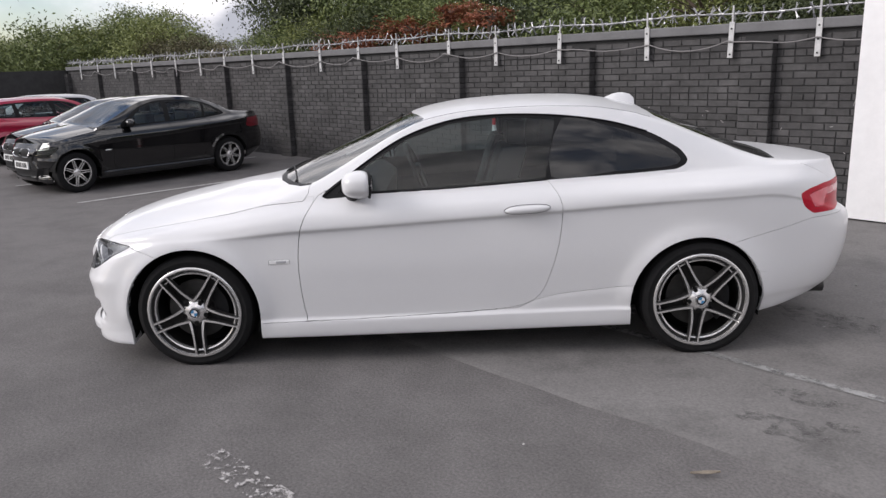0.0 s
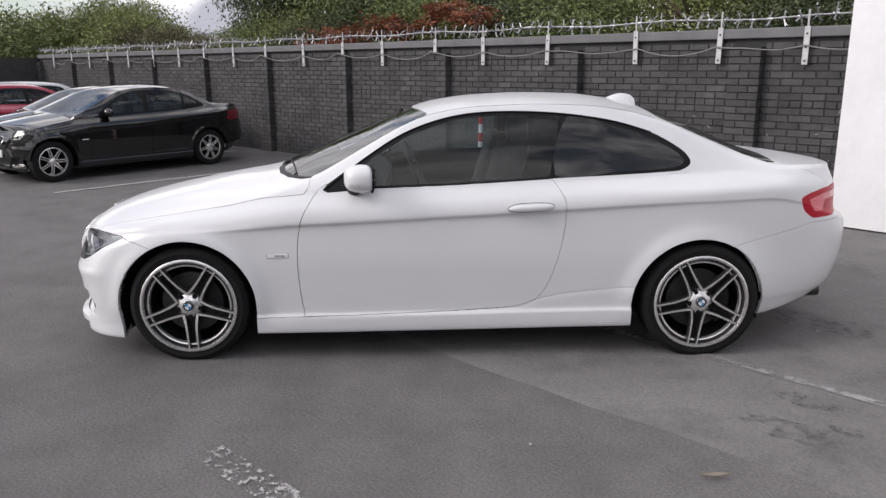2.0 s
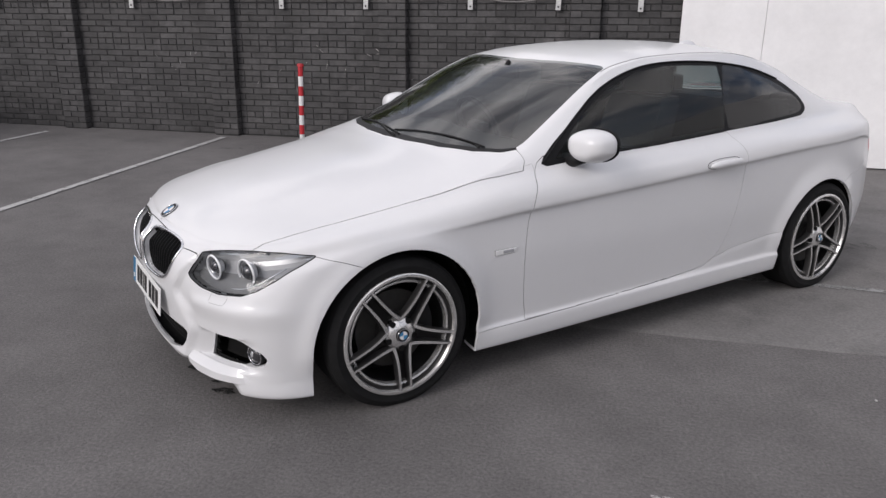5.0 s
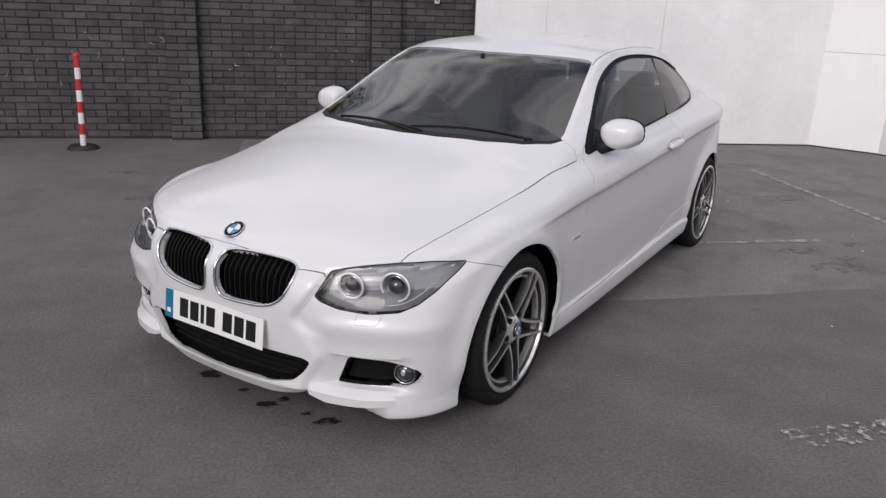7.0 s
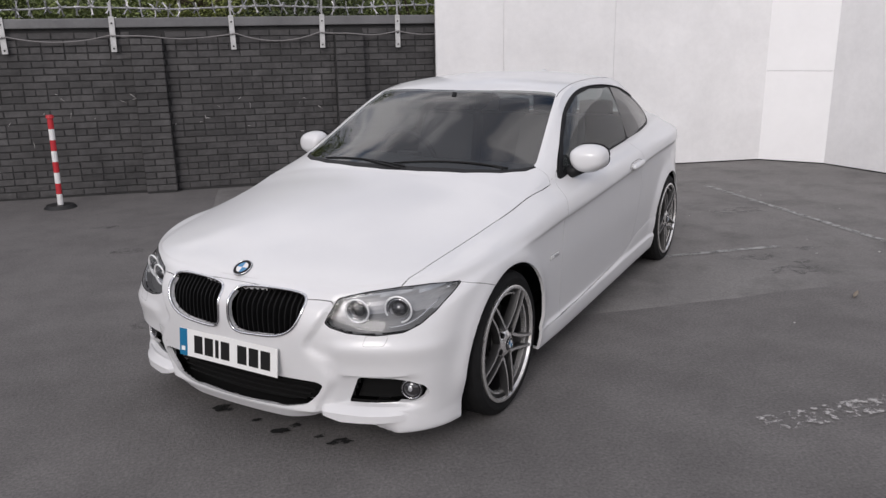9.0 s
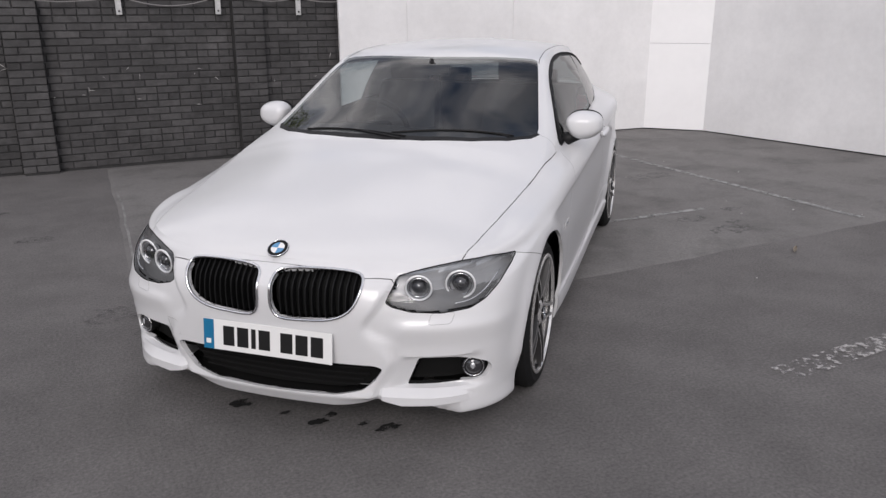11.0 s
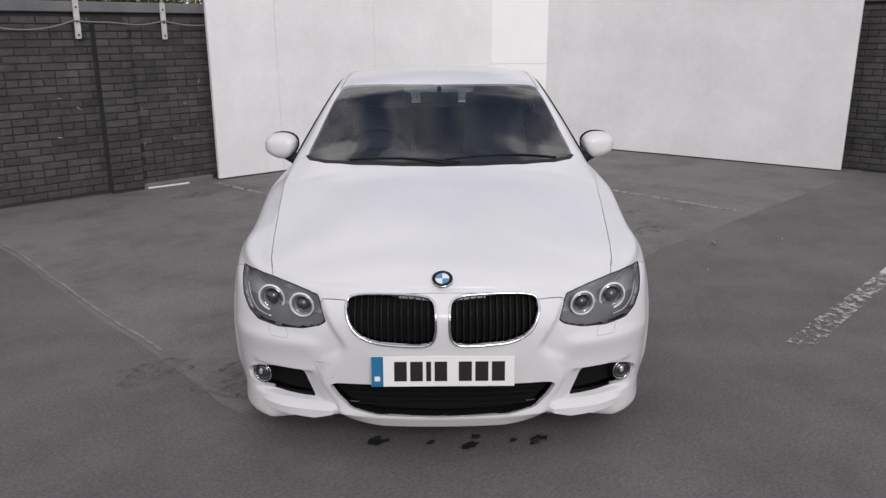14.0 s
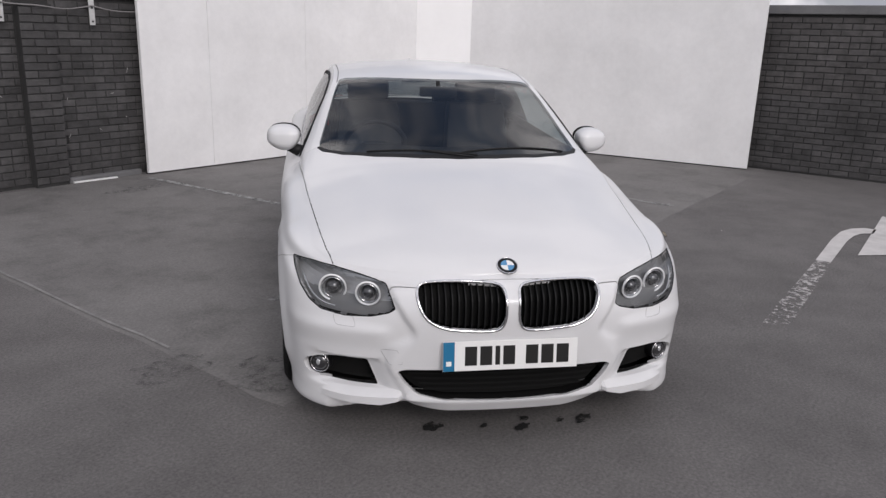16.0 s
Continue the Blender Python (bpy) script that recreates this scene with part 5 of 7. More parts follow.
        for y, z, rad, xx in ((0.528, 0.652, 0.046, -1.978), (0.658, 0.652, 0.052, -1.896)):
            m = Matrix.Translation((xx, s * y, z)) @ pose(0, 0, 0, 0, -90 - 4, s * -14)
            bm = bmesh.new()
            bmesh.ops.create_uvsphere(bm, u_segments=20, v_segments=10, radius=rad * 0.62, matrix=m @ Matrix.Translation((0, 0, -0.006)))
            part("lamp_lens", bm, LAMP_GLASS, h, smooth=True)
            v, f = tube([m @ Vector((rad * math.cos(k * math.pi / 16), rad * math.sin(k * math.pi / 16), 0.014)) for k in range(32)], 0.0042, 8, True)
            mesh_part("lamp_ring", v, f, RING, h, smooth=True)
            v, f = tube([m @ Vector((rad * 0.78 * math.cos(k * math.pi / 16), rad * 0.78 * math.sin(k * math.pi / 16), 0.010)) for k in range(32)], 0.0026, 8, True)
            mesh_part("inner_ring", v, f, CHROME, h, smooth=True)
            bm = bmesh.new()
            bmesh.ops.create_cone(bm, cap_ends=False, segments=32, radius1=rad * 0.62, radius2=rad * 1.02, depth=0.03, matrix=m)
            part("lamp_cup", bm, REFLECTOR, h, smooth=True)
        # bright strip at the lower outer edge, black gasket round the lens
        pts = []
        for k in range(13):
            y, z = catmull([np.array(p) for p in ((0.655, 0.598), (0.705, 0.606), (0.745, 0.634), (0.775, 0.680))], 3 * k / 12)
            p = front_at(y, z)[0]
            pts.append(Vector((p.x + 0.012, s * y, z)))
        v, f = tube(pts, 0.0026, 6)
        mesh_part("lamp_strip", v, f, REFLECTOR, h, smooth=True)
        pts = [front_at(y, z)[0] for y, z in dense(HEAD)]
        v, f = tube([Vector((p.x + 0.0010, s * p.y, p.z)) for p in pts if p], 0.0022, 6, True)
        mesh_part("gasket", v, f, TRIM, h, smooth=True)
        # fog lamp
        fp = Vector((-1.898, s * 0.708, 0.341))
        m = Matrix.Translation(fp) @ pose(0, 0, 0, 0, -90, s * -20)
        bm = bmesh.new()
        bmesh.ops.create_cone(bm, cap_ends=True, segments=28, radius1=0.043, radius2=0.043, depth=0.04, matrix=m)
        fog = part("fog_lamp", bm, SATIN, car, "round fog lamp in a black duct")
        bm = bmesh.new()
        bmesh.ops.create_uvsphere(bm, u_segments=24, v_segments=12, radius=0.034, matrix=m @ Matrix.Translation((0, 0, 0.012)) @ Matrix.Diagonal((1, 1, 0.5, 1)))
        lens = part("lens", bm, LAMP_GLASS, fog, smooth=True)
        # small bright ball added as the glint in the fog lamp's lens
        bm = bmesh.new()
        bmesh.ops.create_uvsphere(bm, u_segments=16, v_segments=8, radius=0.015, matrix=m @ Matrix.Translation((0.004, 0.003, 0.020)) @ Matrix.Diagonal((1.2, 0.9, 0.7, 1)))
        part("bulb_cap", bm, REFLECTOR, lens, smooth=True)
        v, f = tube([m @ Vector((0.037 * math.cos(k * math.pi / 14), 0.037 * math.sin(k * math.pi / 14), 0.020)) for k in range(28)], 0.0025, 6, True)
        mesh_part("ring", v, f, CHROME, fog, smooth=True)
        duct = side(hole_f)
        duct.normal_update()
        for v in duct.verts:
            v.co.x += 0.055
        panel("fog_duct", duct, LINER, car)
        # kidney grille: chrome frame, upright slats, dark back
        pts = []
        for y, z in dense(KIDNEY):
            p = front_at(y, z)[0]
            pts.append(Vector((p.x - 0.002, s * y, z)))
        v, f = tube(pts, 0.0056, 8, True)
        g = mesh_part("grille_frame", v, f, CHROME, car, "chrome grille frame", smooth=True)
        # black tube added inside the frame's top to hide the lit bonnet lip
        v, f = tube([Vector((p.x + 0.016, p.y, p.z - 0.004)) for p in pts if p.z > 0.690], 0.0085, 6)
        mesh_part("grille_seal", v, f, LINER, g)
        back = side(hole_k)
        for v in back.verts:
            v.co.x += 0.05
        part("grille_back", back, LINER, g)
        for k in range(12):
            y = 0.052 + k * 0.0245
            zs = [z for z in np.linspace(0.54, 0.73, 60) if in_poly(KIDNEY, y, z)]
            if len(zs) < 4:
                continue
            sp = []
            for t in range(9):
                z = zs[0] + (zs[-1] - zs[0]) * t / 8
                p = front_at(y, z)[0]
                sp.append((p.x + 0.020, z))
            bm = bmesh.new()
            cols = []
            for px, z in sp:
                cols.append([bm.verts.new((px, s * (y - 0.0022), z)), bm.verts.new((px, s * (y + 0.0022), z)), bm.verts.new((px + 0.020, s * (y + 0.0035), z)), bm.verts.new((px + 0.020, s * (y - 0.0035), z))])
            for a, b in zip(cols, cols[1:]):
                for q in range(4):
                    bm.faces.new((a[q], a[(q + 1) % 4], b[(q + 1) % 4], b[q]))
            bmesh.ops.recalc_face_normals(bm, faces=bm.faces)
            part("slat", bm, GRILLE, g)
        # fine bars of the radiator behind the slats
        bm = bmesh.new()
        for k in range(6):
            z = 0.622 + k * 0.0105
            ys = [y for y in np.linspace(0.07, 0.32, 51) if in_poly(KIDNEY, y, z)]
            if ys:
                box(bm, -2.034, -2.031, min(s * ys[0], s * ys[-1]), max(s * ys[0], s * ys[-1]), z - 0.0016, z + 0.0016)
        part("radiator_bars", bm, DISC, g, "fine grey radiator bars")
        # black seal along the pillar and the roof's edge, standing a little proud
        pts = []
        for k in range(41):
            x, z = catmull([np.array(p) for p in ((-0.628, 0.930), (-0.40, 1.093), (-0.19, 1.215), (0.05, 1.290), (0.30, 1.314), (0.61, 1.304), (0.90, 1.264), (1.12, 1.203))], 7 * k / 40)
            q = side_at(x, z)[0]
            pts.append(Vector((x, s * (q.y + 0.0035), z)))
        v, f = tube(pts, 0.0048, 6)
        mesh_part("window_seal", v, f, TRIM, car, smooth=True)
        # door mirror
        mx, my = -0.430, 0.886
        mv = new("door_mirror")
        mv.parent = car
        tagged(mv, "white door mirror on a black foot")
        bm = bmesh.new()
        bmesh.ops.create_uvsphere(bm, u_segments=40, v_segments=24, radius=1.0)
        for v in bm.verts:
            p = v.co.copy()
            q = Vector([math.copysign(abs(c) ** 0.7, c) for c in p])
            q.normalize()
            q = q * (1.0 / max(abs(q.x) ** 3.1 + abs(q.y) ** 3.1 + abs(q.z) ** 3.1, 1e-6) ** (1 / 3.1))
            x = q.x * (0.084 if q.x < 0 else 0.070)
            taper = 1 - (0.16 if q.z > 0 else 0.40) * max(0, q.y) ** 1.5 - 0.14 * max(0, -q.x) - 0.42 * max(0, -q.y) ** 3
            v.co = Vector((mx + x + 0.016 * q.y, s * (my + q.y * 0.090), 0.996 + q.z * 0.072 * taper + 0.016 * max(0, -q.y) ** 3))
        if s < 0:
            bmesh.ops.reverse_faces(bm, faces=bm.faces)
        panel("mirror_cap", bm, PAINT, mv, "white mirror cap", 60)
        bm = bmesh.new()
        cyl(bm, (-0.480, s * 0.770, 0.918), (-0.448, s * 0.862, 0.950), 0.038, 0.026, 14)
        part("mirror_foot", bm, SATIN, mv, smooth=True)
        ring = []
        for k in range(36):
            rc, rs = math.cos(k * math.pi / 18), math.sin(k * math.pi / 18)
            swell = (abs(rc) ** 3.2 + abs(rs) ** 3.2) ** (-1 / 3.2)
            rc, rs = rc * swell, rs * swell
            ring.append(Vector((mx + 0.056 + 0.016 * rc, s * (my - 0.004 + rc * 0.083), 0.996 + rs * 0.068 * (1 - (0.16 if rs > 0 else 0.40) * max(0, rc) ** 1.5 - 0.42 * max(0, -rc) ** 3) + 0.016 * max(0, -rc) ** 3)))
        v, f = tube(ring, 0.0065, 8, True)
        mesh_part("mirror_rim", v, f, TRIM, mv, "black rim round the mirror glass", smooth=True)
        bm = bmesh.new()
        box(bm, mx + 0.064, mx + 0.0725, s * my - 0.060, s * my + 0.060, 0.956, 1.038, 0.003)
        part("mirror_glass", bm, CHROME, mv)
        # door handle
        p = side_at(0.45, 0.842)[0]
        hy = p.y
        bm = bmesh.new()
        bmesh.ops.create_uvsphere(bm, u_segments=28, v_segments=14, radius=1.0)
        for v in bm.verts:
            q = v.co.copy()
            v.co = Vector((0.450 + 0.118 * math.copysign(abs(q.x) ** 0.7, q.x), s * (side_at(0.45 + 0.11 * q.x, 0.842)[0].y + 0.020 + 0.018 * q.y), 0.840 + 0.018 * q.x * 0.35 + 0.0195 * q.z))
        if s < 0:
            bmesh.ops.reverse_faces(bm, faces=bm.faces)
        panel("door_handle", bm, PAINT, d, "white handle", 60)
        # thin dark outline standing in for the shade of the handle's recess
        pts = []
        for k in range(28):
            a = 2 * math.pi * k / 28
            hx, hz = 0.450 + 0.121 * math.copysign(abs(math.cos(a)) ** 0.7, math.cos(a)), 0.839 + 0.006 * math.cos(a) + 0.023 * math.sin(a)
            pts.append(Vector((hx, s * (side_at(hx, hz)[0].y + 0.0002), hz)))
        v, f = tube(pts, 0.0015, 6, True)
        mesh_part("handle_gasket", v, f, SATIN, d)
        for hx in (0.375, 0.535):
            bm = bmesh.new()
            box(bm, hx - 0.018, hx + 0.018, min(s * (hy - 0.01), s * (hy + 0.018)), max(s * (hy - 0.01), s * (hy + 0.018)), 0.834, 0.852, 0.004)
            part("handle_mount", bm, PAINT, d)
        # side repeater
        p = side_at(-0.872, 0.610)[0]
        bm = bmesh.new()
        box(bm, -0.928, -0.818, min(s * (p.y - 0.004), s * (p.y + 0.004)), max(s * (p.y - 0.004), s * (p.y + 0.004)), 0.600, 0.622, 0.0035)
        rp = part("side_repeater", bm, ROUNDEL_WHITE, car, "small clear repeater lamp")
        bm = bmesh.new()
        box(bm, -0.932, -0.814, min(s * (p.y - 0.006), s * (p.y + 0.0012)), max(s * (p.y - 0.006), s * (p.y + 0.0012)), 0.5975, 0.6245, 0.003)
        part("repeater_gasket", bm, SEAM_GREY, rp)
        bm = bmesh.new()
        box(bm, -0.890, -0.836, min(s * (p.y + 0.003), s * (p.y + 0.0055)), max(s * (p.y + 0.003), s * (p.y + 0.0055)), 0.605, 0.617, 0.001)
        part("repeater_lens", bm, REFLECTOR, rp)
        # roof joint strips
        pts = []
        for x in np.linspace(-0.13, 1.16, 40):
            y = shape.rail_y(x) * 0.955
            q = top_at(x, y)[0]
            pts.append((x, s * y, q.z - 0.001))
        v, f = tube(pts, 0.0026, 6)
        mesh_part("roof_strip", v, f, SATIN, car, "thin dark roof joint", smooth=True)
        # wheel housing
        for cx, cz, cr in (shape.arch_f, shape.arch_r):
            bm = bmesh.new()
            ring = []
            arc = [(cx - cr - 0.004, 0.172)] + [(cx - (cr + 0.004) * math.cos(math.pi * (k / 24 * 0.94 + 0.03)), cz + (cr + 0.004) * math.sin(math.pi * (k / 24 * 0.94 + 0.03))) for k in range(25)] + [(cx + cr - 0.002, 0.197)]
            for y in (0.50, 0.80):
                ring.append([bm.verts.new((x, s * y, z)) for x, z in arc])
            for k in range(26):
                bm.faces.new((ring[0][k], ring[0][k + 1], ring[1][k + 1], ring[1][k]))
            bm.faces.new(ring[0])
            part("wheel_housing", bm, LINER, car)
        # blade under the fog lamp with a crisp edge
        bm = bmesh.new()
        rows = []
        for k in range(29):
            t = k / 28
            p, n = front_at(0.405 + 0.315 * t, 0.250)
            n = Vector((n.x, n.y, 0)).normalized()
            n = n if n.x < 0 else -n
            o = 0.024 * min(1.0, 0.2 + t / 0.05) * min(1.0, (1 - t) / 0.4) ** 0.8
            rows.append([bm.verts.new((p.x + n.x * d, s * (p.y + n.y * d), z)) for d, z in ((-0.010, 0.284 - 0.004 * t), (o, 0.262 - 0.010 * t), (o * 0.94, 0.248 - 0.022 * min(1.0, t / 0.25)), (-0.03, 0.232 - 0.012 * t))])
        for a, b in zip(rows, rows[1:]):
            for q in range(3):
                bm.faces.new((a[q], a[q + 1], b[q + 1], b[q]))
        bm.faces.new(rows[0])
        bm.faces.new(rows[-1])
        bmesh.ops.recalc_face_normals(bm, faces=bm.faces)
        panel("bumper_blade", bm, PAINT, car, "white blade under the fog lamp", 24)
        # headlamp washer cover, drawn by its joint
        wp = [front_at(y, z)[0] for y, z in dense(rounded([(0.589, 0.574), (0.664, 0.574), (0.655, 0.537), (0.580, 0.536)], 0.010, 2))]
        v, f = tube([Vector((p.x + 0.0004, s * p.y, p.z)) for p in wp], 0.0010, 5, True)
        mesh_part("washer_cover", v, f, SEAM_GREY, car)
    wp = [front_at(y, z)[0] for y, z in rounded([(0.425, 0.455), (0.49, 0.452), (0.455, 0.395), (0.405, 0.40)], 0.008, 2)]
    v, f = tube([Vector((p.x + 0.0004, p.y, p.z)) for p in wp], 0.0009, 5, True)
    mesh_part("tow_cover", v, f, SEAM_GREY, car)

    # lower intake
    back = both_halves(hole_i)
    for v in back.verts:
        v.co.x += 0.07
    g = part("lower_grille", back, LINER, car, "black lower intake")
    for k in range(4):
        z = 0.278 + k * 0.022
        pts = [(front_at(abs(y), 0.32)[0].x + 0.045, y, z) for y in np.linspace(-0.38 - 0.0 + 0.02 * (3 - k), 0.38 - 0.02 * (3 - k), 24)]
        v, f = tube(pts, 0.0045, 5)
        mesh_part("intake_slat", v, f, LINER, g)

    # number plate with plain bars for its characters
    pl = new("number_plate")
    pl.parent = car
    tagged(pl, "white number plate with a blue end band")
    pl.matrix_local = pose(front_at(0.01, 0.448)[0].x - 0.016, 0, 0.448, 0, 0, -90) @ pose(0, 0, 0, 84, 0, 0)
    bm = bmesh.new()
    box(bm, -0.262, 0.262, -0.0575, 0.0575, -0.004, 0.0, 0.002)
    part("plate", bm, PLATE, pl)
    bm = bmesh.new()
    box(bm, -0.261, -0.218, -0.0565, 0.0565, 0.0, 0.0012)
    part("band", bm, PLATE_BLUE, pl, "blue band")
    bm = bmesh.new()
    box(bm, -0.250, -0.230, -0.036, -0.018, 0.0012, 0.002)
    part("band_mark", bm, PLATE, pl)
    x = -0.178
    for k, wdt in enumerate((0.046, 0.046, 0.018, 0.046, 0.048, 0.048, 0.048)):
        if k == 4:
            x += 0.030
        bm = bmesh.new()
        box(bm, x, x + wdt, -0.037, 0.037, 0.0, 0.0012)
        part("bar", bm, PLATE_INK, pl)
        x += wdt + 0.0125
    # emblem on the bonnet
    p, n = top_at(-2.022, 0.001)
    up = n.to_track_quat("Z", "Y").to_matrix().to_4x4()
    roundel(car, 0.041, Matrix.Translation((p.x, 0, p.z - 0.0005)) @ up @ pose(0, 0, 0, 0, 0, 0))
    # roof fin
    bm = bmesh.new()
    rows = []
    for k in range(9):
        t = k / 8
        x = 1.01 + 0.185 * t
        zb = shape.top_z(x) - 0.004
        hgt = 0.058 * math.sin(math.pi / 2 * min(1, t * 1.35)) * (1 if t < 0.9 else 0.75)
        w = 0.034 * (0.35 + 0.65 * math.sin(math.pi / 2 * min(1, t * 2)))
        rows.append([bm.verts.new((x, w, zb)), bm.verts.new((x, w * 0.5, zb + hgt * 0.75)), bm.verts.new((x, 0, zb + hgt)), bm.verts.new((x, -w * 0.5, zb + hgt * 0.75)), bm.verts.new((x, -w, zb))])
    for a, b in zip(rows, rows[1:]):
        for q in range(4):
            bm.faces.new((a[q], a[q + 1], b[q + 1], b[q]))
    bm.faces.new(rows[-1])
    bmesh.ops.recalc_face_normals(bm, faces=bm.faces)
    panel("roof_fin", bm, PAINT, car, "white aerial fin", 50)
    # wipers
    for y0, y1, x0, x1 in ((-0.10, 0.46, -0.985, -0.905), (-0.60, -0.02, -0.835, -0.965)):
        pts = []
        for k in range(13):
            t = k / 12
            x, y = x0 + (x1 - x0) * t, y0 + (y1 - y0) * t
            q = top_at(x + 0.035, abs(y))[0]
            pts.append((x + 0.035, y, q.z + 0.004))
        v, f = tube(pts, 0.0042, 6)
        wv = mesh_part("wiper", v, f, SATIN, car, "black wiper", smooth=True)
        q = top_at(x0 + 0.02, abs(y0 + 0.02))[0]
        v, f = tube([(x0 + 0.02, y0 + 0.02, q.z + 0.002), (x0 + 0.03, y0 + 0.10, q.z + 0.010), pts[6]], 0.0055, 6)
        mesh_part("wiper_arm", v, f, SATIN, wv, smooth=True)
    # exhaust tips
    for y in (-0.50, -0.41):
        bm = bmesh.new()
        lathe(bm, [(0.030, 0.0), (0.036, 0.0), (0.036, 0.12), (0.030, 0.12), (0.030, 0.0)], 20)
        e = part("exhaust_tip", bm, GRAPHITE, car, smooth=True)
        e.matrix_local = pose(2.085, y, 0.272, 0, 0, -90)
    # under-body
    bm = bmesh.new()
    box(bm, -1.95, 1.9, -0.48, 0.48, 0.20, 0.24)
    box(bm, -0.97, 0.97, -0.80, 0.80, 0.188, 0.238)
    part("floor_pan", bm, LINER, car)

    # cabin
    bm = bmesh.new()
    rows = []
    for k in range(13):
        t = k / 12
        y = -0.63 + 1.26 * t
        xf = -0.895 + 0.56 * y * y
        rows.append([bm.verts.new((x, y, z)) for x, z in ((xf, 0.905), (max(-0.70, xf + 0.05), 0.935), (-0.42, 0.945 + 0.02 * math.exp(-((y - 0.36) / 0.17) ** 2)), (-0.33, 0.88), (-0.36, 0.55), (-0.6, 0.45))])
    for a, b in zip(rows, rows[1:]):
        for q in range(5):
            bm.faces.new((a[q], a[q + 1], b[q + 1], b[q]))
    bmesh.ops.recalc_face_normals(bm, faces=bm.faces)
    panel("dashboard", bm, DASH, car, "dark dashboard", 50)
    v, f = tube([Vector((-0.17, 0.36, 0.90)) + Euler((0, radians(-24), 0)).to_matrix() @ Vector((0, 0.185 * math.cos(k * math.pi / 20), 0.185 * math.sin(k * math.pi / 20))) for k in range(40)], 0.015, 8, True)
    sw = mesh_part("steering_wheel", v, f, SEAT, car, smooth=True)
    bm = bmesh.new()
    box(bm, -0.20, -0.15, 0.28, 0.44, 0.86, 0.94, 0.02)
    part("wheel_boss", bm, SEAT, sw)
    for y in (-0.36, 0.36):
        st = new("seat")
        st.parent = car
        tagged(st, "dark leather front seat")
        bm = bmesh.new()
        box(bm, -0.26, 0.27, y - 0.25, y + 0.25, 0.42, 0.60, 0.06)
        panel("cushion", bm, SEAT, st)
        bm = bmesh.new()
        box(bm, -0.07, 0.09, y - 0.24, y + 0.24, 0.0, 0.62, 0.06, None)
        for v in bm.verts:
            w = v.co.z / 0.62
            v.co.y = y + (v.co.y - y) * (1 - 0.22 * w * w)
            v.co = Vector((v.co.x + 0.21 + v.co.z * 0.32, v.co.y, v.co.z + 0.52))
        panel("backrest", bm, SEAT, st)
        bm = bmesh.new()
        box(bm, 0.37, 0.48, y - 0.135, y + 0.135, 1.135, 1.275, 0.04)
        panel("headrest", bm, SEAT, st)
        for o in (-0.05, 0.05):
            bm = bmesh.new()
            cyl(bm, (0.415, y + o, 1.08), (0.425, y + o, 1.16), 0.007, seg=8)
            part("headrest_post", bm, CHROME, st)
    bs = new("rear_bench")
    bs.parent = car
    bm = bmesh.new()
    box(bm, 0.75, 1.25, -0.60, 0.60, 0.45, 0.62, 0.05)
    panel("cushion", bm, SEAT, bs)
    bm = bmesh.new()
    box(bm, 1.22, 1.36, -0.60, 0.60, 0.55, 1.06, 0.05)
    panel("backrest", bm, SEAT, bs)
    for y in (-0.33, 0.33):
        bm = bmesh.new()
        box(bm, 1.28, 1.37, y - 0.12, y + 0.12, 1.03, 1.16, 0.035)
        panel("headrest", bm, SEAT, bs)
    bm = bmesh.new()
    box(bm, 1.34, 1.80, -0.58, 0.58, 1.0, 1.02, 0.008)
    part("parcel_shelf", bm, DASH, car)
    bm = bmesh.new()
    box(bm, -0.27, -0.245, -0.11, 0.11, 1.215, 1.275, 0.012)
    rm = panel("rear_view_mirror", bm, SATIN, car)
    bm = bmesh.new()
    cyl(bm, (-0.258, 0, 1.27), (-0.235, 0, 1.30), 0.012, seg=8)
    part("mirror_stalk", bm, SATIN, rm)
    # headlining under the roof
    bm = bmesh.new()
    rows = []
    for x in np.linspace(-0.10, 1.15, 12):
        rows.append([bm.verts.new((x, shape.rail_y(x) * 0.95 * u, shape.top(x, shape.rail_y(x) * 0.95 * abs(u)) - 0.028)) for u in np.linspace(-1, 1, 9)])
    for a, b in zip(rows, rows[1:]):
        for q in range(8):
            bm.faces.new((a[q], a[q + 1], b[q + 1], b[q]))
    part("headlining", bm, HEADLINER, car, smooth=True)
    bm = bmesh.new()
    box(bm, -0.95, 1.4, -0.72, 0.72, 0.30, 0.36)
    part("carpet", bm, LINER, car)
    settle(car)
    # wheels
    twin_spoke_wheel(car, -1.362, -1, -3)
    twin_spoke_wheel(car, 1.383, -1, 8)
    twin_spoke_wheel(car, -1.362, 1, 20)
    twin_spoke_wheel(car, 1.383, 1, 40)
    return car


car = coupe()


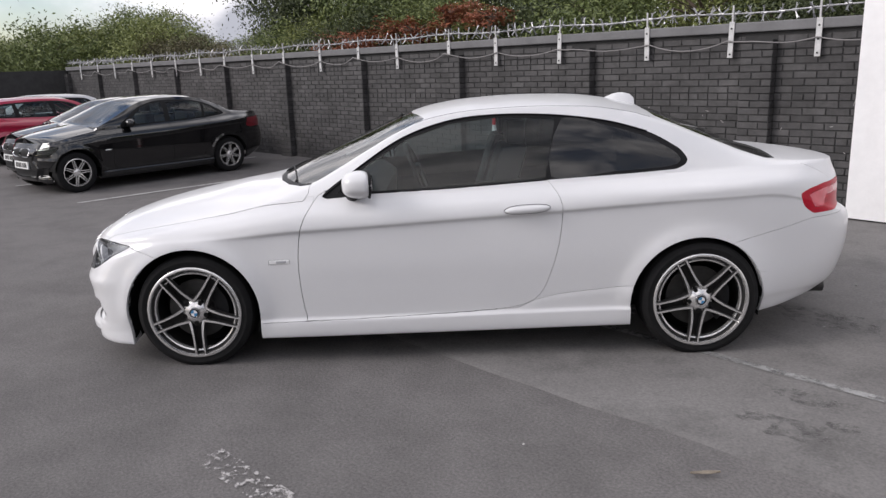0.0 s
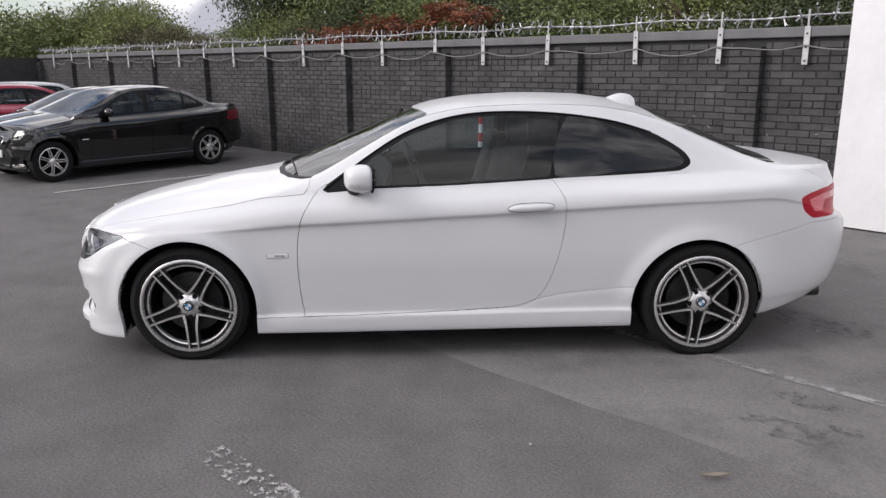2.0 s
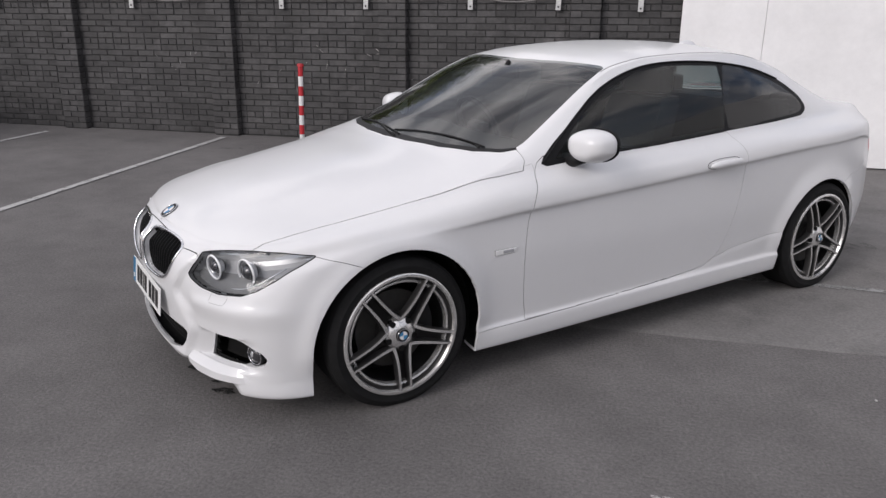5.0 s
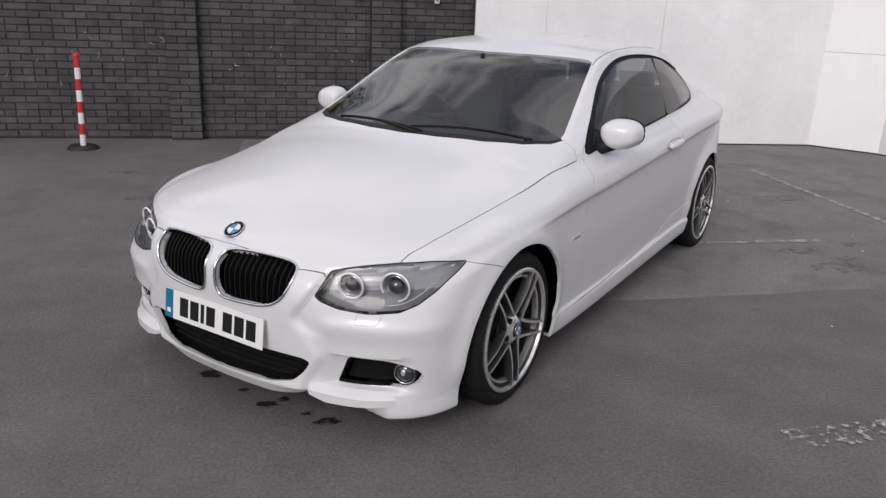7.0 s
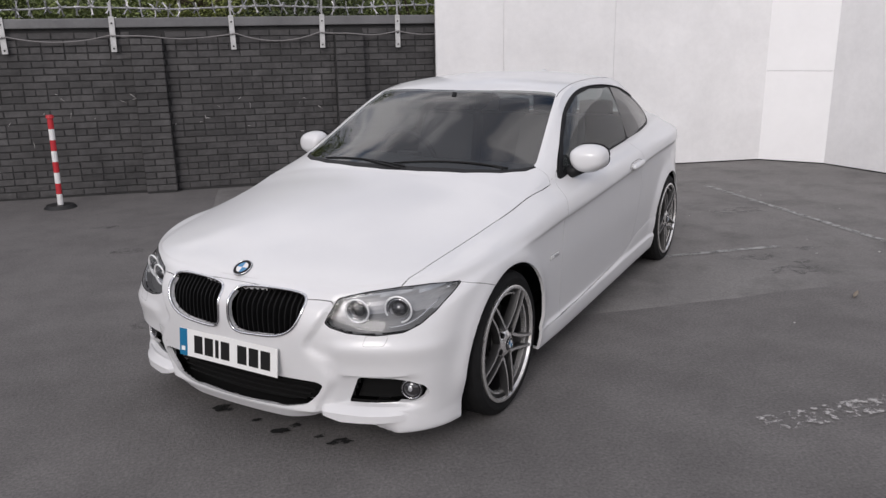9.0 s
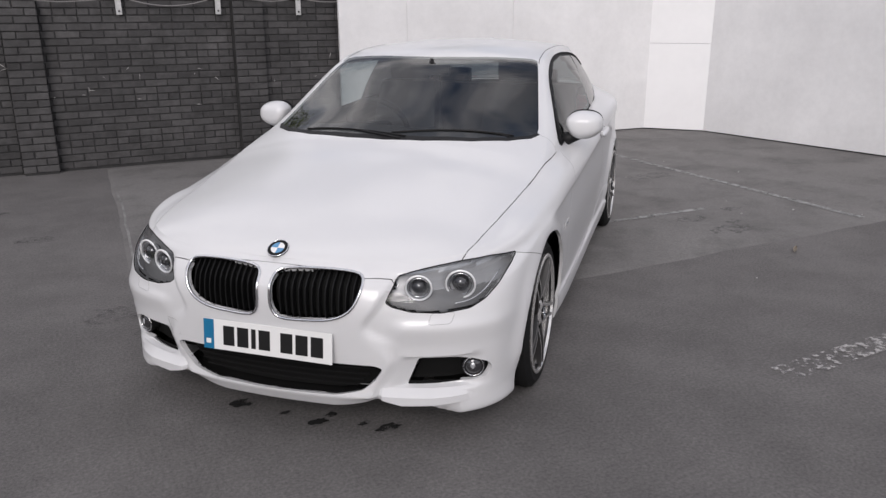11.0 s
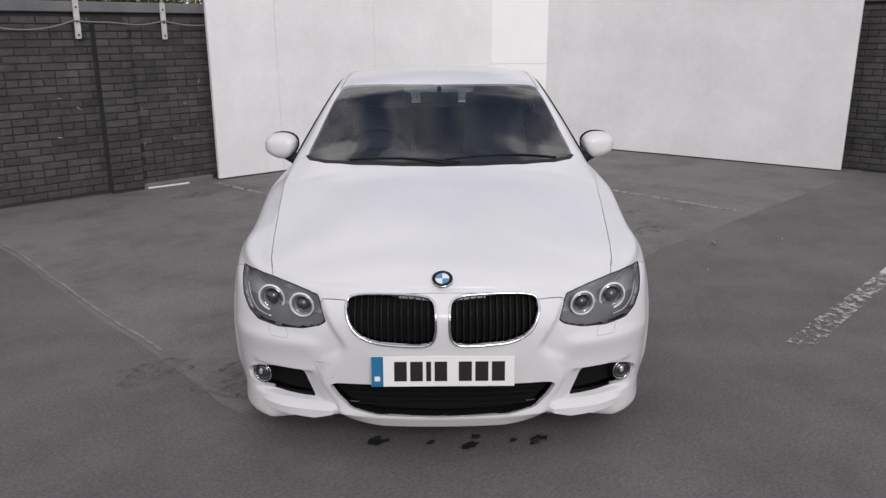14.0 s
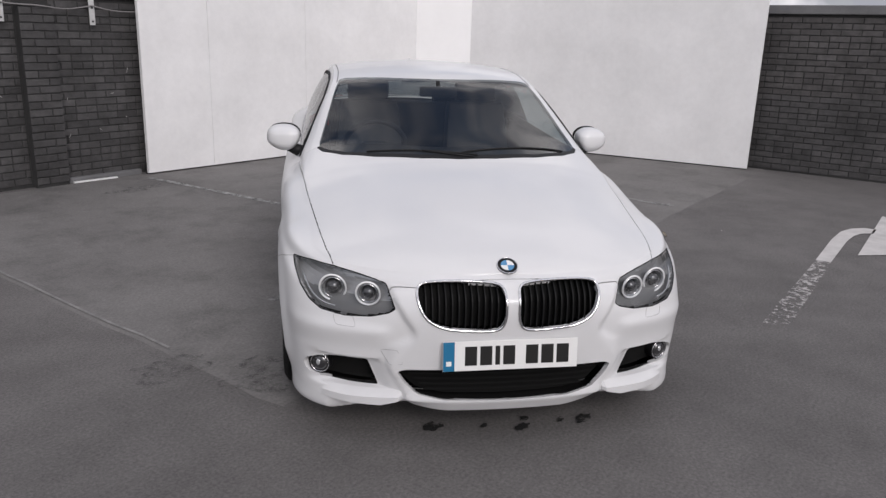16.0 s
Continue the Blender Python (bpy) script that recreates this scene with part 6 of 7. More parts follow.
# ---- parked cars along the wall ----
class Saloon(Shape):
    arch_f, arch_r = (-1.37, 0.325, 0.352), (1.37, 0.318, 0.350)
    top_z = staticmethod(curve([(-2.055, 0.734), (-2.02, 0.762), (-1.95, 0.800), (-1.80, 0.850), (-1.60, 0.900), (-1.30, 0.955), (-1.00, 1.000), (-0.95, 1.010), (-0.72, 1.115), (-0.46, 1.235),
                                (-0.22, 1.345), (-0.05, 1.385), (0.2, 1.412), (0.5, 1.422), (0.8, 1.408), (1.0, 1.375), (1.2, 1.315), (1.5, 1.195), (1.75, 1.100), (1.9, 1.080), (2.1, 1.075), (2.3, 1.04)]))
    rail_z = staticmethod(curve([(-0.95, 0.975), (-0.72, 1.075), (-0.46, 1.195), (-0.22, 1.300), (-0.05, 1.345), (0.2, 1.372), (0.5, 1.380), (0.8, 1.362), (1.0, 1.325), (1.2, 1.262), (1.45, 1.165), (1.65, 1.085), (1.86, 1.058), (2.05, 1.048), (2.3, 1.02)]))
    belt_z = staticmethod(curve([(-2.05, 0.732), (-1.9, 0.75), (-1.6, 0.81), (-1.4, 0.85), (-1.2, 0.885), (-0.9, 0.930), (-0.6, 0.940), (0.04, 0.955), (0.55, 0.970), (1.22, 1.000), (1.6, 1.025), (2.0, 1.03), (2.3, 1.01)]))
    nose_x = tuple(x + 0.27 for x in (-1.99, -2.098, -2.122, -2.112, -2.120, -2.132, -2.131, -2.120, -2.094, -2.050))
    nose_p = (3.0, 3.2, 3.25, 3.25, 3.2, 3.1, 3.0, 2.85, 3.1, 4.6)
    tail_x = tuple(x + 0.15 for x in (2.06, 2.18, 2.25, 2.28, 2.31, 2.32, 2.31, 2.27, 2.27, 2.25))
    tail_z = (0.37, 0.34, 0.36, 0.40, 0.50, 0.60, 0.675, 0.76, 0.90, 1.01)


class Hatch(Shape):
    arch_f, arch_r = (-1.37, 0.325, 0.352), (1.37, 0.325, 0.350)
    nose_x = tuple(x + 0.12 for x in Shape.nose_x)
    tail_start = 1.74
    tail_x = (1.96, 2.03, 2.06, 2.08, 2.10, 2.10, 2.09, 2.06, 2.05, 2.04)
    tail_z = (0.37, 0.30, 0.34, 0.40, 0.50, 0.60, 0.675, 0.76, 0.90, 1.01)
    top_z = staticmethod(curve([(-1.935, 0.78), (-1.85, 0.85), (-1.60, 0.94), (-1.30, 1.00), (-1.00, 1.045), (-0.95, 1.055), (-0.72, 1.17), (-0.46, 1.30),
                                (-0.22, 1.41), (-0.05, 1.455), (0.2, 1.482), (0.6, 1.490), (1.1, 1.475), (1.5, 1.44), (1.68, 1.40), (1.85, 1.28), (2.04, 1.05)]))
    rail_z = staticmethod(curve([(-0.95, 1.01), (-0.72, 1.13), (-0.46, 1.26), (-0.22, 1.365), (-0.05, 1.405), (0.2, 1.43), (0.6, 1.44), (1.1, 1.425), (1.5, 1.385), (1.68, 1.33), (1.85, 1.20), (2.04, 1.03)]))
    belt_z = staticmethod(curve([(-1.935, 0.78), (-1.6, 0.88), (-1.2, 0.94), (-0.9, 0.97), (-0.6, 0.98), (0.5, 1.0), (1.22, 1.02), (1.6, 1.03), (2.04, 1.02)]))
    nose_z = (0.215, 0.192, 0.240, 0.300, 0.420, 0.530, 0.605, 0.68, 0.74, 0.78)


def simple_wheel(parent, x, side, bars, turn):
    w = new("wheel")
    w.parent = parent
    w.matrix_local = Matrix.Translation((x, side * 0.84, 0.315)) @ (pose(0, 0, 0, 0, 0, 180) if side > 0 else Matrix()) @ pose(0, 0, 0, 0, turn, 0)
    R, T = 0.218, 0.315
    bm = bmesh.new()
    lathe(bm, [(R - 0.004, 0.004), (R + 0.01, -0.002), (R + 0.04, -0.008), (T - 0.022, 0.000), (T - 0.006, 0.012), (T, 0.030), (T, 0.19), (T - 0.02, 0.21), (R, 0.21)], 48)
    panel("tyre", bm, TYRE, w, sharp=30)
    bm = bmesh.new()
    lathe(bm, [(R, 0.006), (R, -0.006), (R - 0.012, -0.008), (R - 0.016, 0.002), (R - 0.022, 0.012)], 48)
    panel("rim", bm, ALLOY, w, sharp=40)
    bm = bmesh.new()
    lathe(bm, [(R - 0.022, 0.012), (R - 0.03, 0.06), (R - 0.03, 0.10), (0.001, 0.10)], 48)
    part("rim_back", bm, LINER, w)
    for i in range(bars):
        a = radians(-90 + i * 360 / bars)
        for s in (-1, 1):
            bm = bmesh.new()
            spoke_bar(bm, s * 0.62, a, 0.013, 0.03, R - 0.013, -0.004)
            part("spoke", bm, [ALLOY, ALLOY], w)
    bm = bmesh.new()
    lathe(bm, [(0.001, -0.004), (0.03, -0.004), (0.06, 0.006), (0.06, 0.05)], 24)
    part("hub", bm, ALLOY, w, smooth=True)
    return w


def parked_car(name, label, shape, paint, dlo, panes, doors, head, m, bars, grille):
    c = thing(name, label, "car", m, group="cars parked along the wall")
    shell = body_shell(shape)
    open_arches(shell, shape)
    liner = shell.copy()
    for v in liner.verts:
        v.co -= v.normal * 0.018
        v.co.y = max(v.co.y, 0.0)
    screen_p = [(-0.99, -0.01), (-0.95, 0.45), (-0.86, 0.63), (-0.30, 0.555), (-0.14, 0.515), (-0.19, -0.01)]
    rear_p = [(1.20, -0.01), (1.24, 0.46), (1.62, 0.50), (1.70, -0.01)] if grille else [(1.72, -0.01), (1.72, 0.47), (1.95, 0.45), (1.97, -0.01)]
    kid = [(0.03, 0.57), (0.03, 0.69), (0.27, 0.69), (0.27, 0.62), (0.22, 0.57)] if grille else [(-0.01, 0.62), (-0.01, 0.67), (0.42, 0.69), (0.40, 0.65)]
    lowp = [(-0.01, 0.26), (-0.01, 0.38), (0.52, 0.37), (0.46, 0.28)]

    def gone(f):
        q = f.calc_center_median()
        return (q.y > 0.4 and in_poly(dlo, q.x, q.z) and q.z > 0.9) or (q.z > 0.9 and (in_poly(screen_p, q.x, q.y) or in_poly(rear_p, q.x, q.y)))
    bmesh.ops.delete(liner, geom=[f for f in liner.faces if gone(f)], context="FACES")
    part("inner_skin", both_halves(liner), LINER, c)
    lamp = take(shell, cut(shell, head, "front", lambda q: q.x < -1.4))
    kidney = take(shell, cut(shell, kid, "front", lambda q: q.x < -1.6))
    low = take(shell, cut(shell, lowp, "front", lambda q: q.x < -1.6))
    high = lambda q: q.y > 0.4 and q.z > 0.9
    trim = take(shell, cut(shell, dlo, "side", high))
    glass = [take(trim, cut(trim, p, "side")) for p in panes]
    screen = take(shell, cut(shell, screen_p, "plan", lambda q: q.z > 0.95))
    rear = take(shell, cut(shell, rear_p, "plan", lambda q: q.z > 1.0))
    tail = take(shell, cut(shell, [(1.78, 0.80), (1.82, 0.94), (2.5, 0.96), (2.5, 0.78), (1.9, 0.77)], "side", lambda q: q.x > 1.7 and q.y > 0.45))
    hood_p = [(-2.2, -0.01), (-2.2, 0.3), (-1.95, 0.46), (-1.82, 0.64), (-1.65, 0.69), (-1.2, 0.70), (-0.95, 0.68), (-1.02, 0.42), (-1.05, -0.01)]
    hood = take(shell, cut(shell, hood_p, "plan", lambda q: q.z > 0.70 and q.x < -0.9))
    doors = [take(shell, cut(shell, p, "side", lambda q: q.y > 0.45 and q.z < 1.02)) for p in doors]
    panel("body", edged(both_halves(shell), 0.001, 0.012), paint, c)
    panel("bonnet", edged(both_halves(hood), 0.0018, 0.012), paint, c)
    panel("windscreen", edged(both_halves(screen), 0.0, 0.004), GLASS_SCREEN, c)
    panel("rear_window", edged(both_halves(rear), 0.0, 0.004), GLASS, c)
    panel("front_grille", edged(both_halves(kidney), -0.004, 0.01), TRIM, c)
    panel("lower_grille", edged(both_halves(low), 0.0, 0.01), SATIN, c)
    for s in (1, -1):
        side = (lambda b: b.copy()) if s > 0 else flipped
        for d in doors:
            panel("door", edged(side(d), 0.002, 0.012), paint, c)
        panel("window_surround", edged(side(trim), 0.0, 0.005), TRIM, c)
        for gl in glass:
            panel("side_window", edged(side(gl), 0.0, 0.004), GLASS, c)
        h = panel("headlamp", edged(side(lamp), 0.001, 0.006), LENS, c)
        bowl = side(lamp)
        bowl.normal_update()
        for v in bowl.verts:
            v.co -= v.normal * 0.02
        part("lamp_bowl", bowl, REFLECTOR, h)
        panel("tail_lamp", edged(side(tail), 0.001, 0.012), TAIL_DARK, c, "dark red tail lamp")
        bm = bmesh.new()
        bmesh.ops.create_uvsphere(bm, u_segments=20, v_segments=12, radius=1.0, matrix=Matrix.Translation((-0.46, s * 0.88, 1.01)) @ Matrix.Diagonal((0.075, 0.10, 0.07, 1)))
        part("door_mirror", bm, paint, c, smooth=True)
        for cx, cz, cr in (shape.arch_f, shape.arch_r):
            bm = bmesh.new()
            ring = [[bm.verts.new((cx - (cr + 0.004) * math.cos(math.pi * (k / 20 * 0.94 + 0.03)), s * y, cz + (cr + 0.004) * math.sin(math.pi * (k / 20 * 0.94 + 0.03)))) for k in range(21)] for y in (0.5, 0.86)]
            for k in range(20):
                bm.faces.new((ring[0][k], ring[0][k + 1], ring[1][k + 1], ring[1][k]))
            bm.faces.new(ring[0])
            part("wheel_housing", bm, LINER, c)
        simple_wheel(c, -1.38, s, bars, 10)
        simple_wheel(c, 1.38, s, bars, 30)
        if grille:
            v, f = tube([(-0.925 + 0.002, s * (shape.wide(-0.9) + 0.004), 0.62), (-0.83, s * (shape.wide(-0.83) + 0.004), 0.622)], 0.009, 6)
            mesh_part("side_repeater", v, f, ROUNDEL_WHITE, c)
    if grille:
        for y in (0.15, -0.15):
            pts = [(min(shape.nose_x) - 0.012 + 0.06 * max(0, (z - 0.6) / 0.1), y + dy, z) for dy, z in smooth_loop([(-0.12, 0.58), (-0.12, 0.68), (0.12, 0.68), (0.12, 0.58)], 4)]
            v, f = tube(pts, 0.010, 6, True)
            mesh_part("grille_frame", v, f, CHROME, c, smooth=True)
    pl = new("number_plate")
    pl.parent = c
    pl.matrix_local = pose(min(shape.nose_x) - 0.025, 0, 0.44, 0, 0, -90) @ pose(0, 0, 0, 86, 0, 0)
    bm = bmesh.new()
    box(bm, -0.26, 0.26, -0.055, 0.055, -0.02, 0.0)
    part("plate", bm, PLATE, pl)
    for k in range(7):
        bm = bmesh.new()
        x = -0.2 + k * 0.058 + (0.02 if k > 3 else 0)
        box(bm, x, x + 0.042, -0.036, 0.036, 0.0, 0.002)
        part("bar", bm, PLATE_INK, pl)
    bm = bmesh.new()
    box(bm, -1.55, 1.85, -0.48, 0.48, 0.19, 0.24)
    box(bm, -0.97, 0.97, -0.80, 0.80, 0.188, 0.238)
    part("floor_pan", bm, LINER, c)
    bm = bmesh.new()
    for y in (-0.36, 0.36):
        for x in (0.35, 1.15):
            box(bm, x, x + 0.16, y - 0.22, y + 0.22, 0.5, 1.08, 0.05)
            box(bm, x + 0.06, x + 0.16, y - 0.12, y + 0.12, 1.12, 1.26, 0.03)
    part("seat_row", bm, SEAT, c)
    bm = bmesh.new()
    box(bm, -0.95, -0.40, -0.70, 0.70, 0.5, 0.96, 0.05)
    part("dashboard", bm, DASH, c)
    return c


sal_dlo = smooth_loop([(-0.58, 0.955), (0.04, 0.972), (0.60, 0.988), (1.15, 1.015), (1.40, 1.050), (1.28, 1.150), (1.05, 1.258), (0.75, 1.318), (0.40, 1.338), (0.10, 1.325), (-0.18, 1.250), (-0.40, 1.120)], 3)
sal_panes = [rounded([(-0.47, 0.985), (0.21, 0.995), (0.23, 1.305), (0.05, 1.298), (-0.18, 1.225)], 0.012, 2),
             rounded([(0.30, 0.998), (0.93, 1.022), (0.97, 1.255), (0.75, 1.295), (0.32, 1.310)], 0.012, 2), rounded([(0.99, 1.03), (1.30, 1.058), (1.22, 1.14), (1.02, 1.235)], 0.012, 2)]
sal_doors = [smooth_loop([(-0.75, 0.32), (-0.77, 0.60), (-0.70, 0.87), (-0.6, 0.95), (-0.2, 0.962), (0.25, 0.972), (0.26, 0.6), (0.24, 0.32), (-0.2, 0.30)], 3),
             smooth_loop([(0.27, 0.32), (0.29, 0.6), (0.28, 0.972), (0.6, 0.98), (0.98, 0.995), (1.05, 0.80), (1.0, 0.62), (0.88, 0.45), (0.80, 0.32)], 3)]
sal_head = rounded([(0.43, 0.60), (0.46, 0.685), (0.60, 0.715), (0.74, 0.735), (0.815, 0.72), (0.79, 0.65), (0.70, 0.59), (0.55, 0.575)], 0.015, 2)
black_car = parked_car("black_saloon", "black four-door saloon with silver multi-spoke wheels in a bay", Saloon(), PAINT_BLACK, sal_dlo, sal_panes, sal_doors, sal_head, pose(-8.475, 1.57, 0, 0, 0, 94) @ Matrix.Scale(0.889, 4), 7, True)
other = copy_thing(black_car, pose(-10.26, 1.92, -0.05, 0, 0, 92))
tagged(other, "second black saloon parked beside the other")
hat_dlo = smooth_loop([(-0.60, 1.005), (0.04, 1.020), (0.60, 1.03), (1.30, 1.05), (1.62, 1.08), (1.60, 1.20), (1.45, 1.33), (1.10, 1.372), (0.60, 1.388), (0.10, 1.375), (-0.20, 1.30), (-0.42, 1.16)], 3)
hat_panes = [rounded([(-0.42, 1.03), (0.21, 1.045), (0.23, 1.35), (0.06, 1.34), (-0.18, 1.27)], 0.012, 2), rounded([(0.30, 1.047), (1.0, 1.065), (1.05, 1.345), (0.60, 1.36), (0.32, 1.355)], 0.012, 2),
             rounded([(1.10, 1.07), (1.52, 1.10), (1.50, 1.22), (1.40, 1.30), (1.13, 1.338)], 0.012, 2)]
hat_doors = [smooth_loop([(-0.75, 0.32), (-0.77, 0.60), (-0.70, 0.88), (-0.6, 0.985), (-0.2, 1.0), (0.25, 1.01), (0.26, 0.6), (0.24, 0.32), (-0.2, 0.30)], 3)]
hat_head = rounded([(0.45, 0.66), (0.48, 0.74), (0.62, 0.77), (0.76, 0.80), (0.80, 0.76), (0.76, 0.68), (0.60, 0.63)], 0.015, 2)
red_car = parked_car("red_hatchback", "bright red five-door hatchback with silver wheels", Hatch(), PAINT_RED, hat_dlo, hat_panes, hat_doors, hat_head, pose(-13.08, 1.95, 0, 0, 0, -88) @ Matrix.Scale(0.82, 4), 5, False)
white_car = parked_car("silver_estate", "pale silver car parked beyond the red hatchback", Hatch(), PAINT_SILVER, hat_dlo, hat_panes, hat_doors, hat_head, pose(-15.45, 2.12, 0, 0, 0, 92) @ Matrix.Scale(0.81, 4), 5, False)

# ---- arrow and stains on the ground ----
arrow = thing("road_arrow", "worn white painted turn arrow on the asphalt", "road marking", kind="structure")


def flat_part(name, pts, z, material, parent):
    bm = bmesh.new()
    bm.faces.new([bm.verts.new((x, y, z)) for x, y in pts])
    return part(name, bm, material, parent)


flat_part("worn_shaft", [(0.62, -2.115), (0.62, -1.975), (1.06, -1.965), (1.06, -2.10)], 0.0065, ARROW_WORN, arrow)
flat_part("faded_shaft", [(1.06, -2.10), (1.06, -1.965), (1.6, -1.965), (2.3, -1.955), (2.3, -2.06), (1.6, -2.085)], 0.0065, ARROW_FADED, arrow)
flat_part("shaft", [(2.3, -2.06), (2.3, -1.955), (3.1, -1.935), (3.45, -1.95), (3.64, -2.0), (3.76, -2.1), (3.76, -2.19), (3.58, -2.19), (3.5, -2.105), (3.35, -2.065), (3.1, -2.05)], 0.0065, ARROW, arrow)
flat_part("arrow_head", [(2.67, -2.19), (4.45, -2.16), (3.55, -3.12)], 0.0065, ARROW, arrow)

rng = random.Random(21)
for x, y, r, q in ((-1.555, -1.20, 0.070, 0.5), (-1.43, -1.36, 0.022, 0.6), (-1.335, -1.49, 0.040, 0.55), (-1.27, -1.46, 0.024, 0.8), (-1.11, -1.655, 0.052, 0.5), (-1.18, -1.585, 0.026, 0.6), (-1.66, -0.30, 0.24, 0.8), (-1.90, 0.10, 0.20, 0.7),
                   (-2.3, 1.9, 0.16, 0.6), (3.1, 1.6, 0.26, 0.5), (2.25, 0.15, 0.16, 0.5), (2.5, -0.05, 0.10, 0.5), (2.75, 0.25, 0.13, 0.4), (1.9, 1.35, 0.3, 0.6), (2.3, -0.2, 0.22, 0.5), (-3.9, 3.7, 0.18, 0.4), (0.45, 3.9, 0.35, 0.4), (-2.6, 2.9, 0.12, 0.6)):
    pts = []
    for k in range(18):
        a = 2 * math.pi * k / 18
        d = r * (0.7 + 0.5 * rng.random())
        pts.append((x + d * math.cos(a), y + q * d * math.sin(a)))
    sheet("oil_stain", pts, 0.0072 if r < 0.1 else 0.0068, STAIN if r < 0.1 else STAIN_FAINT, "dark oily stain on the ground", "stain")
bm = bmesh.new()
box(bm, 0.06, 0.52, -0.014, 0.014, 0.0, 0.018, 0.003, pose(0.12, 4.58, 0, 0, 0, -3))
tagged(part("loose_strip", bm, WHITE), "loose white plastic strip lying at the wall's foot", "strip")
bm = bmesh.new()
box(bm, 0.15, 0.97, 4.60, 4.66, -0.02, 0.055, 0.02)
tagged(part("kerb", bm, COPING), "low rough concrete kerb along the wall's foot", "kerb", kind="structure")


# dry leaf and small stones lying about
bm = bmesh.new()
rows = []
for k in range(7):
    t = k / 6
    w = 0.013 * math.sin(math.pi * min(1, t * 0.9 + 0.05))
    rows.append([bm.verts.new((0.11 * (t - 0.5), w * o, 0.009 + 0.010 * abs(o) + 0.012 * t * t)) for o in (-1, -0.4, 0.4, 1)])
for a, b in zip(rows, rows[1:]):
    for q in range(3):
        bm.faces.new((a[q], a[q + 1], b[q + 1], b[q]))
bmesh.ops.solidify(bm, geom=bm.faces, thickness=0.0015)
leaf = tagged(part("dry_leaf", bm, DRY_LEAF), "curled pale dry leaf lying on the asphalt", "leaf")
leaf.matrix_world = pose(2.23, -0.806, 0, 0, 0, 35)
rng = random.Random(33)
for i in range(16):
    bm = bmesh.new()
    bmesh.ops.create_icosphere(bm, subdivisions=1, radius=rng.uniform(0.005, 0.011))
    for v in bm.verts:
        v.co *= rng.uniform(0.75, 1.25)
        v.co.z *= 0.6
    st = tagged(part("pebble", bm, PEBBLE), "small pale stone on the tarmac", "stone", group="loose stones")
    st.matrix_world = pose(rng.uniform(1.2, 4.4), rng.uniform(-1.2, 2.4), 0.009)

# ---- trees behind the wall ----
def crown_mesh(seed, clumps, per, leaf, material, flat=1.0):
    """A crown of many small leaves in uneven clumps about the origin, one metre in radius."""
    r = np.random.RandomState(seed)
    verts, faces = [], []
    for c in range(clumps):
        d = r.normal(size=3)
        d /= np.linalg.norm(d)
        d[2] = d[2] * flat
        centre = d * r.uniform(0.45, 0.98)
        size = r.uniform(0.10, 0.24)
        for k in range(per):
            p = centre + r.normal(size=3) * size * np.array((1, 1, 0.75))
            n = r.normal(size=3) + np.array((0, 0, 0.6))
            n /= np.linalg.norm(n)
            u = np.cross(n, r.normal(size=3))
            u /= np.linalg.norm(u)
            w = np.cross(n, u)
            s = leaf * r.uniform(0.6, 1.3)
            i = len(verts)
            verts += [p + u * s, p + w * s * 0.45 + n * s * 0.12, p - u * s, p - w * s * 0.45 + n * s * 0.12]
            faces.append((i, i + 1, i + 2, i + 3))
    me = bpy.data.meshes.new("crown")
    me.from_pydata([tuple(v) for v in verts], [], faces)
    me.materials.append(material)
    return me


CROWNS = {"green": [crown_mesh(s, 90, 68, 0.034, LEAF) for s in (1, 2)], "dark": [crown_mesh(s, 90, 68, 0.032, LEAF_DARK) for s in (3, 4)],
          "light": [crown_mesh(s, 90, 68, 0.030, LEAF_LIGHT) for s in (5, 6)], "brown": [crown_mesh(9, 80, 60, 0.036, LEAF_BROWN)], "red": [crown_mesh(7, 26, 34, 0.075, LEAF_RED), crown_mesh(8, 22, 34, 0.075, LEAF_RED)]}


def tree(name, label, x, y, h, rx, rz, kind, seed, group):
    r = random.Random(seed)
    x, y = x - 0.55, y + 0.045 * (x - 3.4)  # the planting runs slightly askew to the wall
    t = thing(name, label, "tree" if name == "tree" else "bush", pose(x, y, 0, 0, 0, r.uniform(0, 360)), group)
    bm = bmesh.new()
    base = h - rz * 1.1
    prev, rad = Vector((0, 0, -0.05)), 0.06 + 0.025 * h
    for k in range(1, 5):
        p = Vector((r.uniform(-0.08, 0.08) * k, r.uniform(-0.08, 0.08) * k, max(base, 0.5) * k / 4))
        cyl(bm, prev, p, rad, rad * 0.8, 9)
        prev, rad = p, rad * 0.8
    for k in range(9):
        a = r.uniform(0, 6.28)
        d = Vector((math.cos(a) * rx * 0.55, math.sin(a) * rx * 0.55, rz * r.uniform(0.1, 0.75)))
        cyl(bm, prev, prev + d * 0.5, rad * 0.55, rad * 0.35, 6)
        cyl(bm, prev + d * 0.5, prev + d, rad * 0.35, rad * 0.12, 6)
    part("trunk", bm, BARK, t)
    meshes = CROWNS[kind]
    for k in range(3):
        c = new("crown", meshes[(seed + k) % len(meshes)])
        c.parent = t
        off = Vector((r.uniform(-0.35, 0.35) * rx, r.uniform(-0.35, 0.35) * rx, h - rz + r.uniform(-0.25, 0.1) * rz))
        sc = r.uniform(0.75, 1.0)
        c.matrix_local = Matrix.Translation(off) @ Euler((r.uniform(-0.4, 0.4), r.uniform(-0.4, 0.4), r.uniform(0, 6.28))).to_matrix().to_4x4() @ Matrix.Diagonal((rx * sc, rx * sc, rz * sc, 1))
    return t


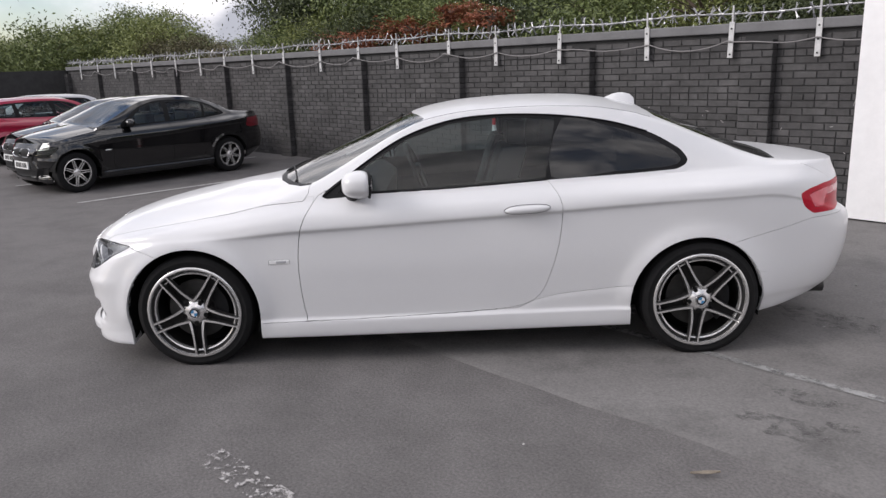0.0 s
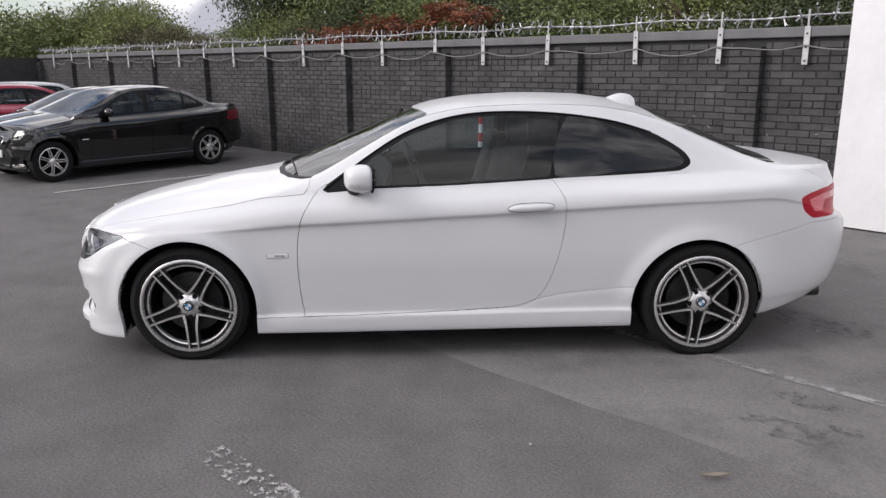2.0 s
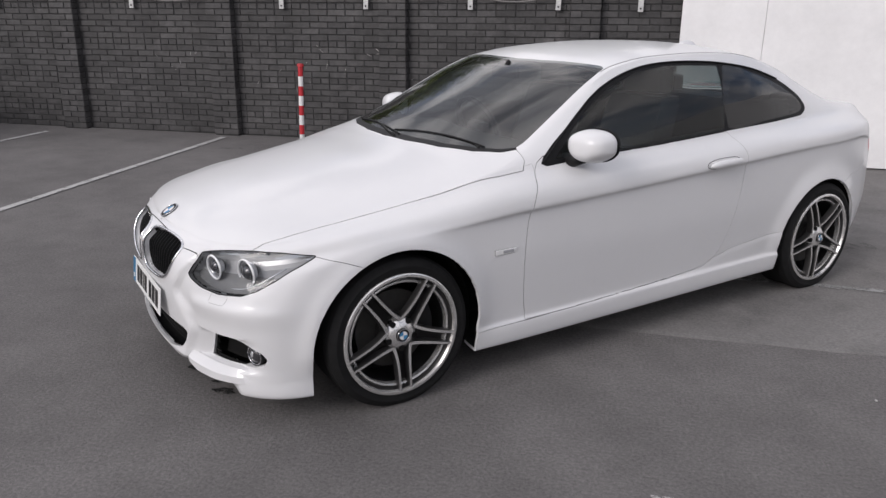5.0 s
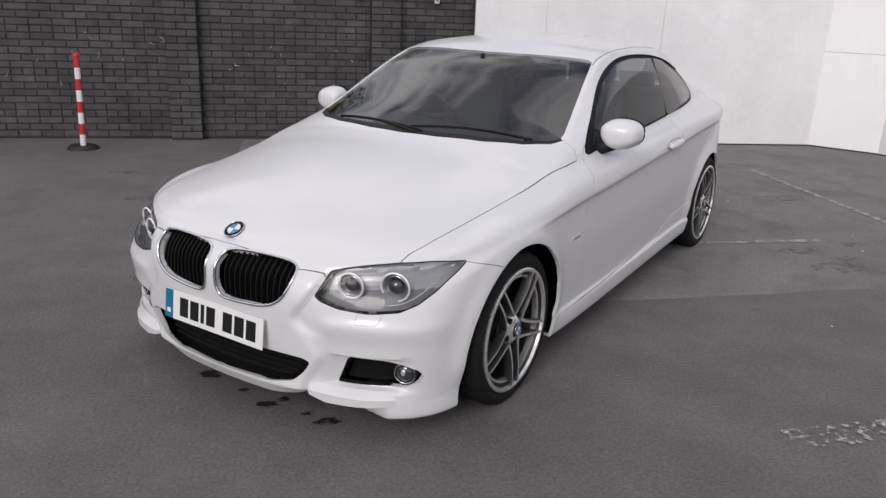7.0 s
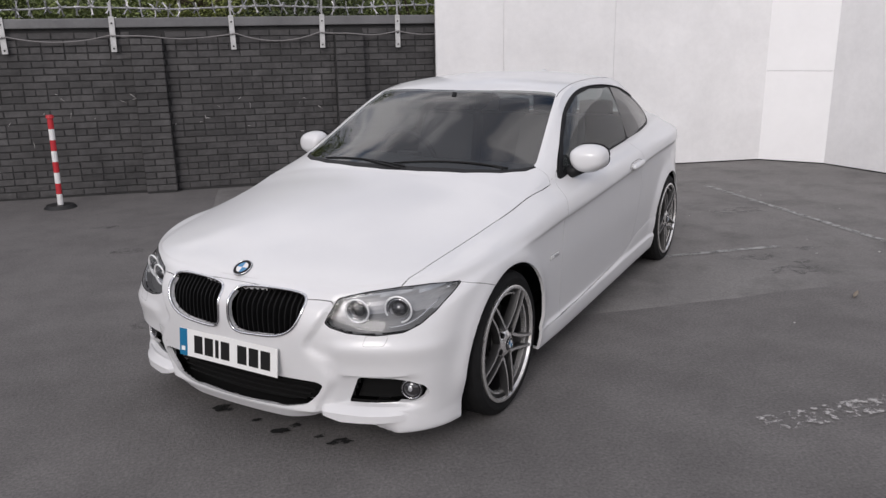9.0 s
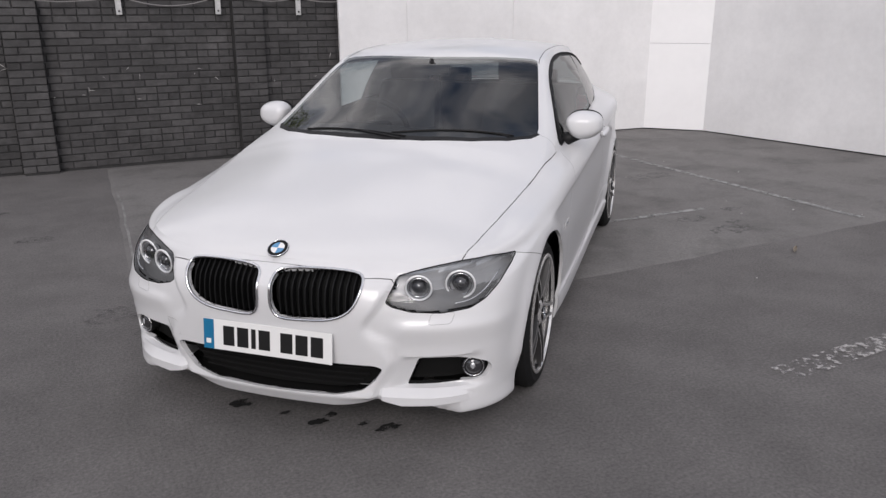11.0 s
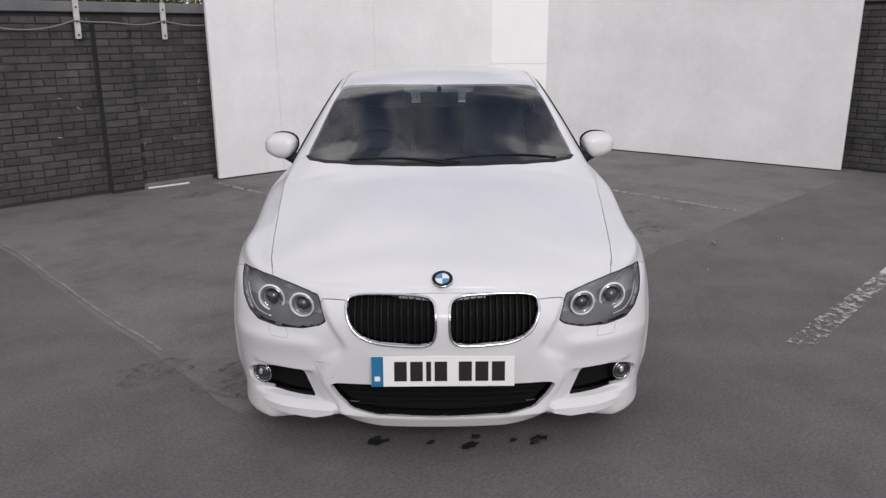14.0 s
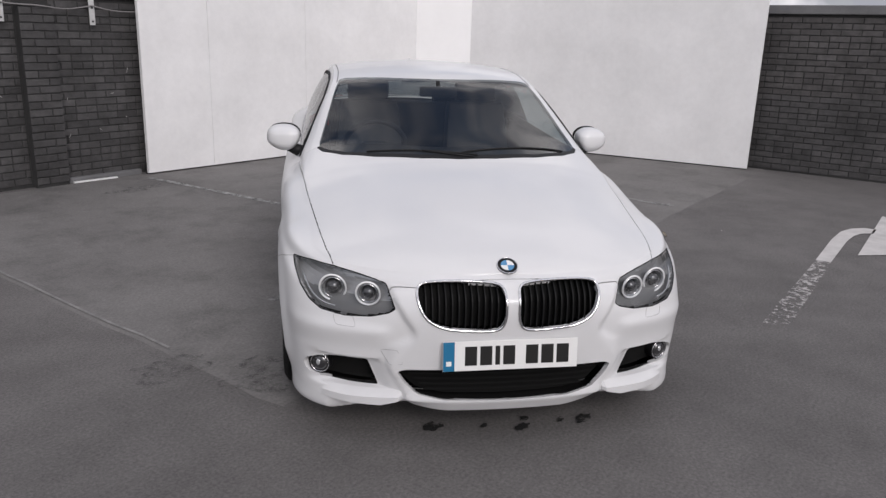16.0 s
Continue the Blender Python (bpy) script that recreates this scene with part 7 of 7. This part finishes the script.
tree("tree", "dense dark green tree behind the brick wall", -12.15, 8.3, 4.6, 1.35, 1.75, "dark", 131, "trees behind the wall")
for i in range(1, 13):
    tree("tree", "dense dark green tree behind the brick wall", -12.9 + i * 1.45, 8.4 + (i % 3) * 0.9, 4.5 + (i * 37 % 5) * 0.25, 1.5, 1.75, "dark" if i % 3 else "green", 100 + i, "trees behind the wall")
for i in range(12):
    tree("bush", "bushy olive green shrub behind the wall", -10.8 + i * 1.4, 6.7 + (i % 2) * 0.4, 2.6 + (i * 29 % 4) * 0.14, 1.05, 0.85, ("green", "light", "dark")[i % 3], 200 + i, "shrubs behind the wall")
for i, (x, h) in enumerate(((-7.75, 2.12), (-7.2, 2.2), (-6.3, 2.36), (-4.95, 2.55), (-4.2, 2.42), (-5.5, 2.3))):
    tree("bush", "shrub with orange red autumn leaves behind the wall", x, 6.0 + 0.1 * (i % 2), h, 0.42, 0.17, "red", 300 + i, "red shrubs behind the wall")
for i in range(5):
    tree("bush", "low olive brown scrub beyond the yard", -15.6 - i * 0.9, 8.6 + 0.4 * (i % 2), 2.42 + 0.1 * i, 0.95, 0.7, ("brown", "green")[i % 2], 350 + i, "shrubs behind the wall")
for i, (x, h) in enumerate(((-19.7, 3.55), (-21.2, 3.78), (-22.6, 3.98), (-24.1, 3.8), (-25.7, 3.62), (-27.3, 3.4), (-29.0, 3.5), (-30.7, 3.75), (-32.6, 3.6), (-34.6, 3.5), (-36.6, 3.55), (-38.6, 3.6), (-41.0, 3.7))):
    tree("tree", "light green leafy tree beyond the yard", x, 9.0 + (i * 5 % 3) * 0.5, h, 1.55, 1.45, ("light", "green", "green")[i % 3], 400 + i, "trees beyond the yard")
for i in range(9):
    tree("tree", "green tree beyond the far wall", -24 - (i % 3) * 2.0, 6.5 - i * 2.6, 3.4 + (i * 7 % 4) * 0.25, 1.9, 1.7, ("green", "light")[i % 2], 500 + i, "trees beyond the yard")

# distant hill
bm = bmesh.new()
hv = []
for k in range(41):
    t = k / 40
    x = -720 + 480 * t
    h = 29 * math.exp(-((t - 0.575) / 0.17) ** 4) * (1 - 0.25 * max(0, 0.55 - t)) + 3 + 1.2 * noise.noise(Vector((t * 9, 0, 0)))
    hv.append((bm.verts.new((x, 300, -1)), bm.verts.new((x, 300, h)), bm.verts.new((x, 380, -1))))
for a, b in zip(hv, hv[1:]):
    bm.faces.new((a[0], b[0], b[1], a[1]))
    bm.faces.new((a[1], b[1], b[2], a[2]))
tagged(part("backdrop", bm, HILL), "bare grey hill in the far distance", "hill", kind="structure")
